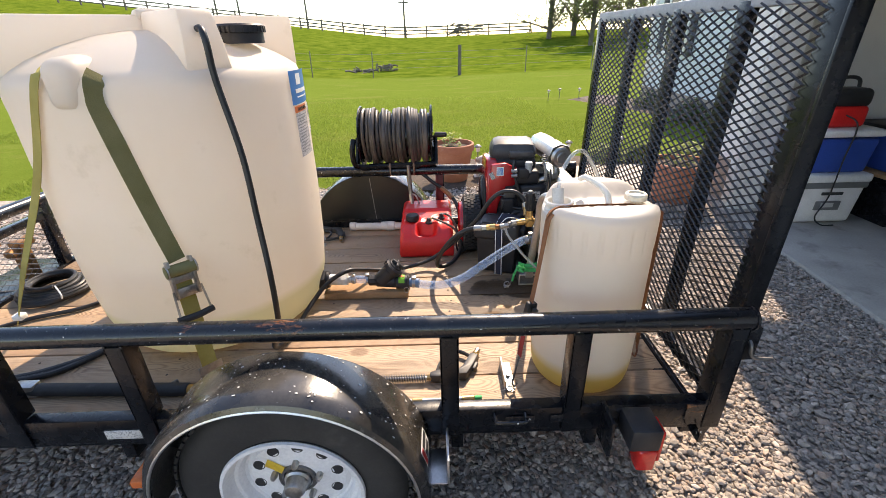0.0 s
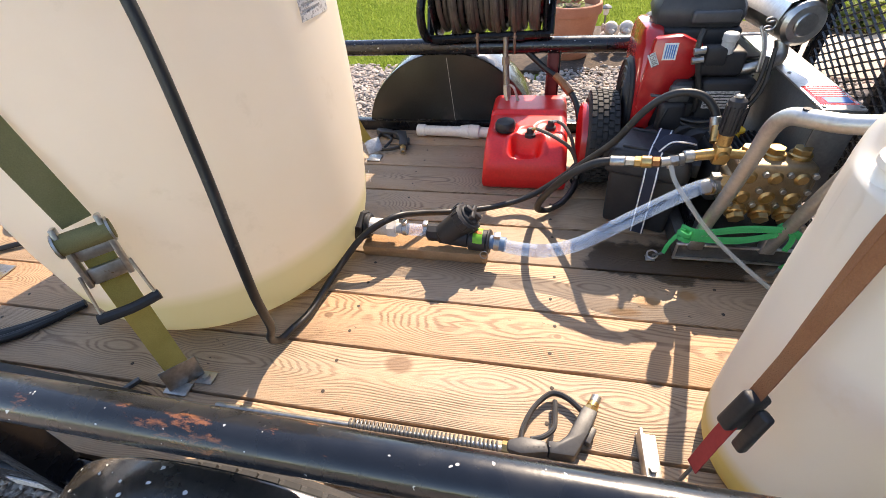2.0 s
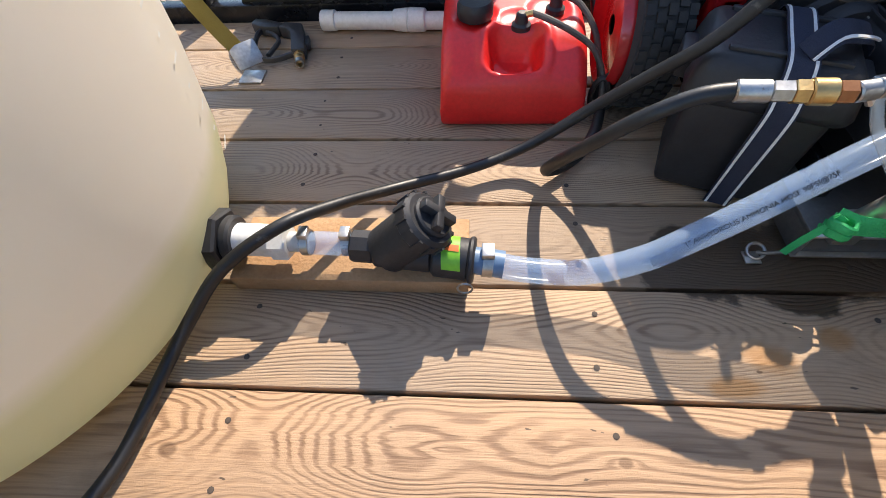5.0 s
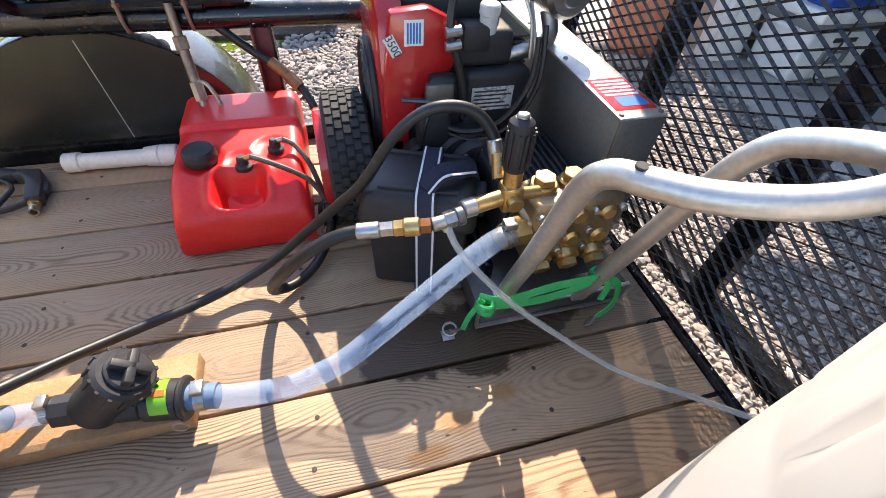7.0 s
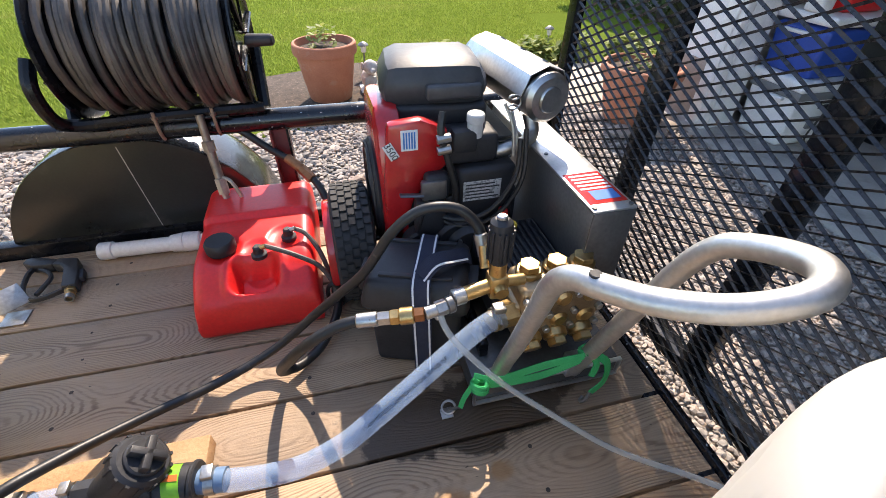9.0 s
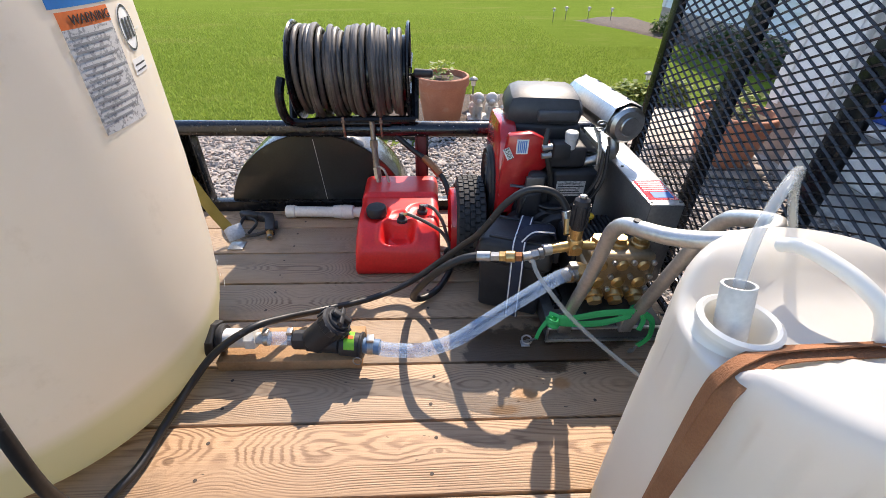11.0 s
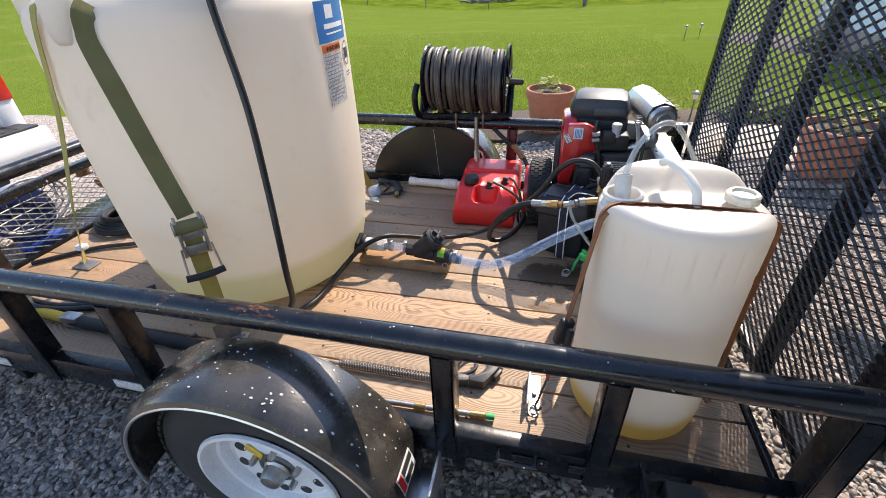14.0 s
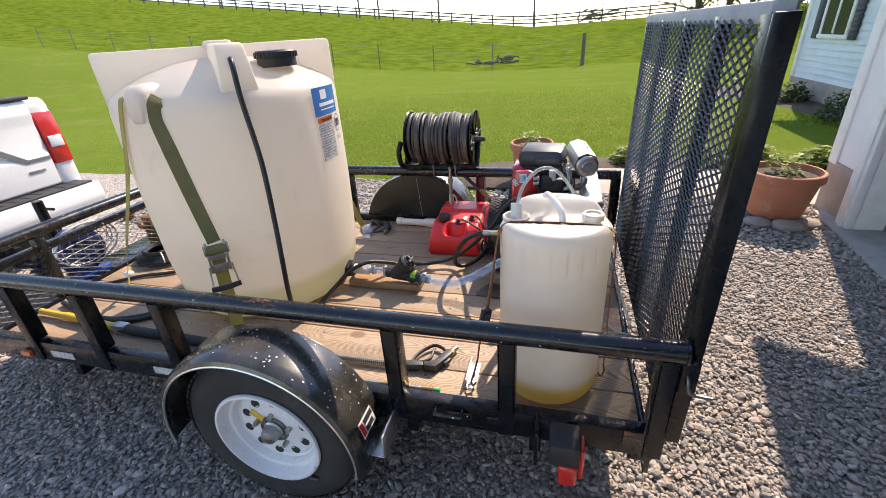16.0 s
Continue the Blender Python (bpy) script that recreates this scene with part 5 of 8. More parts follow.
def polar(a, r, z):
    return (TC.x + r * math.cos(radians(a)), TC.y + r * math.sin(radians(a)), z)


def tank_body():
    g = Mesh()
    prof = [(0.02, 0.452), (0.345, 0.451), (0.385, 0.455), (0.413, 0.467), (0.433, 0.490), (0.449, 0.53), (0.467, 0.60), (0.483, 0.75), (0.492, 1.0), (0.494, 1.25), (0.493, 1.44), (0.488, 1.475), (0.474, 1.502), (0.45, 1.520), (0.40, 1.550), (0.32, 1.585), (0.22, 1.615), (0.12, 1.632), (0.02, 1.637)]
    g.lathe(prof, 128, (TC.x, TC.y, 0))
    # embossed gauge strip on the outlet side
    out = []
    for x, y, z in g.v:
        dx, dy = x - TC.x, y - TC.y
        r, a = math.hypot(dx, dy), math.degrees(math.atan2(dy, dx))
        if 0.5 < z < 1.44 and r > 0.4:
            k = max(0.0, 1 - ((a - 20) / 5.0) ** 2)
            r2 = r - 0.004 * k
            dx, dy = dx * r2 / r, dy * r2 / r
        out.append((TC.x + dx, TC.y + dy, z))
    g.v = out
    return g


tank = thing("liquid_tank", "large cream polyethylene liquid tank strapped on the deck", "tank", (TC.x, TC.y, 0.45))
body = part("tank_body", tank_body(), TANK, tank, smooth=40)
turn = Matrix.Translation((TC.x, TC.y, 0)) @ Matrix.Rotation(radians(FRONT + 90), 4, "Z")


# cross rib over the top, end to end, with its face flush with the wall
cross = Mesh().prism([(-0.492, 1.40), (-0.495, 1.672), (-0.485, 1.682), (0.485, 1.682), (0.495, 1.672), (0.492, 1.40)], "y", -0.055, 0.055, 0.008)
part("cross_rib", Mesh().add(cross.v, cross.f, turn), TANK, tank)
fr = Mesh().prism([(-0.462, 1.46), (-0.452, 1.60), (-0.435, 1.672), (-0.42, 1.685), (0.0, 1.690), (0.0, 1.46)], "x", -0.050, 0.050, 0.010)
fr.v = [(x * (1.0 + 0.55 * (1.69 - z) / 0.23), y, z) for x, y, z in fr.v]
part("front_rib", Mesh().add(fr.v, fr.f, turn @ Matrix.Rotation(radians(7.5), 4, "Z")), TANK, tank)
part("rib_cap", Mesh().add(*(lambda m: (m.v, m.f))(Mesh().rbox(-0.06, 0.06, -0.06, 0.06, 1.66, 1.702, 0.015, 3)), turn), TANK, tank)


lug = Mesh().rbox(-0.055, 0.055, -0.502, -0.36, 1.42, 1.565, 0.040, 5)
lug.v = [(x, y, z - 0.25 * max(0, -0.44 - y)) for x, y, z in lug.v]
part("strap_lug", Mesh().add(lug.v, lug.f, Matrix.Translation((TC.x, TC.y, 0)) @ Matrix.Rotation(radians(-5), 4, "Z")), TANK, tank, "rounded moulded strap lug", smooth=60)
cap = part("lid", Mesh().lathe([(0.082, 0.0), (0.082, 0.035), (0.088, 0.037), (0.088, 0.058), (0.082, 0.064), (0.03, 0.066)], 40, polar(-8, 0.325, 1.582)), BLACKPL, tank, "ribbed black screw lid")
for i in range(32):
    a = 2 * math.pi * i / 32
    c = Vector(polar(-8, 0.325, 1.582))
    part("grip_rib", Mesh().box(0.086, 0.0915, -0.004, 0.004, 0.036, 0.057, Matrix.Translation(c) @ Matrix.Rotation(a, 4, "Z")), BLACKPL, cap, smooth=0)


def on_tank(a, z, lift):
    prof_r = 0.4945 if z > 0.9 else 0.486
    return polar(a, prof_r + lift, z)


def tank_patch(a0, a1, z0, z1, lift, n=8):
    g = Mesh()
    for i in range(n + 1):
        a = a0 + (a1 - a0) * i / n
        g.v += [on_tank(a, z0, lift), on_tank(a, z1, lift)]
    g.f = [(2 * i, 2 * i + 2, 2 * i + 3, 2 * i + 1) for i in range(n)]
    return g


lab = part("blue_label", tank_patch(-10.5, 13.5, 1.365, 1.487, 0.0012), LABELBLUE, tank, "blue maker's label with white shapes")
part("label_shape", tank_patch(-4, 2, 1.435, 1.475, 0.002), LABELWHITE, lab)
part("label_bar", tank_patch(-6, 11, 1.405, 1.420, 0.002), LABELWHITE, lab)
part("label_bar", tank_patch(-5, 10, 1.388, 1.393, 0.002), LABELWHITE, lab)
warn = part("warning_label", tank_patch(-9.5, 5.0, 1.165, 1.335, 0.0012), LABELGREY, tank, "worn grey warning label with orange header")
head = part("label_header", tank_patch(-9.5, 5.0, 1.335, 1.36, 0.0012), LABELORANGE, warn)
for i in range(13):
    z = 1.325 - i * 0.0115
    part("text_bar", tank_patch(-8.5, 4.2 - (i * 37 % 5), z - 0.0035, z, 0.002), plain("grey_ink", (0.25, 0.25, 0.25), 0.6) if i == 0 else bpy.data.materials["grey_ink"], warn, smooth=0)


def bend_tank(a0, z0, k=1.0):
    return lambda p: on_tank(a0 + math.degrees(p.x / 0.495), z0 + p.y, 0.0022 + p.z)


lettering("WARNING", 0.021, None, INK, "lettering", warn, bend_tank(-1.0, 1.3465))
mark = Mesh()
k = 28
mark.v = [on_tank(11.0 + math.degrees(0.034 * math.cos(6.283 * i / k) / 0.495), 1.315 + 0.042 * math.sin(6.283 * i / k), 0.0014) for i in range(k)]
mark.f = [tuple(range(k))]
mk = part("round_mark", mark, LABELWHITE, tank, "white round certification mark with dark bars", smooth=0)
ringm = Mesh()
for i in range(k):
    for q in (0.95, 0.86):
        ringm.v.append(on_tank(11.0 + math.degrees(0.034 * q * math.cos(6.283 * i / k) / 0.495), 1.315 + 0.042 * q * math.sin(6.283 * i / k), 0.0022))
ringm.f = [(2 * i, 2 * ((i + 1) % k), 2 * ((i + 1) % k) + 1, 2 * i + 1) for i in range(k)]
part("mark_ring", ringm, INK, mk, smooth=0)
for a in (8.8, 10.6, 12.4):
    part("mark_bar", tank_patch(a, a + 1.1, 1.297, 1.333, 0.0022, 2), INK, mk)
cert = part("small_label", tank_patch(7.2, 14.5, 1.235, 1.262, 0.0014, 4), LABELWHITE, tank)
for z in (1.253, 1.243):
    part("text_bar", tank_patch(7.9, 13.8, z - 0.003, z, 0.0022, 3), INK, cert)
for i in range(22):
    z = 0.62 + i * 0.038
    part("gauge_tick", tank_patch(17.5, 19.0 if i % 2 else 21.5, z, z + 0.004, -0.0015, 2), WHITEPE, tank, smooth=0)

# outlet
ol = part("bulkhead", Mesh().hexnut((-0.575, 1.575, 0.54), (-0.545, 1.575, 0.54), 0.052).cyl((-0.545, 1.575, 0.54), (-0.528, 1.575, 0.54), 0.040, seg=24, chamfer=0.004), BLACKPL, tank, "black hexagonal bulkhead fitting")


# ---- tank straps ----
def ratchet_strap():
    t = thing("ratchet_strap", "olive webbing ratchet strap holding the tank", "strap", (-0.80, 1.04, 0.452), "tank straps")
    top, rat, foot = Vector((-0.985, 1.075, 1.535)), Vector((-0.878, 1.046, 0.90)), Vector((-0.852, 1.006, 0.475))
    n = Vector((0.72, -0.62, 0.28))
    part("webbing", Mesh().ribbon([polar(-82.5, 0.47, 1.515), polar(-83, 0.494, 1.492), polar(-83.5, 0.500, 1.455), (-0.960, 1.054, 1.40), (-0.92, 1.052, 1.15), rat + Vector((0, 0.004, 0.03))], 0.053, 0.0025, n, 5), STRAP, t)
    part("webbing", Mesh().ribbon([rat, (-0.868, 1.028, 0.72), foot], 0.053, 0.0025, n, 3), STRAPY, t, "yellowed lower webbing")
    d = (foot - rat).normalized()
    fr = Matrix((( *Vector((d.cross(n)).normalized()), ), (*d,), (*n.normalized(),))).transposed().to_4x4()
    m = Matrix.Translation(rat) @ fr @ Matrix.Scale(1.2, 4)
    b = part("ratchet", Mesh().rbox(-0.034, -0.026, -0.03, 0.085, 0, 0.026, 0.002, m=m).rbox(0.026, 0.034, -0.03, 0.085, 0, 0.026, 0.002, m=m).rbox(-0.026, 0.026, 0.055, 0.085, 0.002, 0.016, 0.003, m=m).rbox(-0.026, 0.026, 0.02, 0.04, 0.002, 0.008, 0.002, m=m), STEEL, t, "zinc ratchet buckle with black handle")
    part("spool", Mesh().cyl(m @ Vector((-0.040, 0.0, 0.016)), m @ Vector((0.040, 0.0, 0.016)), 0.021, seg=20), STRAP, b)
    for sx in (-0.037, 0.037):
        part("ratchet_gear", Mesh().lathe([(0.025, -0.002), (0.025, 0.002)], 14, m @ Vector((sx, 0, 0.016)), m.to_3x3() @ Vector((1, 0, 0))), STEEL, b)
        part("handle_arm", Mesh().tube([m @ Vector((sx, 0.06, 0.02)), m @ Vector((sx * 1.15, 0.14, 0.03))], 0.0036, 6, 1), STEEL, b)
    part("handle_grip", Mesh().tube([m @ Vector((-0.048, 0.142, 0.03)), m @ Vector((0.0, 0.146, 0.032)), m @ Vector((0.05, 0.142, 0.03))], 0.0118, 10, 4), BLACKPL, b)
    a = part("anchor", Mesh().rbox(-0.042, 0.042, 0, 0.068, 0, 0.004, 0.0015, m=Matrix.Translation(foot - d * 0.045) @ fr), STEEL, t, "bent zinc anchor plate")
    part("anchor_foot", Mesh().rbox(-0.895, -0.83, 0.965, 1.00, 0.452, 0.457, 0.0015).rbox(-0.83, -0.785, 1.005, 1.04, 0.452, 0.4565, 0.0015), STEEL, a)
    part("anchor_bolt", Mesh().hexnut((-0.805, 1.022, 0.456), (-0.805, 1.022, 0.466), 0.009), STEEL, a)


ratchet_strap()
t = thing("tie_strap", "thin yellow-olive strap from tank to deck", "strap", (-1.83, 1.30, 0.452), "tank straps")
part("webbing", Mesh().ribbon([polar(-103, 0.39, 1.556), polar(-103, 0.46, 1.528), polar(-104, 0.497, 1.48), (-1.28, 1.11, 1.20), (-1.58, 1.20, 0.80), (-1.83, 1.295, 0.47)], 0.034, 0.002, [(-0.2, -1, 0.4), (-0.2, -1, 0.3), (-0.35, -0.9, 0.1), (-0.3, -0.95, 0.1), (-0.5, -0.8, 0.1), (-0.9, -0.35, 0.2)], 5), STRAPY, t)
part("keeper", Mesh().rbox(-1.755, -1.715, 1.24, 1.275, 0.575, 0.60, 0.006), LABELWHITE, t)
part("anchor", Mesh().rbox(-1.88, -1.78, 1.26, 1.33, 0.452, 0.4575, 0.002).hexnut((-1.86, 1.30, 0.457), (-1.86, 1.30, 0.467), 0.01), STEEL, t)
t = thing("tie_strap", "yellow strap end hooked to a deck bracket behind the tank", "strap", (-0.72, 2.20, 0.452), "tank straps")
part("webbing", Mesh().ribbon([(-0.93, 2.045, 1.30), (-0.86, 2.12, 0.95), (-0.79, 2.18, 0.62), (-0.755, 2.205, 0.50)], 0.04, 0.002, (0.75, -0.6, 0.2), 4), STRAPY, t)
part("anchor", Mesh().rbox(-0.035, 0.035, -0.03, 0.03, 0, 0.004, 0.0015, m=pose(-0.735, 2.20, 0.49, 50, 0, 40)).rbox(-0.75, -0.69, 2.13, 2.185, 0.452, 0.456, 0.0015), STEEL, t)


# ---- plumbing from the tank ----
def block_2x4():
    single("wood_block", Mesh().rbox(-0.555, -0.150, 1.530, 1.665, 0.4505, 0.488, 0.003), ORANGEWOOD, "short raw two-by-four block under the strainer", "wood block")


block_2x4()
ss = thing("suction_strainer", "black Y strainer with valve and clear hose stubs", "strainer", (-0.30, 1.575, 0.488))
PZ = 0.54
part("nipple", Mesh().cyl((-0.530, 1.575, PZ), (-0.455, 1.572, PZ), 0.027, seg=20, chamfer=0.003).hexnut((-0.470, 1.572, PZ), (-0.440, 1.572, PZ), 0.031), PVC, ss, "white pvc nipple")
part("barb", Mesh().cyl((-0.440, 1.571, PZ), (-0.405, 1.570, PZ), 0.017, seg=16), GREYPVC, ss)
part("clear_stub", Mesh().cyl((-0.420, 1.570, PZ), (-0.335, 1.567, PZ), 0.0195, seg=18), CLEAR, ss, "short clear hose stub")
for x in (-0.412, -0.345):
    c = part("hose_clamp", Mesh().cyl((x - 0.006, 1.570, PZ), (x + 0.006, 1.570, PZ), 0.0215, seg=20).rbox(x - 0.008, x + 0.008, 1.560, 1.582, PZ + 0.018, PZ + 0.03, 0.002), STEEL, ss)
sb = Mesh().cyl((-0.338, 1.567, PZ - 0.004), (-0.300, 1.565, PZ - 0.004), 0.027, seg=8, chamfer=0.003).cyl((-0.302, 1.565, PZ - 0.004), (-0.205, 1.558, PZ - 0.010), 0.031, seg=20, chamfer=0.006)
sb.cyl((-0.285, 1.563, PZ - 0.012), (-0.222, 1.567, PZ + 0.052), 0.040, 0.040, 24, 0.008)
body_s = part("strainer_body", sb, BLACKPL, ss, "matte black plastic strainer body")
part("strainer_cap", Mesh().cyl((-0.228, 1.567, PZ + 0.046), (-0.205, 1.568, PZ + 0.069), 0.047, seg=28, chamfer=0.006).cyl((-0.207, 1.568, PZ + 0.067), (-0.199, 1.568, PZ + 0.075), 0.033, seg=24, chamfer=0.003), BLACKPL, ss)
qd = Vector((1, 0, 1)).normalized()
mq = Matrix.Translation((-0.197, 1.568, PZ + 0.077)) @ Vector((0, 0, 1)).rotation_difference(qd).to_matrix().to_4x4()
part("cap_wing", Mesh().rbox(-0.030, 0.030, -0.007, 0.007, -0.004, 0.012, 0.003, m=mq).rbox(-0.007, 0.007, -0.030, 0.030, -0.004, 0.012, 0.003, m=mq), BLACKPL, ss)
for k in range(14):
    a = 2 * math.pi * k / 14
    mk2 = Matrix.Translation((-0.2165, 1.5675, PZ + 0.0575)) @ Vector((0, 0, 1)).rotation_difference(qd).to_matrix().to_4x4() @ Matrix.Rotation(a, 4, "Z")
    part("cap_rib", Mesh().box(0.045, 0.0495, -0.003, 0.003, -0.012, 0.012, mk2), BLACKPL, ss, smooth=0)
vb = part("camlock", Mesh().cyl((-0.206, 1.556, PZ - 0.010), (-0.148, 1.549, PZ - 0.012), 0.034, seg=22, chamfer=0.004).cyl((-0.150, 1.549, PZ - 0.012), (-0.140, 1.548, PZ - 0.012), 0.038, seg=22, chamfer=0.003), BLACKPL, ss, "black camlock coupler with lime label")
lbl = Mesh()
for i in range(9):
    a = radians(20 + i * 14)
    for x, y in ((-0.192, 1.5545), (-0.163, 1.551)):
        lbl.v.append((x, y - 0.0348 * math.cos(a), PZ - 0.011 + 0.0348 * math.sin(a)))
lbl.f = [(2 * i, 2 * i + 1, 2 * i + 3, 2 * i + 2) for i in range(8)]
part("lime_label", lbl, LIME, vb)
lb2 = Mesh()
for i in range(3):
    a = radians(72 + i * 9)
    for x, y in ((-0.190, 1.5545), (-0.165, 1.551)):
        lb2.v.append((x, y - 0.0354 * math.cos(a), PZ - 0.011 + 0.0354 * math.sin(a)))
lb2.f = [(2 * i, 2 * i + 1, 2 * i + 3, 2 * i + 2) for i in range(2)]
part("label_band", lb2, LABELORANGE, vb)
for s in (-1, 1):
    part("cam_ring", Mesh().tube([Vector((-0.155 + 0.012 * math.cos(q), 1.549 + s * 0.042, PZ - 0.03 + 0.014 * math.sin(q))) for q in [i * 0.7854 for i in range(9)]], 0.0018, 5, 2), STEEL, vb)
part("hose_tail", Mesh().cyl((-0.141, 1.548, PZ - 0.012), (-0.095, 1.542, PZ - 0.014), 0.022, seg=18), plain("blue_tinted_tail", (0.12, 0.20, 0.32), 0.35), ss)
part("hose_clamp", Mesh().cyl((-0.128, 1.546, PZ - 0.012), (-0.112, 1.545, PZ - 0.013), 0.0245, seg=20).rbox(-0.13, -0.11, 1.535, 1.56, PZ + 0.008, PZ + 0.02, 0.002), STEEL, ss)

SUC = [(-0.125, 1.546, 0.527), (-0.06, 1.538, 0.518), (0.03, 1.535, 0.520), (0.116, 1.546, 0.545), (0.18, 1.562, 0.580), (0.243, 1.580, 0.616), (0.34, 1.615, 0.662), (0.42, 1.645, 0.690), (0.475, 1.662, 0.690)]
sh = single("suction_hose", Mesh().tube(SUC, 0.0205, 18, 8), CLEAR, "clear vinyl suction hose with printed lettering", "hose", at=(0.1, 1.55, 0.49))
sp = smooth_path(SUC, 8)
acc = [0.0]
for a, b in zip(sp, sp[1:]):
    acc.append(acc[-1] + (b - a).length)


def on_hose(s, w, lift):
    s = min(max(s, 0), acc[-1] - 1e-4)
    i = max(k for k in range(len(acc) - 1) if acc[k] <= s)
    p = sp[i].lerp(sp[i + 1], (s - acc[i]) / (acc[i + 1] - acc[i]))
    t = (sp[i + 1] - sp[i]).normalized()
    side = t.cross(Vector((0, 0, 1))).normalized()
    up = side.cross(t)
    a = radians(52) + w / 0.0205
    return p + (side * math.cos(a) + up * math.sin(a)) * (0.0209 + lift)


lettering('1" ANHYDROUS AMMONIA HOSE 90PSI@75F', 0.0100, None, INK, "lettering", sh, lambda p: on_hose(0.40 + p.x, p.y, p.z))

# bypass hose: from the tank's rib, down its face, over the deck to the pump
BY = [(-0.722, 1.245, 1.6250), (-0.690, 1.208, 1.6250), (-0.675, 1.190, 1.5850), (-0.672, 1.188, 1.4800), (-0.631, 1.161, 1.2509), (-0.614, 1.130, 1.0229), (-0.597, 1.095, 0.8631), (-0.594, 1.079, 0.7198), (-0.612, 1.097, 0.6001), (-0.644, 1.111, 0.5366), (-0.657, 1.128, 0.4983), (-0.654, 1.150, 0.4756), (-0.642, 1.188, 0.4736), (-0.623, 1.255, 0.4670), (-0.608, 1.356, 0.4780), (-0.578, 1.444, 0.5074), (-0.521, 1.503, 0.5624), (-0.440, 1.560, 0.5920), (-0.380, 1.630, 0.5600), (-0.290, 1.722, 0.5050), (-0.150, 1.795, 0.4840), (-0.030, 1.843, 0.5050), (0.075, 1.852, 0.5850), (0.145, 1.828, 0.6650), (0.205, 1.800, 0.7420), (0.266, 1.785, 0.8450), (0.325, 1.775, 0.8950), (0.390, 1.765, 0.8950), (0.428, 1.745, 0.8600), (0.436, 1.720, 0.8150)]
by = thing("bypass_hose", "black rubber bypass hose from tank top to pump", "hose", (-0.66, 1.15, 0.452))
part("hose", Mesh().tube(BY, 0.0105, 12, 7), HOSE, by)
part("end_ferrule", Mesh().cyl((0.430, 1.738, 0.850), (0.4365, 1.718, 0.808), 0.0135, seg=14, chamfer=0.002), STEEL, by, "crimped steel ferrule")

# pressure hose to the reel
HP = [(0.186, 1.655, 0.757), (0.140, 1.660, 0.745), (0.085, 1.666, 0.708), (0.035, 1.690, 0.640), (0.002, 1.735, 0.560), (-0.004, 1.785, 0.490), (0.035, 1.815, 0.470), (0.085, 1.865, 0.475), (0.125, 1.96, 0.485), (0.140, 2.12, 0.490), (0.142, 2.24, 0.560), (0.120, 2.33, 0.640), (0.060, 2.39, 0.700), (-0.02, 2.43, 0.750), (-0.10, 2.46, 0.810), (-0.165, 2.47, 0.85)]
hp = single("pressure_hose", Mesh().tube(HP, 0.0115, 12, 7), HOSE, "black high-pressure hose from pump to reel", "hose", at=(0.03, 1.8, 0.46))
rusty_joint = surf("rusty_brass_joint", (0.26, 0.11, 0.05), (0.38, 0.20, 0.10), 30, 0.5, 0.65, 0.7, bump=0.2)
part("hose_joint", Mesh().hexnut((0.098, 2.354, 0.667), (0.070, 2.382, 0.692), 0.0165).cyl((0.070, 2.382, 0.692), (0.030, 2.408, 0.722), 0.0150, seg=16, chamfer=0.002), rusty_joint, hp, "rusty brass hose joint")

# thin clear tube to the drum
CT = [(0.322, 1.630, 0.770), (0.335, 1.605, 0.735), (0.372, 1.575, 0.690), (0.435, 1.548, 0.620), (0.515, 1.512, 0.555), (0.64, 1.436, 0.487), (0.76, 1.36, 0.475), (0.85, 1.28, 0.50), (0.79, 1.235, 0.70), (0.69, 1.235, 0.95), (0.60, 1.235, 1.10), (0.545, 1.215, 1.185), (0.50, 1.175, 1.232), (0.455, 1.135, 1.235), (0.415, 1.098, 1.195), (0.398, 1.070, 1.14), (0.397, 1.050, 1.08), (0.398, 1.044, 1.00)]
single("chemical_tube", Mesh().tube(CT, 0.0066, 12, 7), CLEAR2, "thin clear tube from injector into the drum", "tube", at=(0.64, 1.4, 0.46))


# ---- drum ----
DC, DR = Vector((0.525, 1.035)), 0.180
drum = thing("plastic_drum", "white translucent plastic drum with a little liquid", "drum", (DC.x, DC.y, 0.452))


def drum_top(x, y):
    r = math.hypot(x, y) / DR
    edge = max(0.0, 1 - max(0, (r - 0.86) / 0.14) ** 2.2)
    far = 1 / (1 + math.exp(-(y - 0.085) / 0.010))
    near = 1 / (1 + math.exp((y + 0.053) / 0.0035))
    z = 1.095 + 0.044 * far + 0.020 * near - 0.012 * math.exp(-(math.hypot(x + 0.128, y - 0.010) / 0.07) ** 4)
    return 1.075 + (z - 1.075) * max(0.0, edge) ** 0.5


g = Mesh()
rad = [0.0, 0.12, 0.25, 0.38, 0.5, 0.6, 0.7, 0.78, 0.84, 0.88, 0.92, 0.95, 0.975, 0.99, 1.0]
nseg = 192
rows = []
for q in rad[1:]:
    rows.append([(DR * q * math.cos(6.2832 * i / nseg), DR * q * math.sin(6.2832 * i / nseg)) for i in range(nseg)])
g.v.append((DC.x, DC.y, drum_top(0, 0)))
for row in rows:
    g.v += [(DC.x + x, DC.y + y, drum_top(x, y)) for x, y in row]
g.f += [(0, 1 + i, 1 + (i + 1) % nseg) for i in range(nseg)]
for j in range(len(rows) - 1):
    g.f += [(1 + j * nseg + i, 1 + (j + 1) * nseg + i, 1 + (j + 1) * nseg + (i + 1) % nseg, 1 + j * nseg + (i + 1) % nseg) for i in range(nseg)]
base0 = len(g.v) - nseg
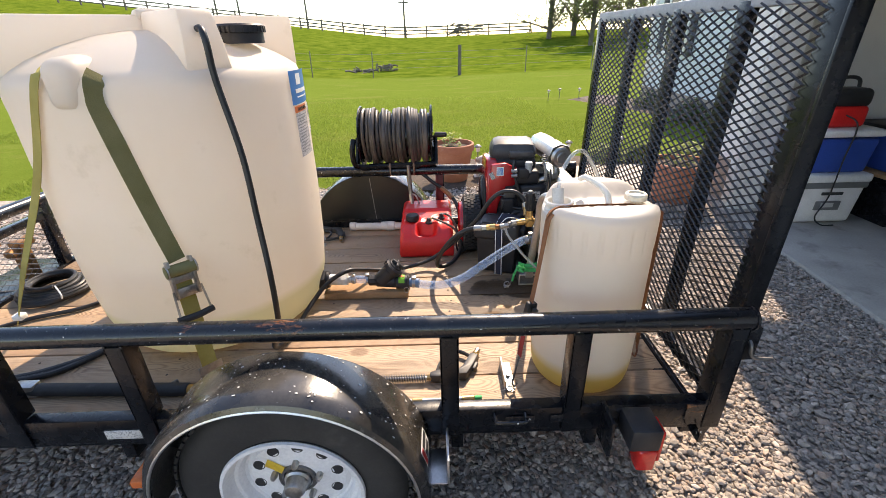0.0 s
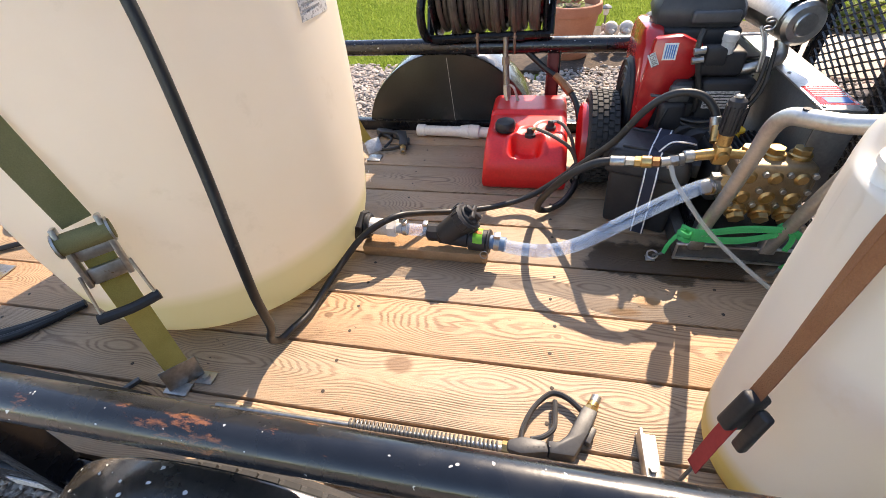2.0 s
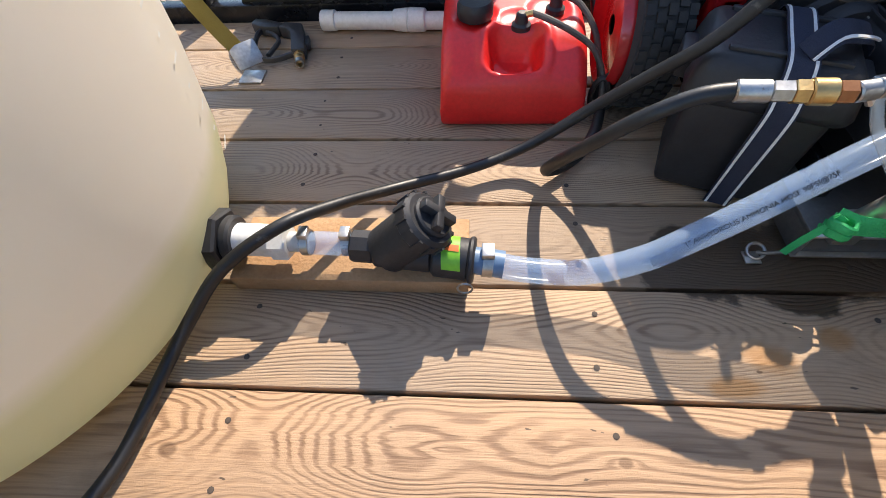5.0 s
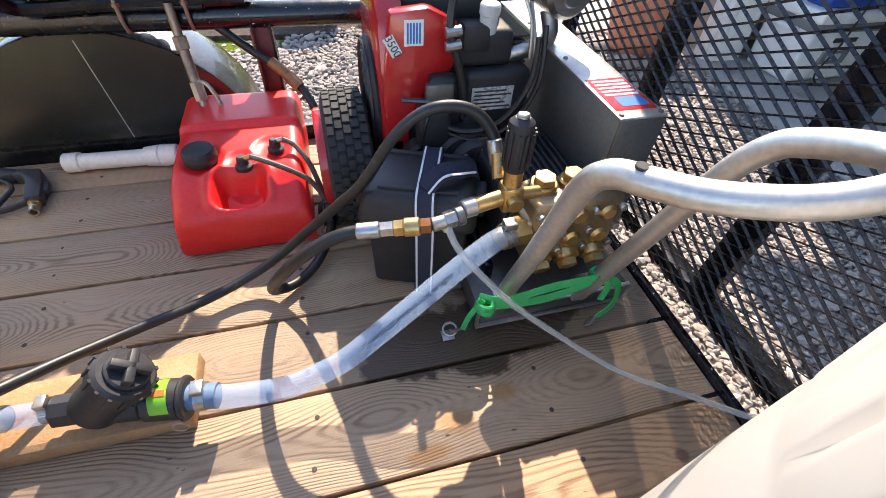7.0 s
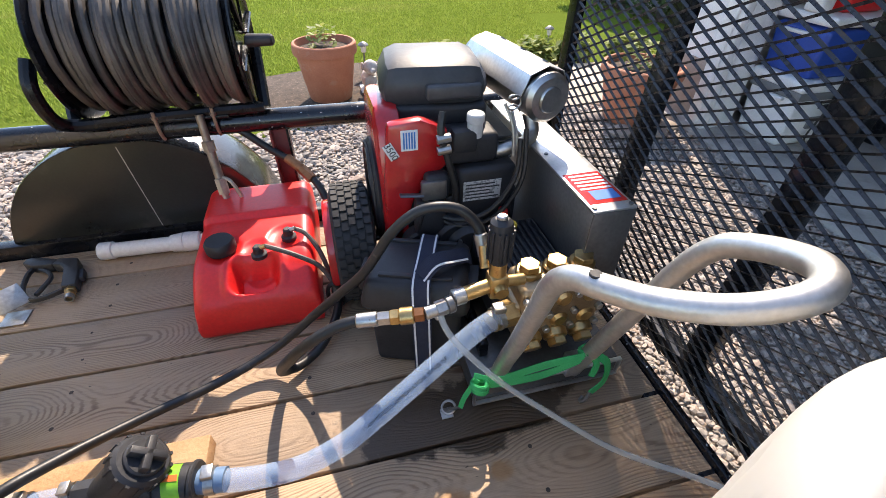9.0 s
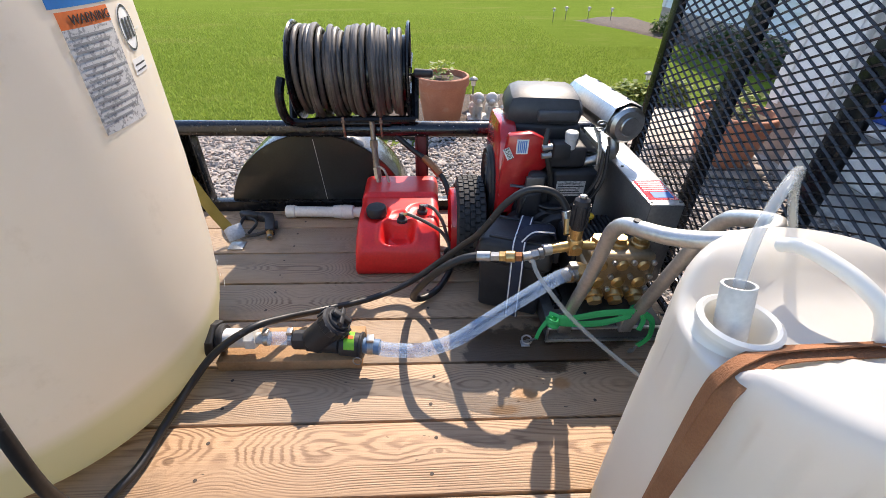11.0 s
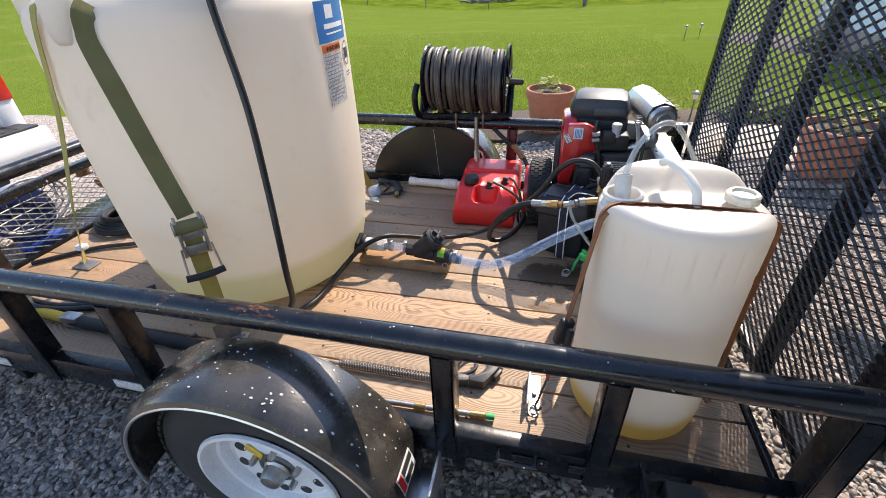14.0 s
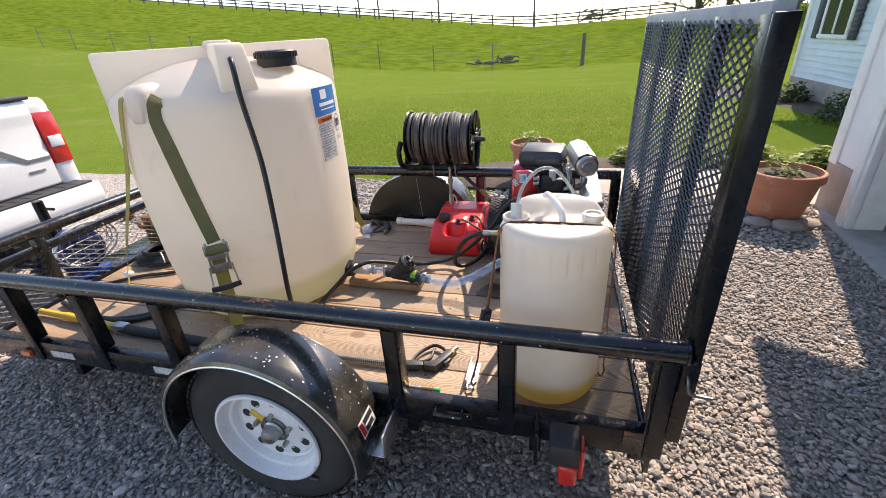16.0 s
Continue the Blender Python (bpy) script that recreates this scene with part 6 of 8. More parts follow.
prof = [(1.0, 1.06), (1.002, 1.03), (0.998, 0.985), (0.988, 0.972), (0.988, 0.960), (0.996, 0.945), (1.0, 0.80), (1.0, 0.62), (0.995, 0.53), (0.98, 0.49), (0.955, 0.468), (0.92, 0.456), (0.85, 0.4525)]
last = base0
for q, z in prof:
    n0 = len(g.v)
    for i in range(nseg):
        flute = 1.0
        if 0.99 < z < 1.065 and i % 8 == 0:
            flute = 0.972
        a = 6.2832 * i / nseg
        g.v.append((DC.x + DR * q * flute * math.cos(a), DC.y + DR * q * flute * math.sin(a), z))
    g.f += [(last + i, n0 + i, n0 + (i + 1) % nseg, last + (i + 1) % nseg) for i in range(nseg)]
    last = n0
g.f.append(tuple(last + i for i in reversed(range(nseg))))
nk = (0.397, 1.045, 1.077)


def over_neck(f):
    c = sum((Vector(g.v[k]) for k in f), Vector()) / len(f)
    return c.z > 1.0 and math.hypot(c.x - nk[0], c.y - nk[1]) < 0.038


g.f = [f for f in g.f if not over_neck(f)]
part("drum_body", g, DRUM, drum, smooth=50)
part("neck", Mesh().lathe([(0.046, 0.004), (0.043, 0.009), (0.041, 0.014), (0.042, 0.020), (0.0455, 0.023), (0.0455, 0.031), (0.041, 0.034), (0.037, 0.031), (0.0355, 0.012), (0.0355, -0.03)], 40, nk, (0, 0, 1), False), WHITEPE, drum, "open threaded neck")
part("bung", Mesh().lathe([(0.034, 0), (0.034, 0.016), (0.030, 0.020), (0.024, 0.020), (0.022, 0.014), (0.005, 0.014)], 28, (0.640, 1.040, 1.108)), plain("cream_plastic", (0.72, 0.66, 0.52), 0.4), drum, "cream screw bung")
part("handle", Mesh().tube([(0.488, 1.135, 1.150), (0.494, 1.112, 1.162), (0.508, 1.085, 1.160), (0.526, 1.056, 1.150), (0.542, 1.030, 1.130), (0.548, 1.016, 1.096)], 0.0112, 14, 5, 0.85), WHITEPE, drum, "moulded white carrying handle")
pp = single("pipe_stub", Mesh().lathe([(0.0185, -0.16), (0.0185, 0.056), (0.0155, 0.056), (0.0155, -0.16)], 20, (0.396, 1.050, 1.09), (-0.03, 0.30, 1), False), plain("pale_grey_pvc", (0.64, 0.62, 0.58), 0.45), "pale grey plastic pipe stub in the drum neck", "pipe")

ds = thing("drum_strap", "faded orange ratchet strap over the drum", "strap", (0.30, 1.0, 0.452))
part("webbing", Mesh().ribbon([(0.296, 0.936, 0.725), (0.314, 0.947, 0.83), (0.344, 0.966, 1.04), (0.352, 0.972, 1.078), (0.376, 0.982, 1.101), (0.42, 0.999, 1.0995), (0.525, 1.006, 1.0975), (0.63, 1.006, 1.0975), (0.698, 1.000, 1.088), (0.712, 0.998, 1.04), (0.715, 1.00, 0.80), (0.722, 1.00, 0.56)], 0.022, 0.002, [(-1, -0.3, 0.1), (-1, -0.3, 0.1), (-1, -0.2, 0.2), (-1, -0.2, 0.4), (-0.4, -0.2, 1), (-0.1, 0, 1), (0, 0, 1), (0.1, 0, 1), (0.8, 0, 0.8), (1, 0, 0.1), (1, 0, 0), (1, 0, 0)], 5), STRAPO, ds)
part("webbing", Mesh().ribbon([(0.299, 0.944, 0.725), (0.318, 0.960, 0.84), (0.342, 0.984, 1.04), (0.352, 0.987, 1.086), (0.378, 0.994, 1.104), (0.42, 1.005, 1.1025), (0.525, 1.010, 1.1005), (0.63, 1.010, 1.1005), (0.696, 1.003, 1.092)], 0.016, 0.002, [(-1, 0.5, 0.1), (-1, 0.6, 0.1), (-1, 0.1, 0.2), (-1, 0.1, 0.5), (-0.4, 0.3, 1), (-0.1, 0.5, 1), (0, 0.7, 0.7), (0.1, 0.4, 1), (0.8, 0, 0.8)], 5), STRAPO, ds, "twisted second layer of webbing")
part("webbing", Mesh().ribbon([(0.296, 0.936, 0.725), (0.286, 0.930, 0.665), (0.276, 0.923, 0.585)], 0.024, 0.002, (-1, -0.3, 0.1), 3), plain("red_webbing", (0.34, 0.035, 0.03), 0.85), ds, "red strap tail")
rb = part("buckle", Mesh().rbox(-0.018, 0.018, -0.012, 0.012, -0.05, 0.03, 0.006, 3, pose(0.304, 0.940, 0.762, 0, 12, 20)).rbox(-0.008, 0.008, -0.03, -0.01, -0.075, 0.02, 0.005, 3, pose(0.308, 0.935, 0.762, 0, 4, 20)), BLACKPL, ds, "dark ratchet buckle")
part("hook", Mesh().tube([(0.276, 0.923, 0.585), (0.266, 0.916, 0.54), (0.258, 0.908, 0.505), (0.252, 0.902, 0.482), (0.260, 0.898, 0.470), (0.270, 0.902, 0.484)], 0.0035, 7, 4), DARKSTEEL, ds)
part("hook", Mesh().tube([(0.722, 1.0, 0.56), (0.726, 0.995, 0.53), (0.716, 0.985, 0.515), (0.706, 0.99, 0.525)], 0.0035, 7, 4), surf("rusty_steel", (0.20, 0.07, 0.03), (0.30, 0.11, 0.05), 30, 0.7, metal=0.3), ds, "rusty strap hook")
part("anchor", Mesh().rbox(0.225, 0.265, 0.895, 1.04, 0.4515, 0.456, 0.0015).rbox(0.225, 0.232, 0.90, 1.035, 0.455, 0.49, 0.002), STEEL, ds, "zinc deck bracket")
part("anchor_ring", Mesh().tube([Vector((0.248 + 0.014 * math.cos(q), 0.90 + 0.02 * math.sin(q), 0.462)) for q in [i * 0.7854 for i in range(9)]], 0.003, 6, 2), STEEL, ds)
part("anchor_bolt", Mesh().hexnut((0.248, 0.965, 0.456), (0.248, 0.965, 0.465), 0.008), STEEL, ds)


# ---- fuel tank ----
ft = thing("fuel_can", "red portable fuel tank with black cap and fuel lines", "fuel tank", (-0.055, 2.2, 0.452))
FX0, FX1, FY0, FY1 = -0.216, 0.088, 1.956, 2.415


def fuel_top(u, v):
    """Height of the can's top over its plan; u, v from 0 to 1 across and front to back."""
    if v < 0.29:
        z = 0.560 + (0.628 - 0.560) * math.sin(v / 0.29 * math.pi / 2)
    elif v < 0.60:
        z = 0.628 + 0.006 * (v - 0.29)
    else:
        z = 0.630 + 0.014 * min(1, (v - 0.60) / 0.03)
    px, py = abs(u - 0.505) / 0.205, abs(v - 0.140) / 0.100
    rr = (px ** 4 + py ** 4) ** 0.25
    sink = min(1.0, max(0.0, (1.0 - rr) / 0.38))
    for cu, cv in ((0.24, 0.33), (0.52, 0.26), (0.75, 0.37)):
        d = math.hypot((u - cu) * 0.33, (v - cv) * 0.42)
        if d < 0.052:
            z -= 0.010 * (1 - (d / 0.052) ** 4)
    rim = math.exp(-((rr - 1.14) / 0.12) ** 2)
    return z + 0.006 * rim - 0.060 * sink * sink * (3 - 2 * sink)


g = Mesh()
N, MM = 56, 84
for j in range(MM + 1):
    for i in range(N + 1):
        u, v = i / N, j / MM
        x, y = FX0 + (FX1 - FX0) * u, FY0 + (FY1 - FY0) * v
        z = fuel_top(u, v)
        e = min(u, 1 - u) * (FX1 - FX0) / 0.03
        e2 = min(v, 1 - v) * (FY1 - FY0) / 0.03
        for q in (e, e2):
            if q < 1:
                z -= 0.030 * (1 - math.sqrt(max(0, 1 - (1 - q) ** 2)))
        g.v.append((x, y, z))
g.f = [(j * (N + 1) + i, j * (N + 1) + i + 1, (j + 1) * (N + 1) + i + 1, (j + 1) * (N + 1) + i) for j in range(MM) for i in range(N)]
loop = [i for i in range(N + 1)] + [j * (N + 1) + N for j in range(1, MM + 1)] + [MM * (N + 1) + i for i in range(N - 1, -1, -1)] + [j * (N + 1) for j in range(MM - 1, 0, -1)]
cx, cy = (FX0 + FX1) / 2, (FY0 + FY1) / 2
prev = loop
for z, k in ((0.50, 1.012), (0.475, 1.008), (0.460, 0.985), (0.453, 0.95)):
    n0 = len(g.v)
    g.v += [(cx + (g.v[i][0] - cx) * k, cy + (g.v[i][1] - cy) * k, z) for i in loop]
    m = len(loop)
    g.f += [(prev[i], n0 + i, n0 + (i + 1) % m, prev[(i + 1) % m]) for i in range(m)]
    prev = [n0 + i for i in range(m)]
g.f.append(tuple(prev))
part("can_body", g, RED, ft, smooth=50)
fcap = part("filler_cap", Mesh().lathe([(0.036, 0), (0.038, 0.006), (0.038, 0.026), (0.033, 0.034), (0.012, 0.036)], 28, (-0.145, 2.105, 0.625)), BLACKPL, ft, "black filler cap")
for x, y, zz in ((-0.050, 2.068, 0.617), (0.024, 2.122, 0.622)):
    f = part("fuel_fitting", Mesh().lathe([(0.020, 0), (0.020, 0.010), (0.014, 0.014), (0.012, 0.030), (0.008, 0.034)], 18, (x, y, zz)), BLACKPL, ft)
    part("barb", Mesh().cyl((x, y, zz + 0.026), (x + 0.022, y - 0.006, zz + 0.034), 0.0065, seg=10), BRASS if x < 0 else STEEL, f)
part("fuel_line", Mesh().tube([(-0.030, 2.064, 0.650), (0.0, 2.05, 0.645), (0.05, 2.03, 0.628), (0.095, 2.015, 0.60), (0.122, 2.0, 0.55), (0.128, 1.98, 0.49), (0.13, 2.0, 0.465)], 0.0065, 9, 6), HOSE2, ft, "grey fuel line")
part("fuel_line", Mesh().tube([(0.046, 2.116, 0.655), (0.072, 2.10, 0.645), (0.100, 2.06, 0.615), (0.118, 2.03, 0.56), (0.135, 2.02, 0.50), (0.16, 2.03, 0.465)], 0.0065, 9, 6), HOSE2, ft, "grey fuel line")

part("fuel_line", Mesh().tube([(0.118 + 0.020 * math.cos(i * 0.5) + 0.0012 * i, 1.985 + 0.0009 * i, 0.508 + 0.044 * math.sin(i * 0.5)) for i in range(30)], 0.0058, 8, 2), HOSE, ft, "spare loops of black fuel line")

# ---- hose reel on the far rail ----
hr = thing("hose_reel", "hand-crank hose reel wound with dusty black hose", "hose reel", (-0.26, 2.47, 0.855))
RC = Vector((0, 2.545, 1.030))
for x, s in ((-0.458, -1), (-0.028, 1)):
    prof = [(0.03, -0.004), (0.10, -0.004), (0.166, 0.002), (0.182, 0.010), (0.186, 0.006), (0.182, 0.0), (0.166, -0.006), (0.10, -0.010), (0.03, -0.010)]
    fl = part("flange", Mesh().lathe([(r, d) for r, d in prof], 48, (x, RC.y, RC.z), (s, 0, 0), False), BLACK2, hr, "pressed black steel flange")
    for k in range(6):
        a = radians(60 * k + 12)
        part("spoke", Mesh().tube([(x + s * 0.006, RC.y + 0.04 * math.cos(a), RC.z + 0.04 * math.sin(a)), (x + s * 0.008, RC.y + 0.18 * math.cos(a), RC.z + 0.18 * math.sin(a))], 0.008, 6, 1, 0.5), BLACK2, fl)
part("drum_core", Mesh().cyl((-0.465, RC.y, RC.z), (-0.03, RC.y, RC.z), 0.135, seg=28), BLACK2, hr)
rng_h = random.Random(9)
pts = []
turns = 19
for i in range(turns * 28):
    a = 2 * math.pi * i / 28
    w = 0.003 * math.sin(i * 0.37) + 0.006 * math.sin(i * 0.051)
    r = 0.150 + 0.010 * math.sin(i / 28 * 2.1) + 0.007 * math.sin(a + i * 0.02) + 0.005 * rng_h.uniform(-1, 1) * 0.3
    pts.append((-0.450 + 0.400 * i / (turns * 28) + w, RC.y + r * math.cos(a), RC.z + r * math.sin(a)))
part("wound_hose", Mesh().tube(pts, 0.0112, 9, 1), HOSE2, hr, "loose coils of dusty black hose")
pts2 = []
for i in range(9 * 28):
    a = 2 * math.pi * i / 28
    r = 0.164 + 0.008 * math.sin(i / 28 * 1.3)
    pts2.append((-0.420 + 0.36 * i / (9 * 28) + 0.014 * math.sin(a * 0.5), RC.y + r * math.cos(a), RC.z + r * math.sin(a) - 0.006))
part("wound_hose", Mesh().tube(pts2, 0.0112, 9, 1), HOSE2, hr)
part("base_plate", Mesh().rbox(-0.42, -0.10, 2.425, 2.52, 0.852, 0.862, 0.003).rbox(-0.40, -0.36, 2.44, 2.50, 0.858, 0.89, 0.004).rbox(-0.16, -0.12, 2.44, 2.50, 0.858, 0.90, 0.004), BLACK2, hr)
for x in (-0.495, -0.002):
    part("support_arm", Mesh().tube([(x, 2.46, 0.865), (x, 2.50, 0.93), (x, 2.545, 1.02)], 0.016, 8, 4), BLACK2, hr)
part("frame_tube", Mesh().tube([(-0.495, 2.40, 1.04), (-0.505, 2.37, 0.98), (-0.500, 2.38, 0.90), (-0.47, 2.42, 0.866), (-0.30, 2.44, 0.866), (-0.002, 2.45, 0.868)], 0.017, 10, 6), BLACK2, hr, "bent black frame tube")
for x in (-0.29, -0.14):
    part("u_bolt", Mesh().tube([(x, 2.425, 0.885), (x, 2.424, 0.835), (x, 2.430, 0.815), (x, 2.44, 0.800)], 0.005, 7, 4).hexnut((x, 2.425, 0.863), (x, 2.425, 0.872), 0.009), surf("rusty_bolt", (0.25, 0.17, 0.13), (0.34, 0.26, 0.2), 30, 0.6, metal=0.6) if x < -0.2 else bpy.data.materials["rusty_bolt"], hr)
ck = part("crank", Mesh().tube([(-0.02, 2.545, 1.02), (0.0, 2.50, 1.03), (0.004, 2.42, 1.055)], 0.010, 8, 4, 0.6), BLACK2, hr)
part("crank_knob", Mesh().cyl((0.0, 2.405, 1.058), (0.068, 2.385, 1.062), 0.0165, 0.014, 14, 0.004), BLACKPL, ck)
sw = part("swivel", Mesh().cyl((-0.175, 2.42, 0.87), (-0.172, 2.40, 0.79), 0.011, seg=12).hexnut((-0.172, 2.40, 0.80), (-0.170, 2.392, 0.77), 0.017).cyl((-0.170, 2.392, 0.77), (-0.162, 2.36, 0.68), 0.013, seg=12), surf("weathered_fittings", (0.22, 0.18, 0.14), (0.36, 0.31, 0.25), 40, 0.45, 0.6, 0.8, bump=0.2, spots=(0.30, 0.17, 0.06), spot_at=(0.58, 0.7), spot_scale=45), hr, "tarnished swivel and shut-off fittings")
part("valve_lever", Mesh().tube([(-0.16, 2.365, 0.70), (-0.135, 2.35, 0.695), (-0.118, 2.34, 0.66), (-0.112, 2.335, 0.635)], 0.0055, 7, 4), STEEL, sw)
part("gauge_fitting", Mesh().hexnut((-0.162, 2.36, 0.70), (-0.158, 2.345, 0.655), 0.016).cyl((-0.158, 2.345, 0.66), (-0.156, 2.338, 0.63), 0.010, seg=10), STEEL, sw)

# pvc pipe by the far beam
single("pvc_pipe", Mesh().cyl((-0.575, 2.385, 0.4785), (-0.20, 2.372, 0.4785), 0.0235, seg=20).cyl((-0.577, 2.385, 0.479), (-0.535, 2.384, 0.479), 0.0275, seg=20, chamfer=0.003).cyl((-0.37, 2.378, 0.480), (-0.33, 2.377, 0.480), 0.0275, 0.031, 20, 0.002).cyl((-0.33, 2.377, 0.480), (-0.28, 2.375, 0.480), 0.032, 0.030, 20, 0.004), PVC, "white pvc pipe with a coupling beside the deck edge", "pipe", at=(-0.4, 2.38, 0.452))


def spray_gun(m, label, k=1.0, side=1):
    """A trigger spray gun lying on its side: x along its barrel, the grip square to it, the guard on the side given."""
    t = thing("spray_gun", label, "spray gun", m.translation, "spray guns")
    t.matrix_world = m
    FRAME_OF[t] = m.copy()
    dark = bpy.data.materials.get("dark_grey_plastic") or surf("dark_grey_plastic", (0.030, 0.030, 0.032), (0.050, 0.050, 0.052), 20, 0.42, 0.55, bump=0.1)
    q = lambda pts: [(x * k, y * k * side) for x, y in pts]
    q3 = lambda pts: [(x * k, y * k * side, 0.018) for x, y in pts]
    part("gun_body", Mesh().prism(q([(0.0, 0.0), (0.06, -0.005), (0.118, -0.004), (0.116, 0.028), (0.035, 0.030), (0.012, 0.040), (0.002, 0.060), (-0.02, 0.045)]), "z", 0.001, 0.036, 0.005), dark, t, local=True)
    part("grip", Mesh().prism(q([(-0.019, 0.046), (0.001, 0.061), (-0.016, 0.106), (-0.040, 0.130), (-0.060, 0.121), (-0.052, 0.092)]), "z", 0.003, 0.034, 0.006), dark, t, local=True)
    part("guard_loop", Mesh().tube(q3([(0.108, 0.022), (0.121, 0.060), (0.119, 0.092), (0.100, 0.108), (0.055, 0.119), (0.005, 0.117), (-0.020, 0.108)]), 0.0058, 8, 6, 1.5), dark, t, local=True)
    part("trigger", Mesh().tube(q3([(0.101, 0.086), (0.070, 0.072), (0.040, 0.062), (0.012, 0.072), (-0.008, 0.092)]), 0.0058, 8, 5, 1.2), dark, t, local=True)
    part("rear_cap", Mesh().rbox(0.045 * k, 0.085 * k, min(0, -0.016 * side), max(0, -0.016 * side), 0.006, 0.026, 0.004), dark, t, local=True)
    for i in range(5):
        part("vent_hole", Mesh().cyl(((-0.008 - 0.006 * i) * k, (0.050 + 0.009 * i) * k * side, 0.0338), ((-0.008 - 0.006 * i) * k, (0.050 + 0.009 * i) * k * side, 0.0345 + 0.002 * (i == 0)), 0.0022, seg=8), INK, t, local=True)
    y = 0.012 * k * side
    he = part("hose_end", Mesh().hexnut((0.114 * k, y, 0.018), (0.128 * k, y, 0.018), 0.0145), BRASS, t, "brass hose end", local=True)
    part("coupler_ring", Mesh().cyl((0.128 * k, y, 0.018), (0.142 * k, y, 0.018), 0.0125, seg=16, chamfer=0.002), BRASS, he, local=True)
    part("coupler_tip", Mesh().lathe([(0.0115, 0), (0.0115, 0.016), (0.008, 0.016), (0.008, 0.002)], 16, (0.142 * k, y, 0.018), (1, 0, 0), False), STEEL, he, local=True)
    return t


spray_gun(pose(0.095, 0.954, 0.4505, 0, 0, 66), "dark grey trigger spray gun with brass fitting on the deck")
spray_gun(pose(-0.628, 2.362, 0.4505, 0, 0, -76), "black trigger spray gun lying beside the tank", 1.12, -1)

# lances and fittings on the near side of the deck
sl = thing("lance_spring", "coil spring hose guard and brass fittings", "hose guard", (-0.15, 0.962, 0.452))
pts = [(-0.390 + 0.335 * i / 420, 0.956 + 0.0125 * math.cos(i * 0.55), 0.4665 + 0.0125 * math.sin(i * 0.55)) for i in range(421)]
part("spring", Mesh().tube(pts, 0.0026, 6, 1), DARKSTEEL, sl)
part("inner_tube", Mesh().cyl((-0.73, 0.954, 0.4635), (-0.04, 0.957, 0.4655), 0.0068, seg=12), STEEL, sl, "thin steel tube inside the spring")
part("end_fitting", Mesh().hexnut((-0.05, 0.96, 0.4665), (-0.02, 0.959, 0.4665), 0.013).cyl((-0.02, 0.959, 0.4665), (0.005, 0.958, 0.4665), 0.009, seg=12), BRASS, sl)
nz = thing("quick_lance", "short steel lance with green nozzle tip", "lance", (0.0, 0.85, 0.452))
part("tube", Mesh().cyl((-0.40, 0.838, 0.4635), (0.10, 0.853, 0.4635), 0.0085, seg=12), STEEL, nz)
part("collar", Mesh().cyl((-0.10, 0.847, 0.4635), (-0.065, 0.848, 0.4635), 0.0118, seg=14, chamfer=0.002), BRASS, nz)
part("collar", Mesh().cyl((0.07, 0.852, 0.4635), (0.115, 0.8535, 0.4635), 0.0115, seg=14, chamfer=0.002), BRASS, nz)
part("nozzle", Mesh().cyl((0.115, 0.8535, 0.4635), (0.14, 0.854, 0.4635), 0.009, seg=12), GREEN, nz, "green spray nozzle")
ln = thing("surface_lance", "long black lance with yellow grips along the frame", "lance", (-1.6, 0.95, 0.452))
part("tube", Mesh().cyl((-1.50, 0.948, 0.476), (-0.90, 0.925, 0.476), 0.0235, seg=16, chamfer=0.003), RUBBER, ln)
part("end_piece", Mesh().cyl((-0.90, 0.925, 0.476), (-0.83, 0.922, 0.476), 0.018, 0.012, 14), surf("amber_plastic", (0.42, 0.20, 0.03), (0.5, 0.26, 0.05), 20, 0.4), ln)
part("grip", Mesh().cyl((-1.90, 0.985, 0.478), (-1.50, 0.948, 0.476), 0.020, seg=14, chamfer=0.003), YELLOWPL, ln, "yellow plastic grip")
part("head", Mesh().cyl((-2.10, 1.0, 0.475), (-1.88, 0.983, 0.477), 0.0155, seg=14, chamfer=0.002), YELLOWPL, ln)
part("joint", Mesh().rbox(-1.53, -1.45, 0.925, 0.97, 0.453, 0.505, 0.008), STEEL, ln)
single("steel_rod", Mesh().tube([(-1.02, 0.925, 0.459), (-0.98, 0.99, 0.459)], 0.008, 8, 1), DARKSTEEL, "short steel rod end on the deck", "rod")

# hoses lying on the front of the deck
def floor_hose(pts, r, label):
    single("hose", Mesh().tube([(x, y, z + r + 0.4515) for x, y, z in pts], r, 9, 7), HOSE, label, "hose", "hoses on the deck", at=(pts[0][0], pts[0][1], 0.452))


floor_hose([(-2.10, 1.25, 0), (-1.9, 1.42, 0), (-1.72, 1.50, 0), (-1.60, 1.62, 0), (-1.55, 1.75, 0)], 0.010, "thin black hose lying across the front deck")
floor_hose([(-1.35, 1.20, 0), (-1.45, 1.10, 0), (-1.62, 1.02, 0), (-1.85, 1.03, 0), (-2.08, 1.10, 0)], 0.0135, "black rubber hose curled beside the tank")
floor_hose([(-1.38, 1.16, 0), (-1.50, 1.04, 0), (-1.70, 0.97, 0.028), (-1.90, 1.08, 0)], 0.012, "black rubber hose curled beside the tank")
coil = thing("hose_coil", "flat coil of black hose on the deck", "hose coil", (-1.96, 1.68, 0.452))
pts = [(-1.96 + (0.125 + 0.035 * math.sin(i * 0.03)) * math.cos(i * 0.26), 1.68 + (0.125 + 0.03 * math.cos(i * 0.021)) * math.sin(i * 0.26), 0.464 + 0.066 * i / 190) for i in range(191)]
part("hose", Mesh().tube(pts, 0.0115, 9, 1), HOSE, coil)
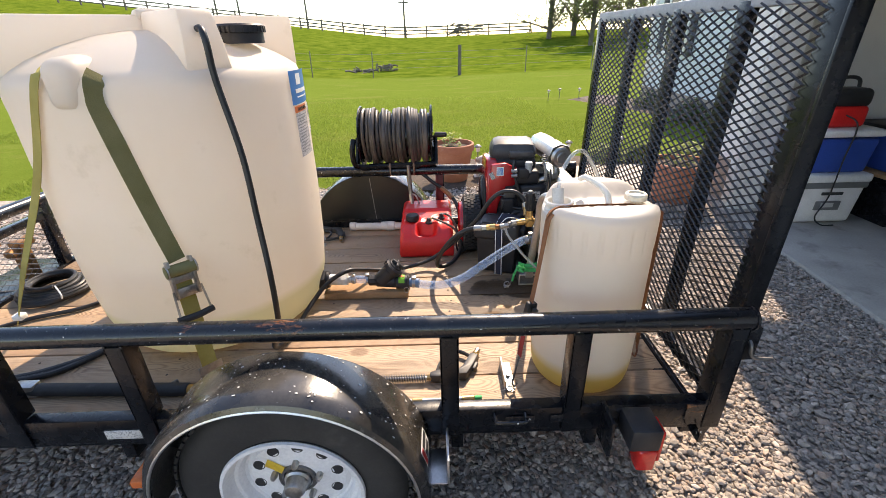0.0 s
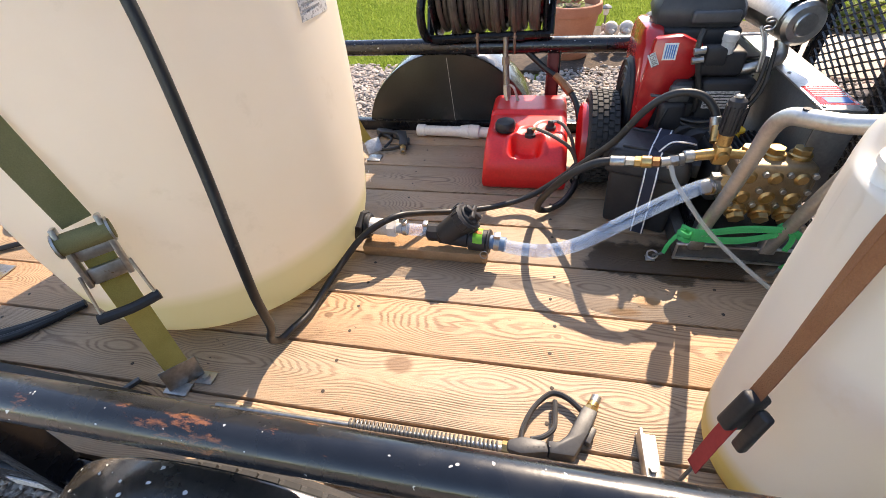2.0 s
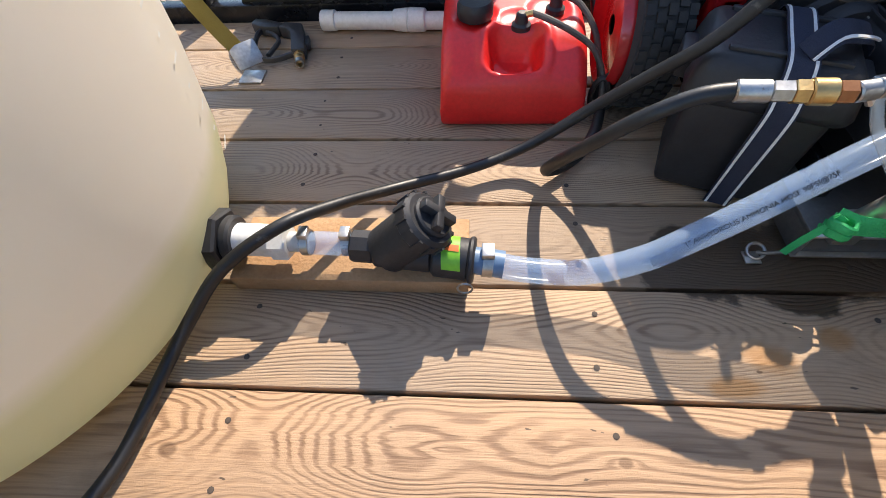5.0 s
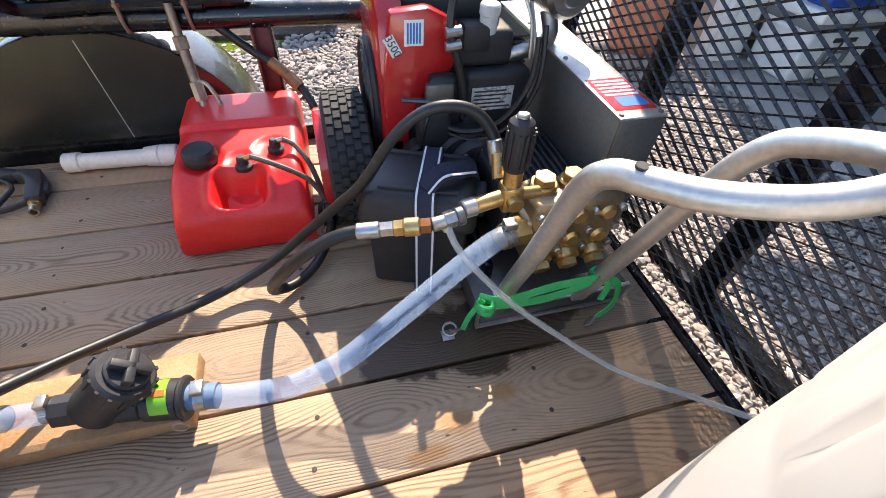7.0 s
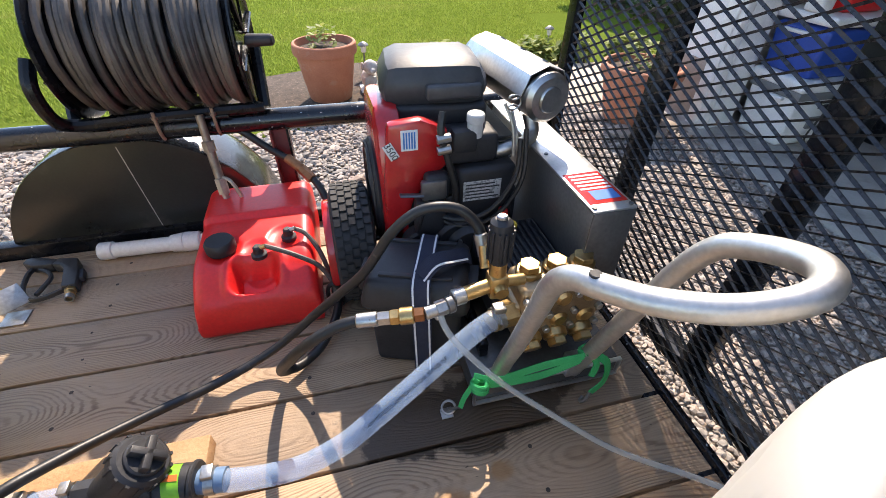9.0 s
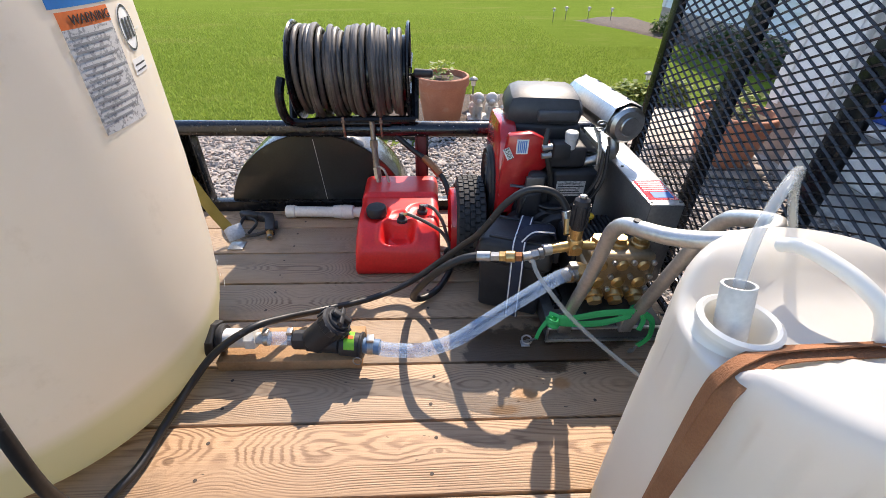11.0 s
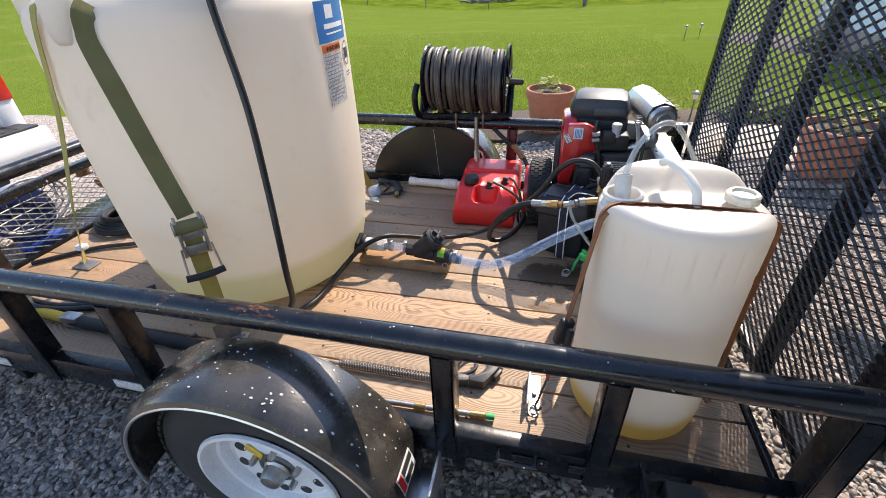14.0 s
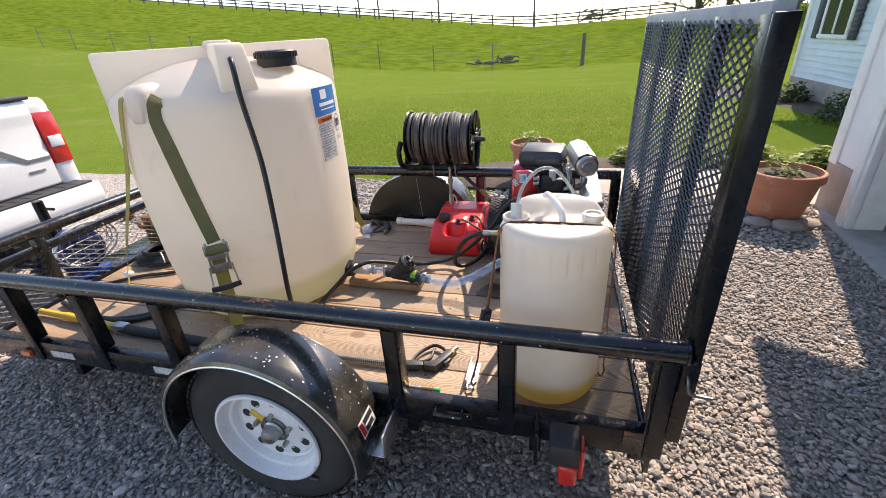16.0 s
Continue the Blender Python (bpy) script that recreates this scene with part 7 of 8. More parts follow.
part("tie", Mesh().tube([(-1.87, 1.585, 0.455), (-1.835, 1.565, 0.50), (-1.87, 1.59, 0.540)], 0.004, 6, 4), LABELWHITE, coil, "white zip tie")


# ---- pressure washer: cart, engine, pump ----
pw = thing("pressure_washer", "petrol pressure washer cart with red and black engine", "pressure washer", (0.50, 1.95, 0.452))
# base channel and axle wheel
part("base_frame", Mesh().rbox(0.405, 0.76, 1.625, 2.36, 0.500, 0.512, 0.003).rbox(0.405, 0.412, 1.625, 2.36, 0.4525, 0.506, 0.002).rbox(0.753, 0.76, 1.625, 2.36, 0.4525, 0.506, 0.002).rbox(0.405, 0.76, 1.622, 1.628, 0.4525, 0.508, 0.002), DARKSTEEL, pw, "grey steel base channel")
part("deck_plate", Mesh().rbox(0.27, 0.72, 1.86, 2.36, 0.555, 0.565, 0.003).rbox(0.44, 0.46, 1.7, 2.3, 0.51, 0.556, 0.002).rbox(0.70, 0.72, 1.7, 2.3, 0.51, 0.556, 0.002), BLACK2, pw)
wx, wy, wz = 0.196, 2.085, 0.612
tw = part("cart_wheel", Mesh().lathe([(0.02, 0.012), (0.09, 0.004), (0.112, 0.022), (0.118, 0.026), (0.121, 0.020), (0.121, -0.02)], 36, (wx - 0.045, wy, wz), (-1, 0, 0), False), REDPAINT, pw, "red steel disc wheel with knobbly tyre")
part("tyre", Mesh().lathe([(0.118, -0.044), (0.135, -0.052), (0.150, -0.046), (0.157, -0.030), (0.158, 0.0), (0.157, 0.030), (0.150, 0.046), (0.135, 0.052), (0.118, 0.044)], 48, (wx, wy, wz), (1, 0, 0), False), TYRE, tw)
blk = Mesh()
for i in range(40):
    for row in range(5):
        a = 2 * math.pi * (i + (row % 2) * 0.5) / 40
        d = -0.036 + row * 0.018
        rr = 0.160 - 0.05 * abs(row - 2) ** 2 * 0.02
        blk.box(-0.0075, 0.0075, -0.009, 0.009, -0.004, 0.0045, Matrix.Translation((wx + d, wy + rr * math.cos(a), wz + rr * math.sin(a))) @ Matrix.Rotation(-a + math.pi / 2, 4, "X").inverted())
part("tread", blk, TYRE, tw, smooth=0)
part("axle", Mesh().cyl((0.15, wy, wz), (0.45, wy, wz), 0.010, seg=12), DARKSTEEL, pw)

# engine block and covers
eng = part("engine_block", Mesh().rbox(0.33, 0.58, 2.00, 2.28, 0.56, 0.82, 0.02, 3).rbox(0.40, 0.62, 1.99, 2.06, 0.62, 0.78, 0.012, 2).cyl((0.46, 1.985, 0.66), (0.46, 1.93, 0.66), 0.085, 0.080, 26, 0.008), BLACKPL, pw, "black engine block")
for i in range(11):
    part("cooling_fin", Mesh().rbox(0.43, 0.60, 2.01, 2.22, 0.80 + i * 0.011, 0.804 + i * 0.011, 0.0012, 1), BLACKPL, eng)
sh_o = [(1.985, 0.60), (2.00, 0.575), (2.10, 0.565), (2.30, 0.58), (2.315, 0.72), (2.31, 0.90), (2.27, 0.975), (2.08, 0.985), (2.03, 0.945), (2.005, 0.84), (1.985, 0.72)]
shroud = part("blower_shroud", Mesh().prism(sh_o, "x", 0.275, 0.338, 0.018), REDPAINT, pw, "glossy red blower housing")
part("shroud_cheek", Mesh().prism([(0.284, 0.63), (0.312, 0.62), (0.330, 0.70), (0.348, 0.775), (0.380, 0.825), (0.430, 0.865), (0.432, 0.955), (0.37, 0.982), (0.296, 0.975), (0.279, 0.80)], "y", 1.985, 2.02, 0.010), REDPAINT, shroud)
part("fan_screen", Mesh().lathe([(0.135, 0), (0.138, 0.010), (0.128, 0.018), (0.02, 0.020)], 40, (0.279, 2.145, 0.735), (-1, 0, 0)), BLACKPL, shroud, "round black fan screen")
for k in range(5):
    part("screen_ring", Mesh().lathe([(0.03 + k * 0.023, 0.019), (0.034 + k * 0.023, 0.0235), (0.038 + k * 0.023, 0.019)], 32, (0.279, 2.145, 0.735), (-1, 0, 0), False), BLACKPL, shroud)
air = Mesh().rbox(-0.130, 0.130, -0.112, 0.112, 0, 0.104, 0.040, 2)
air.v = [(x * (1 - 1.3 * max(0, z - 0.03)), y * (1 - 1.1 * max(0, z - 0.03)), z) for x, y, z in air.v]
af = part("air_cover", Mesh().add(air.v, air.f, pose(0.435, 2.185, 0.965, 0, 0, -6)), surf("dark_grey_moulding", (0.030, 0.031, 0.034), (0.048, 0.049, 0.052), 20, 0.42, 0.55, bump=0.1), pw, "black moulded air cleaner cover")
part("cover_base", Mesh().rbox(-0.135, 0.125, -0.11, 0.105, -0.05, 0.012, 0.014, 3, pose(0.435, 2.185, 0.965, 0, 0, -6)), BLACKPL, af)
part("cover_knob", Mesh().rbox(0.40, 0.53, 2.058, 2.085, 0.99, 1.025, 0.008, 3), surf("dark_grey_latch", (0.05, 0.05, 0.053), (0.07, 0.07, 0.073), 20, 0.4), af)
part("cover_stripe", Mesh().rbox(0.298, 0.302, 2.10, 2.26, 0.955, 0.962, 0.001), YELLOWPL, af)
part("carburettor", Mesh().rbox(0.43, 0.555, 1.985, 2.07, 0.862, 0.935, 0.014, 3).rbox(0.44, 0.50, 1.975, 2.02, 0.895, 0.95, 0.01, 2), BLACKPL, pw)
part("oil_filler", Mesh().cyl((0.495, 1.995, 0.93), (0.495, 1.993, 0.965), 0.018, seg=16).cyl((0.495, 1.993, 0.962), (0.495, 1.992, 0.984), 0.0205, seg=16, chamfer=0.003), GREYPVC, pw, "grey filler cap")
part("rocker_cover", Mesh().rbox(0.45, 0.60, 1.965, 2.03, 0.70, 0.86, 0.015, 3), BLACKPL, pw)
part("starter", Mesh().cyl((0.365, 1.945, 0.66), (0.365, 1.99, 0.66), 0.055, seg=20, chamfer=0.006).rbox(0.345, 0.42, 1.94, 1.99, 0.69, 0.80, 0.016, 3).rbox(0.37, 0.43, 1.95, 1.99, 0.79, 0.86, 0.014, 3), BLACKPL, pw)
part("drive_hub", Mesh().cyl((0.475, 1.93, 0.67), (0.475, 1.905, 0.67), 0.06, 0.055, 24, 0.004), BLACKPL, pw)
for k in range(6):
    a = radians(60 * k + 15)
    part("hub_bolt", Mesh().hexnut((0.475 + 0.044 * math.cos(a), 1.906, 0.67 + 0.044 * math.sin(a)), (0.475 + 0.044 * math.cos(a), 1.899, 0.67 + 0.044 * math.sin(a)), 0.006), STEEL, pw)
part("key_switch", Mesh().rbox(0.36, 0.42, 1.945, 1.965, 0.80, 0.85, 0.006, 2).tube([(0.31, 1.95, 0.822), (0.365, 1.95, 0.815)], 0.008, 7, 1, 0.5), DARKSTEEL, pw)
part("red_lever", Mesh().rbox(0.555, 0.575, 1.93, 1.955, 0.70, 0.755, 0.005, 2), RED, pw)
part("dipstick", Mesh().cyl((0.565, 1.90, 0.60), (0.565, 1.89, 0.735), 0.007, seg=10).cyl((0.565, 1.89, 0.735), (0.565, 1.889, 0.747), 0.016, seg=16, chamfer=0.003), YELLOWPL, pw, "yellow oil cap")
# cables and fuel pipes round the engine
for pts, r, m in (([(0.415, 1.975, 1.0), (0.408, 1.962, 0.955), (0.425, 1.955, 0.89), (0.44, 1.95, 0.83), (0.445, 1.955, 0.77)], 0.0085, HOSE),
                  ([(0.36, 1.972, 0.77), (0.44, 1.935, 0.745), (0.52, 1.925, 0.765), (0.58, 1.935, 0.84), (0.592, 1.955, 0.93)], 0.006, HOSE),
                  ([(0.37, 1.968, 0.755), (0.46, 1.930, 0.725), (0.545, 1.925, 0.755), (0.60, 1.935, 0.84), (0.605, 1.96, 0.95)], 0.006, HOSE),
                  ([(0.575, 1.985, 0.99), (0.585, 1.96, 0.93), (0.59, 1.95, 0.88)], 0.004, STEEL),
                  ([(0.56, 1.99, 1.0), (0.575, 1.965, 0.955), (0.578, 1.952, 0.89)], 0.004, STEEL),
                  ([(0.375, 1.955, 0.80), (0.36, 1.94, 0.77), (0.35, 1.945, 0.72)], 0.005, HOSE)):
    part("cable", Mesh().tube(pts, r, 8, 6), m, pw)
for y, z in ((1.958, 0.945), (1.954, 0.92)):
    part("cable_clip", Mesh().cyl((0.398, y, z), (0.428, y, z + 0.004), 0.010, seg=10), STEEL, pw)
part("spring_hook", Mesh().tube([(0.572 + 0.014 * math.cos(i * 0.9), 1.965, 0.99 + 0.003 * i + 0.010 * math.sin(i * 0.9)) for i in range(14)], 0.0026, 6, 2), STEEL, pw)
# muffler
mf = part("muffler", Mesh().cyl((0.615, 2.345, 1.008), (0.668, 1.990, 1.000), 0.057, seg=32, chamfer=0.010).cyl((0.667, 1.992, 1.0), (0.669, 1.984, 1.0), 0.030, seg=24, chamfer=0.003), surf("heat_dulled_steel", (0.42, 0.41, 0.39), (0.55, 0.54, 0.52), 12, 0.25, 0.45, 1.0, bump=0.1), pw, "dull steel round muffler")
mdir = (Vector((0.668, 1.99, 1.0)) - Vector((0.615, 2.345, 1.008))).normalized()
ms = mdir.cross(Vector((0, 0, 1))).normalized()
mu = ms.cross(mdir)
shield = Mesh()
for t0, d in ((0.03, 0), (0.335, 0)):
    c = Vector((0.615, 2.345, 1.008)) + mdir * t0
    for w, h in ((-0.064, 0.006), (-0.044, 0.052), (0.0, 0.067), (0.044, 0.052), (0.064, 0.006)):
        shield.v.append(tuple(c + ms * w + mu * h))
    for w, h in ((-0.062, 0.006), (-0.043, 0.050), (0.0, 0.065), (0.043, 0.050), (0.062, 0.006)):
        shield.v.append(tuple(c + ms * w + mu * h))
shield.f = [(i, i + 1, 11 + i, 10 + i) for i in range(4)] + [(6 + i, 5 + i, 15 + i, 16 + i) for i in range(4)] + [(i + 1, i, i + 5, i + 6) for i in range(4)] + [(10 + i, 11 + i, 16 + i, 15 + i) for i in range(4)]
part("heat_shield", shield, ALU, mf, "bright folded heat shield", smooth=0)
for t0 in (0.08, 0.18, 0.28):
    c = Vector((0.615, 2.345, 1.008)) + mdir * t0 - ms * 0.026 + mu * 0.0565
    part("shield_slot", Mesh().cyl(c, c + mu * 0.004 - ms * 0.002, 0.008, seg=10), DARKSTEEL, mf)
part("exhaust_pipe", Mesh().tube([(0.655, 2.06, 0.945), (0.66, 2.04, 0.905), (0.635, 2.02, 0.885), (0.595, 2.01, 0.885), (0.55, 2.02, 0.87)], 0.018, 12, 6), STEEL, pw, "bent steel exhaust pipe")
# stickers
part("sticker", Mesh().rbox(-0.019, 0.019, -0.0008, 0.0008, -0.024, 0.024, 0.0005, 1, pose(0.342, 1.983, 0.938, 0, 0, 0)), LABELWHITE, pw, "white panel sticker")
for k in range(5):
    part("sticker_bar", Mesh().box(-0.014 + k * 0.006, -0.0105 + k * 0.006, -0.0016, -0.0008, -0.019, 0.019, pose(0.342, 1.983, 0.938)), LABELBLUE, pw)
part("number_sticker", Mesh().rbox(-0.02, 0.02, -0.0008, 0.0008, -0.011, 0.011, 0.0005, 1, pose(0.300, 1.983, 0.915, 0, 62, 0)), LABELWHITE, pw, "white number sticker")
lettering("3500", 0.022, pose(0.300, 1.9818, 0.915, 0, 62, 0) @ pose(0, 0, 0, 90, 0, 0), INK, "lettering", pw)
part("spec_label", Mesh().rbox(0.465, 0.560, 1.9625, 1.9645, 0.775, 0.828, 0.0006, 1), LABELGREY, pw, "grey specification label")
for k in range(5):
    part("text_bar", Mesh().box(0.470, 0.555 - (k % 3) * 0.012, 1.9612, 1.9622, 0.782 + k * 0.009, 0.785 + k * 0.009), INK, pw)

# belt guard
gd = part("belt_guard", Mesh().rbox(0.650, 0.738, 1.708, 2.30, 0.615, 0.882, 0.006, 2), surf("galvanised_sheet", (0.26, 0.27, 0.28), (0.36, 0.37, 0.38), 6, 0.3, 0.45, 0.9, bump=0.1), pw, "grey sheet metal belt guard")
part("guard_top", Mesh().rbox(0.646, 0.742, 1.704, 2.31, 0.880, 0.886, 0.002), ALU, gd, "bright aluminium guard top")
part("guard_front", Mesh().rbox(0.648, 0.740, 1.702, 1.708, 0.62, 0.882, 0.002), DARKSTEEL, gd)
part("flag_sticker", Mesh().rbox(0.652, 0.736, 1.730, 1.850, 0.8858, 0.8868, 0.0004, 1), REDLENS, gd, "red, white and blue striped sticker")
for k in range(5):
    part("sticker_stripe", Mesh().box(0.66, 0.73, 1.782 + k * 0.013, 1.788 + k * 0.013, 0.8867, 0.8873), LABELWHITE, gd)
part("sticker_field", Mesh().box(0.672, 0.728, 1.742, 1.776, 0.8867, 0.8874), LABELBLUE, gd)
for x, y in ((0.654, 1.716), (0.734, 1.716), (0.66, 1.95), (0.66, 2.15)):
    part("guard_screw", Mesh().cyl((x, y, 0.886), (x, y, 0.889), 0.005, seg=8), DARKSTEEL, gd)

# pump
pump = part("pump_crankcase", Mesh().rbox(0.475, 0.650, 1.735, 1.945, 0.585, 0.715, 0.012, 3), BLACKPL, pw, "black finned pump crankcase")
for i in range(11):
    part("case_fin", Mesh().rbox(0.482 + i * 0.0152, 0.487 + i * 0.0152, 1.755, 1.925, 0.713, 0.725, 0.0015, 1), BLACKPL, pump)
part("maker_plate", Mesh().rbox(0.545, 0.605, 1.738, 1.752, 0.7145, 0.718, 0.001, 1), AMBER, pump)
mani = part("manifold", Mesh().rbox(0.494, 0.680, 1.645, 1.735, 0.605, 0.760, 0.014, 3).rbox(0.484, 0.690, 1.652, 1.735, 0.650, 0.720, 0.012, 3), surf("dull_cast_bronze", (0.30, 0.22, 0.13), (0.42, 0.32, 0.20), 18, 0.38, 0.55, 0.9, bump=0.15, spots=(0.20, 0.15, 0.10), spot_at=(0.55, 0.7), spot_scale=30), pw, "brass triplex pump manifold")
for k in range(3):
    x = 0.527 + k * 0.060
    part("valve_cap", Mesh().cyl((x, 1.700, 0.755), (x, 1.700, 0.772), 0.027, seg=20, chamfer=0.003).hexnut((x, 1.700, 0.771), (x, 1.700, 0.786), 0.022), BRASS, mani)
    part("valve_cap", Mesh().cyl((x, 1.658, 0.622), (x, 1.638, 0.612), 0.027, seg=20, chamfer=0.003).hexnut((x, 1.639, 0.6125), (x, 1.624, 0.605), 0.022), BRASS, mani)
    part("boss", Mesh().cyl((x, 1.647, 0.665), (x, 1.638, 0.665), 0.020, 0.016, 16, 0.003), BRASS, mani)
    part("boss", Mesh().cyl((x, 1.647, 0.725), (x, 1.637, 0.725), 0.018, 0.015, 16, 0.003), BRASS, mani)
for k in range(4):
    for z in (0.645, 0.690, 0.738):
        x = 0.503 + k * 0.056
        part("socket_bolt", Mesh().cyl((x, 1.646, z), (x, 1.634, z), 0.0078, seg=12, chamfer=0.0015), STEEL, mani)
part("inlet", Mesh().hexnut((0.494, 1.667, 0.690), (0.460, 1.663, 0.690), 0.028).cyl((0.462, 1.663, 0.690), (0.435, 1.650, 0.688), 0.0225, seg=18), BRASS, mani)
part("hose_clamp", Mesh().cyl((0.446, 1.655, 0.689), (0.458, 1.660, 0.6895), 0.0255, seg=20).rbox(0.44, 0.465, 1.645, 1.668, 0.712, 0.726, 0.003), STEEL, mani)
# unloader and the line of fittings
un = part("unloader", Mesh().cyl((0.500, 1.668, 0.778), (0.462, 1.666, 0.782), 0.012, seg=12).rbox(0.424, 0.462, 1.644, 1.682, 0.757, 0.810, 0.008, 2).cyl((0.443, 1.664, 0.805), (0.443, 1.667, 0.845), 0.0165, seg=16, chamfer=0.003).cyl((0.43, 1.662, 0.783), (0.375, 1.652, 0.780), 0.0145, seg=14, chamfer=0.002).cyl((0.443, 1.65, 0.785), (0.443, 1.632, 0.783), 0.014, seg=14).cyl((0.432, 1.69, 0.80), (0.436, 1.72, 0.83), 0.0135, seg=14), BRASS, pw, "brass unloader valve with black knob")
part("unloader_knob", Mesh().lathe([(0.018, 0), (0.021, 0.01), (0.0225, 0.06), (0.020, 0.085), (0.012, 0.092)], 18, (0.443, 1.667, 0.836), (0.0, 0.05, 1)), BLACKPL, un, "ribbed black adjusting knob")
for k in range(12):
    a = 2 * math.pi * k / 12
    part("knob_rib", Mesh().box(0.0205, 0.0238, -0.0022, 0.0022, 0.008, 0.072, Matrix.Translation((0.443, 1.667, 0.838)) @ Matrix.Rotation(a, 4, "Z")), BLACKPL, un, smooth=0)
part("knob_screw", Mesh().cyl((0.443, 1.671, 0.926), (0.443, 1.672, 0.934), 0.010, seg=12, chamfer=0.002), STEEL, un)
fl = part("injector_line", Mesh().cyl((0.378, 1.652, 0.780), (0.352, 1.648, 0.779), 0.0165, seg=16, chamfer=0.003), STEEL, pw, "line of brass and steel quick couplers")
for x0, x1, r, m, hx in ((0.352, 0.338, 0.0165, DARKSTEEL, 0), (0.338, 0.318, 0.015, STEEL, 1), (0.320, 0.296, 0.0125, STEEL, 0), (0.296, 0.278, 0.0142, surf("copper_brown", (0.26, 0.11, 0.05), (0.36, 0.17, 0.08), 30, 0.4, metal=0.9), 1), (0.278, 0.252, 0.0160, BRASS, 0), (0.252, 0.236, 0.0150, BRASS, 1), (0.236, 0.214, 0.0135, STEEL, 1), (0.214, 0.176, 0.0140, STEEL, 0)):
    y = lambda x: 1.630 + (x - 0.30) * 0.16 if x > 0.30 else 1.630 + (0.30 - x) * 0.20
    a, b = (x0, y(x0), 0.757 + (x0 - 0.18) * 0.115), (x1, y(x1), 0.757 + (x1 - 0.18) * 0.115)
    part("coupler", Mesh().hexnut(a, b, r) if hx else Mesh().cyl(a, b, r, seg=18, chamfer=0.002), m, fl)
part("injector_barb", Mesh().cyl((0.312, 1.634, 0.775), (0.322, 1.626, 0.758), 0.007, seg=10), STEEL, fl)

# bright folded lip of the base channel
part("frame_lip", Mesh().rbox(0.400, 0.765, 1.612, 1.622, 0.455, 0.461, 0.0015).rbox(0.400, 0.406, 1.612, 1.622, 0.461, 0.512, 0.0015).rbox(0.759, 0.765, 1.612, 1.622, 0.461, 0.512, 0.0015).rbox(0.400, 0.765, 1.612, 1.622, 0.508, 0.514, 0.0015), ALU, pw, "bright folded lip of the base channel")

# cart handle
HD = [(0.450, 1.625, 0.515), (0.452, 1.600, 0.615), (0.455, 1.566, 0.720), (0.456, 1.528, 0.845), (0.451, 1.494, 0.935), (0.459, 1.465, 0.972), (0.478, 1.430, 0.984), (0.515, 1.385, 0.995), (0.565, 1.340, 1.016), (0.615, 1.318, 1.036), (0.655, 1.322, 1.046), (0.682, 1.352, 1.042), (0.688, 1.395, 1.026), (0.682, 1.435, 1.006), (0.674, 1.462, 0.985), (0.665, 1.488, 0.935), (0.655, 1.520, 0.83), (0.645, 1.565, 0.68), (0.635, 1.615, 0.515)]
hd = part("cart_handle", Mesh().tube(HD, 0.0175, 16, 6), ALUTUBE, pw, "bent aluminium tube cart handle")
# Low black discs stand in for the shade inside two dents of the tube.
for p in ((0.470, 1.440, 0.999), (0.684, 1.425, 1.026)):
    part("dent_shade", Mesh().cyl((p[0], p[1], p[2] - 0.003), (p[0], p[1], p[2] + 0.0012), 0.0085, seg=12, chamfer=0.001), BLACKPL, hd)
for x in (0.45, 0.635):
    part("handle_socket", Mesh().rbox(x - 0.02, x + 0.02, 1.605, 1.635, 0.50, 0.56, 0.004, 2), ALU, hd)

# green tie-down
gs = thing("green_strap", "bright green tie-down strap knotted round the cart frame", "strap", (0.52, 1.60, 0.452))
for dz, dy, w in ((0.000, 0.0, 0.011), (0.014, -0.002, 0.009), (-0.020, 0.004, 0.011), (-0.033, 0.006, 0.010)):
    up = 0.012 if dz >= 0 else 0.0
    part("webbing", Mesh().ribbon([(0.392, 1.608 + dy, 0.574 + dz), (0.44, 1.593 + dy, 0.571 + dz * 0.8), (0.54, 1.586 + dy, 0.583 + dz + up), (0.632, 1.582 + dy, 0.606 + dz * 0.6)], w, 0.002, (0.1 * dz * 50, -0.8, 0.5), 5), GREEN, gs)
part("webbing", Mesh().ribbon([(0.64, 1.58, 0.612), (0.678, 1.572, 0.584), (0.686, 1.568, 0.522), (0.660, 1.566, 0.487)], 0.018, 0.003, (0.3, -0.9, 0.3), 5), GREEN, gs)
part("webbing", Mesh().ribbon([(0.630, 1.576, 0.624), (0.652, 1.570, 0.590), (0.648, 1.568, 0.550)], 0.013, 0.003, (-0.3, -0.9, 0.3), 5), GREEN, gs)
part("webbing", Mesh().ribbon([(0.398, 1.598, 0.583), (0.374, 1.598, 0.530), (0.366, 1.600, 0.488)], 0.011, 0.003, (-0.6, -0.7, 0.3), 4), GREEN, gs)
for cx, cz, rr2 in ((0.636, 0.608, 0.014), (0.400, 0.573, 0.016), (0.404, 0.555, 0.015)):
    part("knot", Mesh().tube([(cx + rr2 * math.cos(a * 0.7854), 1.592 + rr2 * 0.8 * math.sin(a * 0.7854), cz + 0.004 * math.sin(a * 1.57)) for a in range(9)], 0.0045, 8, 3, 1.8), GREEN, gs)
part("hook", Mesh().tube([(0.366, 1.600, 0.488), (0.352, 1.610, 0.470), (0.345, 1.618, 0.462)], 0.0035, 7, 4), DARKSTEEL, gs)
part("hook", Mesh().tube([(0.660, 1.566, 0.487), (0.648, 1.560, 0.468), (0.640, 1.565, 0.460), (0.650, 1.572, 0.466)], 0.004, 7, 4), DARKSTEEL, gs)
dr = thing("deck_ring", "small steel tie-down ring on the deck", "tie ring", (0.345, 1.62, 0.452))
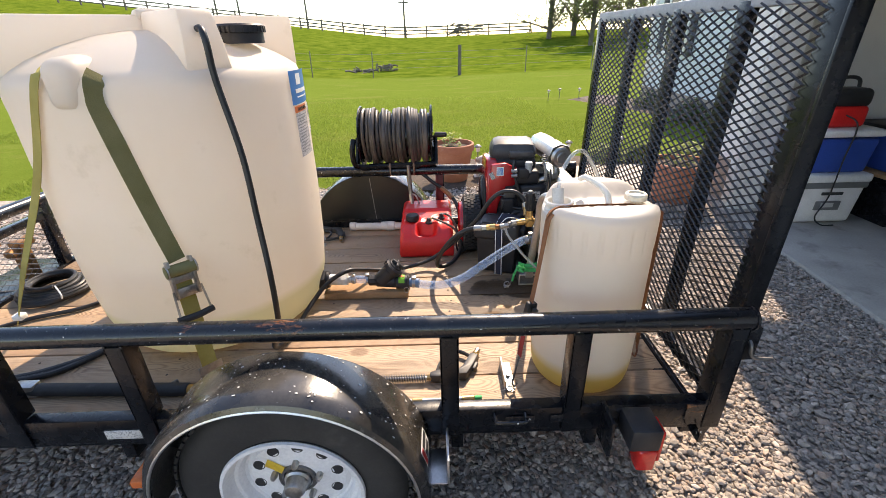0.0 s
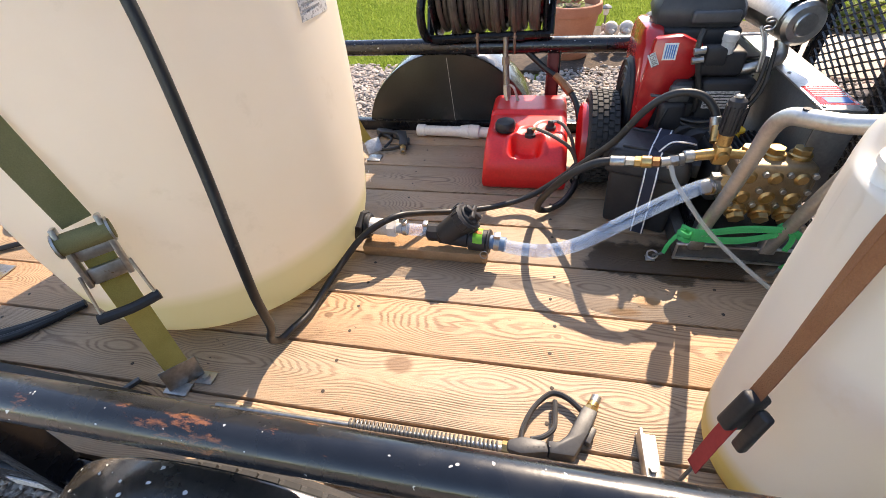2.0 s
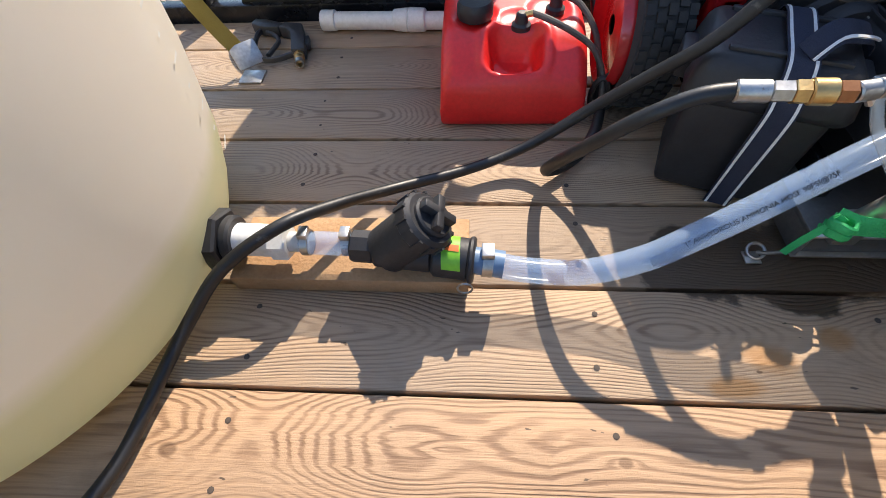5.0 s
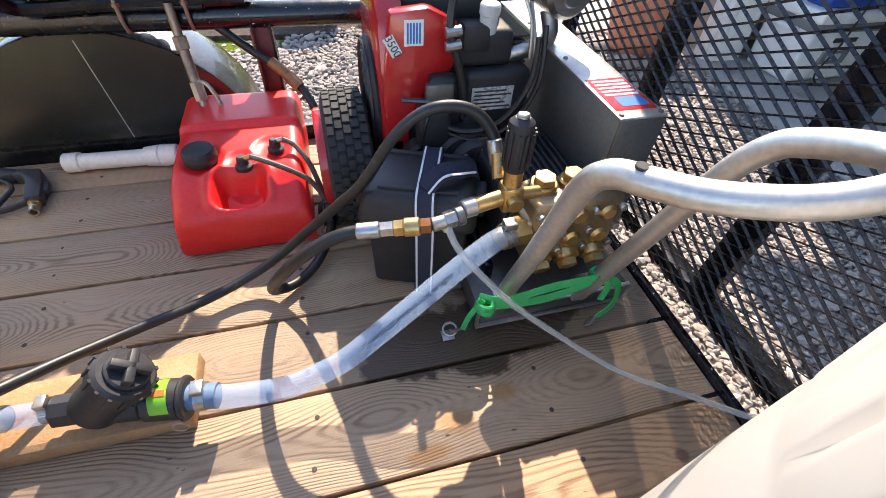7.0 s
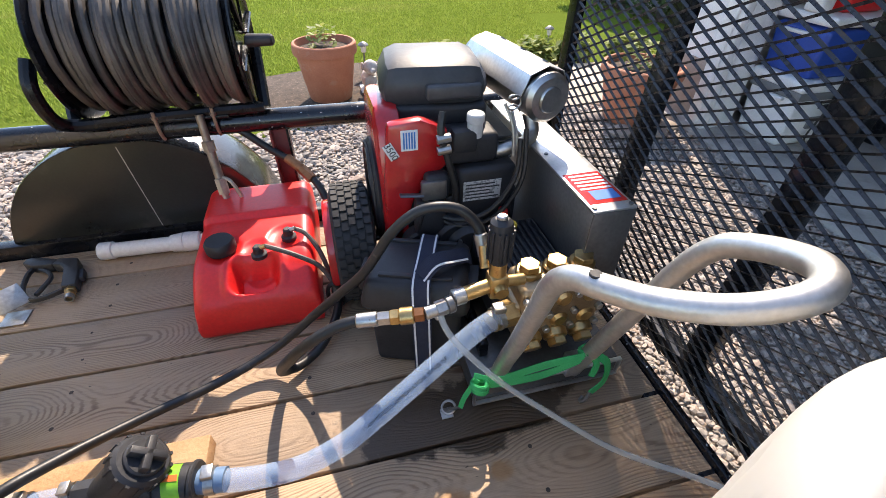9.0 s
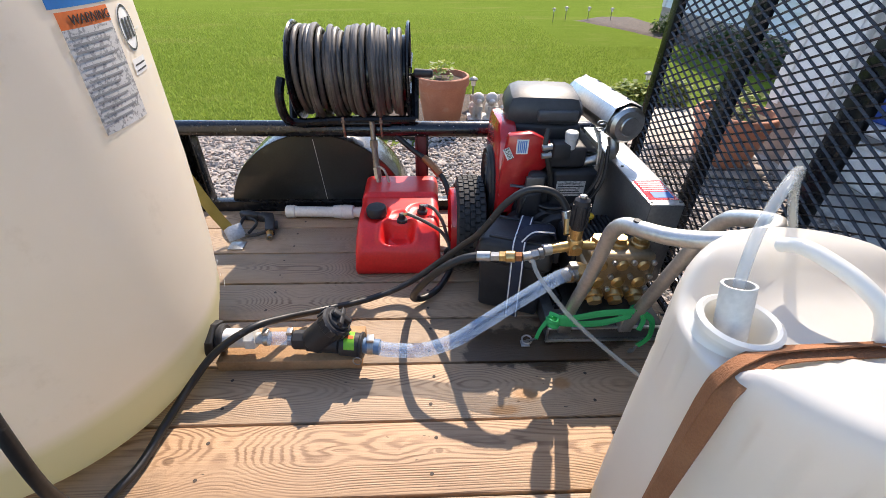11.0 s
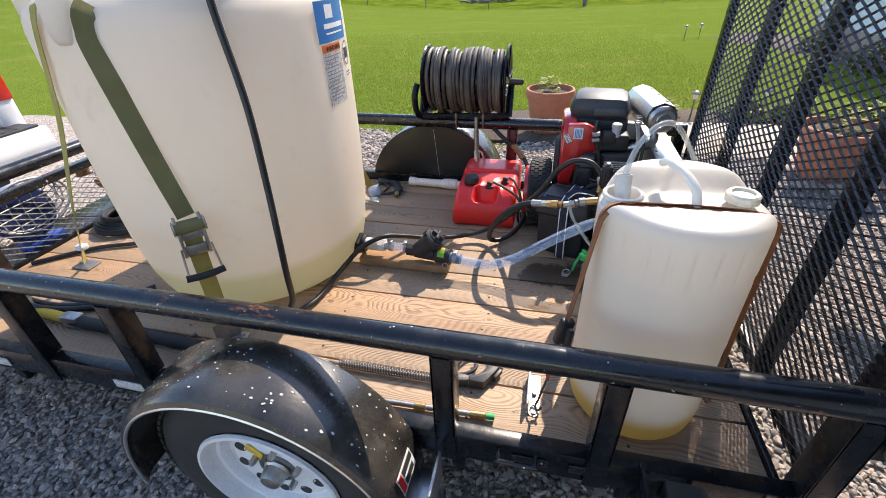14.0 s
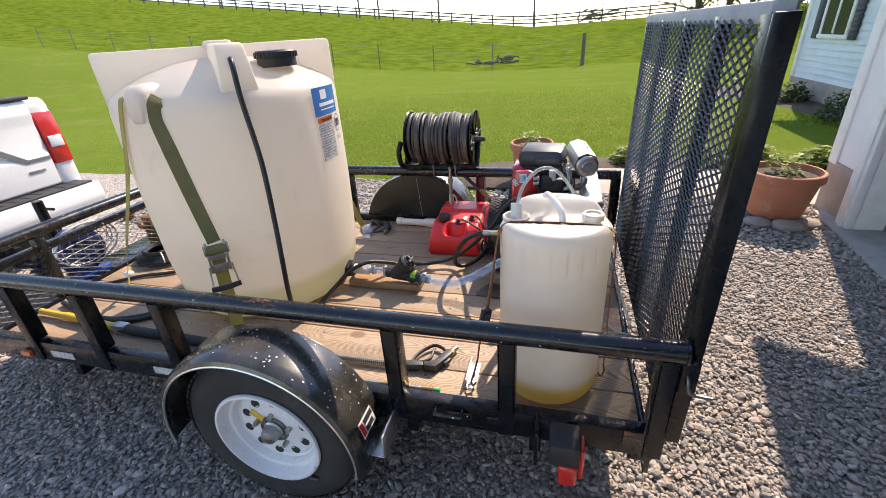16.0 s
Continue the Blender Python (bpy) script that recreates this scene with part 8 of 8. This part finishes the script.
part("ring", Mesh().tube([Vector((0.345 + 0.015 * math.cos(q), 1.622 + 0.012 * math.sin(q), 0.460 + 0.006 * math.sin(q))) for q in [i * 0.6283 for i in range(11)]], 0.003, 7, 3), STEEL, dr)
part("plate", Mesh().rbox(0.325, 0.352, 1.60, 1.626, 0.4505, 0.454, 0.0015), STEEL, dr)

# battery box
bb = thing("battery_box", "black plastic battery box with striped strap", "battery box", (0.328, 1.835, 0.452), rz=-20)
bx = Mesh().rbox(-0.105, 0.105, -0.084, 0.084, 0.0, 0.225, 0.014, 3)
bx.v = [(x * (0.93 + 0.32 * z), y * (0.92 + 0.34 * z), z) for x, y, z in bx.v]
part("box", bx, BLACKPL, bb, local=True)
ld = Mesh().rbox(-0.120, 0.120, -0.098, 0.098, 0.190, 0.272, 0.020, 3)
ld.v = [(x * (1 - 3.0 * max(0, z - 0.225)), y * (1 - 3.2 * max(0, z - 0.225)), z) for x, y, z in ld.v]
lid = part("lid", ld, BLACKPL, bb, local=True)
for x in (-0.124, 0.124):
    part("lug", Mesh().rbox(x - 0.012, x + 0.012, -0.035, 0.035, 0.195, 0.240, 0.005), BLACKPL, bb, local=True)
for y in (-0.06, 0.06):
    part("lid_rib", Mesh().rbox(-0.08, 0.08, y - 0.006, y + 0.006, 0.266, 0.278, 0.003), BLACKPL, lid, local=True)
NAVY = surf("navy_webbing", (0.012, 0.016, 0.035), (0.025, 0.03, 0.055), 12, 0.8, bump=0.4, fine=400)
sp_pts = [(0.02, -0.095, 0.0), (0.02, -0.104, 0.10), (0.02, -0.112, 0.20), (0.018, -0.106, 0.236), (0.015, -0.083, 0.276), (0.015, 0.0, 0.280), (0.015, 0.083, 0.276), (0.015, 0.108, 0.225), (0.015, 0.105, 0.10)]
sp_n = [(0, -1, 0)] * 3 + [(0, -1, 0.5), (0, -0.4, 1), (0, 0, 1), (0, 0.5, 1), (0, 1, 0.2), (0, 1, 0)]
strap = part("box_strap", Mesh().ribbon(sp_pts, 0.042, 0.002, sp_n, 5), NAVY, bb, "navy strap with white edge lines", local=True)
for dx in (-0.016, 0.016):
    part("edge_line", Mesh().ribbon([(x + dx, y, z) for x, y, z in sp_pts], 0.004, 0.0032, sp_n, 5), LABELWHITE, strap, local=True)
part("strap_tail", Mesh().ribbon([(0.015, -0.07, 0.284), (0.04, -0.045, 0.306), (0.075, -0.02, 0.300), (0.100, 0.01, 0.284), (0.112, 0.03, 0.262)], 0.036, 0.002, (0.2, -0.5, 0.9), 5), NAVY, bb, local=True)
for dx in (-0.014, 0.014):
    part("tail_line", Mesh().ribbon([(0.015 - dx * 0.5, -0.07 + dx, 0.285), (0.04 - dx * 0.5, -0.045 + dx, 0.307), (0.075 - dx * 0.5, -0.02 + dx, 0.301), (0.100 - dx * 0.5, 0.01 + dx, 0.285)], 0.004, 0.0032, (0.2, -0.5, 0.9), 5), LABELWHITE, bb, local=True)


# ---- pickup truck ahead of the trailer ----
tk = thing("pickup_truck", "white pickup truck seen from behind, tailgate closed", "pickup truck", (-5.0, 1.5, 0.0))
TX = -3.48
part("bed_side", Mesh().prism([(TX, 0.62), (TX + 0.0, 0.90), (TX - 0.03, 1.36), (TX - 0.06, 1.41), (TX - 1.75, 1.42), (TX - 1.75, 0.62)], "y", 2.28, 2.44, 0.03), WHITEPAINT, tk)
part("bed_side", Mesh().prism([(TX, 0.62), (TX + 0.0, 0.90), (TX - 0.03, 1.36), (TX - 0.06, 1.41), (TX - 1.75, 1.42), (TX - 1.75, 0.62)], "y", 0.52, 0.68, 0.03), WHITEPAINT, tk)
tg = part("tailgate", Mesh().prism([(TX - 0.05, 0.72), (TX + 0.005, 0.75), (TX + 0.01, 0.98), (TX - 0.005, 1.02), (TX - 0.005, 1.22), (TX + 0.01, 1.30), (TX + 0.0, 1.40), (TX - 0.06, 1.41)], "y", 0.69, 2.27, 0.012), WHITEPAINT, tk)
part("spoiler", Mesh().rbox(TX - 0.09, TX + 0.015, 0.66, 2.30, 1.405, 1.435, 0.010, 2), BLACKPL, tg, "black tailgate cap")
part("trim_band", Mesh().prism([(0.72, 0.99), (1.62, 1.02), (1.78, 1.09), (1.95, 1.09), (2.10, 0.98), (2.26, 0.98), (2.26, 0.955), (2.08, 0.955), (1.93, 1.045), (1.80, 1.045), (1.64, 0.985), (0.72, 0.96)], "x", TX + 0.006, TX + 0.014), GREYTRIM, tg, "grey styling band")
part("badge", Mesh().rbox(TX + 0.006, TX + 0.014, 2.07, 2.19, 0.875, 0.895, 0.003), STEEL, tg)
part("badge_plate", Mesh().rbox(TX + 0.004, TX + 0.012, 1.35, 1.72, 0.84, 0.93, 0.01), GREYTRIM, tg)
for y0, y1 in ((2.285, 2.43), (0.53, 0.675)):
    lampp = part("tail_lamp", Mesh().prism([(TX - 0.06, 0.90), (TX + 0.012, 0.90), (TX + 0.010, 1.10), (TX - 0.012, 1.30), (TX - 0.08, 1.32)], "y", y0, y1, 0.010), REDLENS, tk, "red tail lamp")
    part("reverse_lens", Mesh().rbox(TX - 0.002, TX + 0.016, y0 + 0.02, y1 - 0.02, 1.03, 1.12, 0.006), LABELWHITE, lampp)
bp = part("bumper", Mesh().prism([(TX - 0.05, 0.50), (TX + 0.19, 0.52), (TX + 0.22, 0.60), (TX + 0.21, 0.71), (TX + 0.17, 0.725), (TX - 0.05, 0.725)], "y", 0.50, 2.42, 0.02), WHITEPAINT, tk, "white painted rear bumper")
part("step_pad", Mesh().rbox(TX - 0.03, TX + 0.18, 0.56, 2.38, 0.722, 0.738, 0.006), BLACKPL, bp, "ribbed black step pad")
for k in range(20):
    part("pad_rib", Mesh().rbox(TX + 0.0, TX + 0.16, 0.62 + k * 0.086, 0.63 + k * 0.086, 0.736, 0.741, 0.0015, 1), BLACKPL, bp)
part("hitch", Mesh().rbox(TX - 0.2, TX + 0.26, 1.55, 1.65, 0.40, 0.47, 0.008).cyl((TX + 0.24, 1.6, 0.46), (TX + 0.24, 1.6, 0.53), 0.022, seg=14), BLACK2, tk)
part("cab", Mesh().prism([(TX - 1.78, 0.60), (TX - 1.80, 1.38), (TX - 1.95, 1.86), (TX - 2.4, 1.93), (TX - 3.3, 1.90), (TX - 4.0, 1.36), (TX - 5.2, 1.28), (TX - 5.4, 0.95), (TX - 5.4, 0.55)], "y", 0.56, 2.40, 0.06), WHITEPAINT, tk)
part("rear_window", Mesh().prism([(0.72, 1.42), (2.24, 1.42), (2.12, 1.80), (0.84, 1.80)], "x", TX - 1.90, TX - 1.84), GLASS_DARK, tk)
part("bed_floor", Mesh().box(TX - 1.75, TX - 0.05, 0.68, 2.28, 0.70, 0.76), GREYTRIM, tk)
for x in (TX - 0.85, TX - 4.4):
    for y in (0.66, 2.30):
        w = part("wheel", Mesh().cyl((x, y - 0.09, 0.40), (x, y + 0.09, 0.40), 0.24, seg=28, chamfer=0.02), ALU, tk)
        part("tyre", Mesh().lathe([(0.24, -0.12), (0.36, -0.13), (0.395, -0.10), (0.40, 0.0), (0.395, 0.10), (0.36, 0.13), (0.24, 0.12)], 36, (x, y, 0.40), (0, 1, 0), False), TYRE, w)

# blue fan-like tub and clutter behind the front mesh
tub = thing("mesh_basket", "round steel wire basket with dark blue plastic inside", "basket", (-2.42, 1.50, 0.36))
loop_at = lambda k, q: (-2.325 - 0.03 * k, 1.51 + (0.195 - 0.012 * k) * math.cos(q), 0.615 + (0.130 - 0.008 * k) * math.sin(q))
for k in range(3):
    part("hoop", Mesh().tube([loop_at(k, i * 2 * math.pi / 32) for i in range(33)], 0.006 if k == 0 else 0.004, 6, 1), ALU, tub, "bright round steel hoop" if k == 0 else "")
for k in range(6):
    y = -0.15 + 0.06 * k
    h = 0.126 * math.sqrt(1 - (y / 0.19) ** 2)
    part("wire", Mesh().tube([(-2.325, 1.51 + y, 0.615 - h), (-2.345, 1.51 + y, 0.615), (-2.325, 1.51 + y, 0.615 + h)], 0.0032, 6, 3), STEEL, tub)
for k in range(4):
    z = -0.075 + 0.05 * k
    w = 0.19 * math.sqrt(1 - (z / 0.13) ** 2)
    part("wire", Mesh().tube([(-2.325, 1.51 - w, 0.615 + z), (-2.345, 1.51, 0.615 + z), (-2.325, 1.51 + w, 0.615 + z)], 0.0032, 6, 3), STEEL, tub)
part("back", Mesh().lathe([(0.005, 0), (0.13, 0.0), (0.145, 0.03), (0.14, 0.10), (0.11, 0.12), (0.005, 0.12)], 32, (-2.36, 1.50, 0.57), (-1, 0, 0)), plain("navy_plastic", (0.012, 0.03, 0.14), 0.5), tub, "blue plastic body")
part("foot", Mesh().rbox(-2.46, -2.36, 1.42, 1.62, 0.376, 0.42, 0.01), BLUEPL, tub)
part("front_platform", Mesh().rbox(-2.60, -2.19, 0.95, 2.25, 0.35, 0.376, 0.004), BLACK2, trailer)
sg = thing("brass_valve_cluster", "brown valve cluster beside the basket", "valve", (-2.35, 1.95, 0.376))
part("body", Mesh().cyl((-2.35, 1.90, 0.56), (-2.35, 2.05, 0.60), 0.03, seg=14).rbox(-2.38, -2.31, 1.94, 2.0, 0.376, 0.62, 0.01).cyl((-2.36, 1.85, 0.64), (-2.36, 1.85, 0.70), 0.035, seg=16), surf("tarnished_brass", (0.30, 0.15, 0.06), (0.42, 0.22, 0.09), 20, 0.5, metal=0.7), sg)

# ---- garage contents ----
def cooler(x, y, z, lx, ly, h, body_m, lid_m, label, band=True):
    t = thing("cooler", label, "cooler", (x, y, z), "coolers in the garage", rz=0)
    b = Mesh().rbox(-lx / 2, lx / 2, -ly / 2, ly / 2, 0, h * 0.80, 0.03, 3)
    b.v = [(px * (0.90 + 0.10 * pz / h), py * (0.88 + 0.12 * pz / h), pz) for px, py, pz in b.v]
    part("cooler_body", b, body_m, t, local=True)
    part("lid", Mesh().rbox(-lx / 2 - 0.012, lx / 2 + 0.012, -ly / 2 - 0.012, ly / 2 + 0.012, h * 0.84, h, 0.02, 3), lid_m, t, local=True)
    if band:
        part("band", Mesh().rbox(-lx / 2 - 0.003, lx / 2 + 0.003, -ly / 2 - 0.003, ly / 2 + 0.003, h * 0.72, h * 0.85, 0.012, 2), GREYTRIM, t, local=True)
        part("brand_bar", Mesh().box(-0.08, 0.10, -ly / 2 - 0.001, -ly / 2 + 0.02, h * 0.59, h * 0.645), INK, t, local=True)
        pl = part("label_plate", Mesh().rbox(-0.10, 0.11, -ly / 2 + 0.0, -ly / 2 + 0.03, h * 0.28, h * 0.46, 0.003), GREYTRIM, t, local=True)
        part("label_window", Mesh().box(-0.06, 0.05, -ly / 2 - 0.002, -ly / 2 + 0.01, h * 0.34, h * 0.43), GREYPVC, pl, local=True)
    part("handle", Mesh().rbox(-lx / 2 - 0.022, -lx / 2 + 0.01, -0.10, 0.10, h * 0.66, h * 0.72, 0.008), lid_m, t, local=True)
    return t


cooler(3.36, 3.40, 0.045, 0.58, 0.40, 0.44, WHITEPL, WHITEPL, "white cooler with grey band on the garage floor")
cooler(3.36, 3.42, 0.485, 0.56, 0.40, 0.36, BLUEPL, WHITEPL, "blue cooler with white lid stacked on another", False)
bag = thing("tool_bag", "black and red zipped bag on the coolers", "bag", (3.36, 3.42, 0.846))
part("bag_body", Mesh().rbox(3.20, 3.52, 3.30, 3.54, 0.846, 1.02, 0.04, 4), RED, bag, "red lower body")
part("bag_top", Mesh().rbox(3.19, 3.53, 3.31, 3.53, 1.00, 1.15, 0.05, 4), BLACKPL, bag)
part("bag_handle", Mesh().tube([(3.26, 3.42, 1.14), (3.28, 3.42, 1.21), (3.36, 3.42, 1.23), (3.44, 3.42, 1.21), (3.46, 3.42, 1.14)], 0.014, 8, 5), BLACKPL, bag)
single("white_jug", Mesh().rbox(3.06, 3.16, 3.34, 3.46, 0.846, 1.02, 0.02, 3).cyl((3.11, 3.40, 1.01), (3.11, 3.40, 1.05), 0.02), WHITEPL, "white plastic jug on the blue cooler", "jug")
single("power_cord", Mesh().tube([(3.33, 3.30, 0.95), (3.36, 3.20, 0.88), (3.34, 3.19, 0.60), (3.33, 3.185, 0.30), (3.27, 3.18, 0.12), (3.32, 3.15, 0.053), (3.42, 3.14, 0.053)], 0.006, 8, 7), HOSE, "black power cord hanging over the coolers", "cord", at=(3.4, 3.15, 0.046))
bn = thing("storage_bin", "dark blue storage bin on a wooden shelf", "storage bin", (4.15, 3.45, 0.40))
part("bin", Mesh().rbox(3.86, 4.5, 3.15, 3.75, 0.455, 0.80, 0.03, 3), BLUEPL, bn)
part("lid", Mesh().rbox(3.84, 4.52, 3.13, 3.77, 0.79, 0.83, 0.01, 2), BLACKPL, bn)
shf = thing("shelf", "low dark wooden shelf in the garage", "shelf", (4.2, 3.4, 0.045))
part("board", Mesh().rbox(3.78, 5.2, 3.05, 3.88, 0.425, 0.455, 0.004), ORANGEWOOD, shf)
for x in (3.80, 5.13):
    part("leg", Mesh().rbox(x, x + 0.05, 3.08, 3.86, 0.046, 0.426, 0.004), BLACK2, shf)
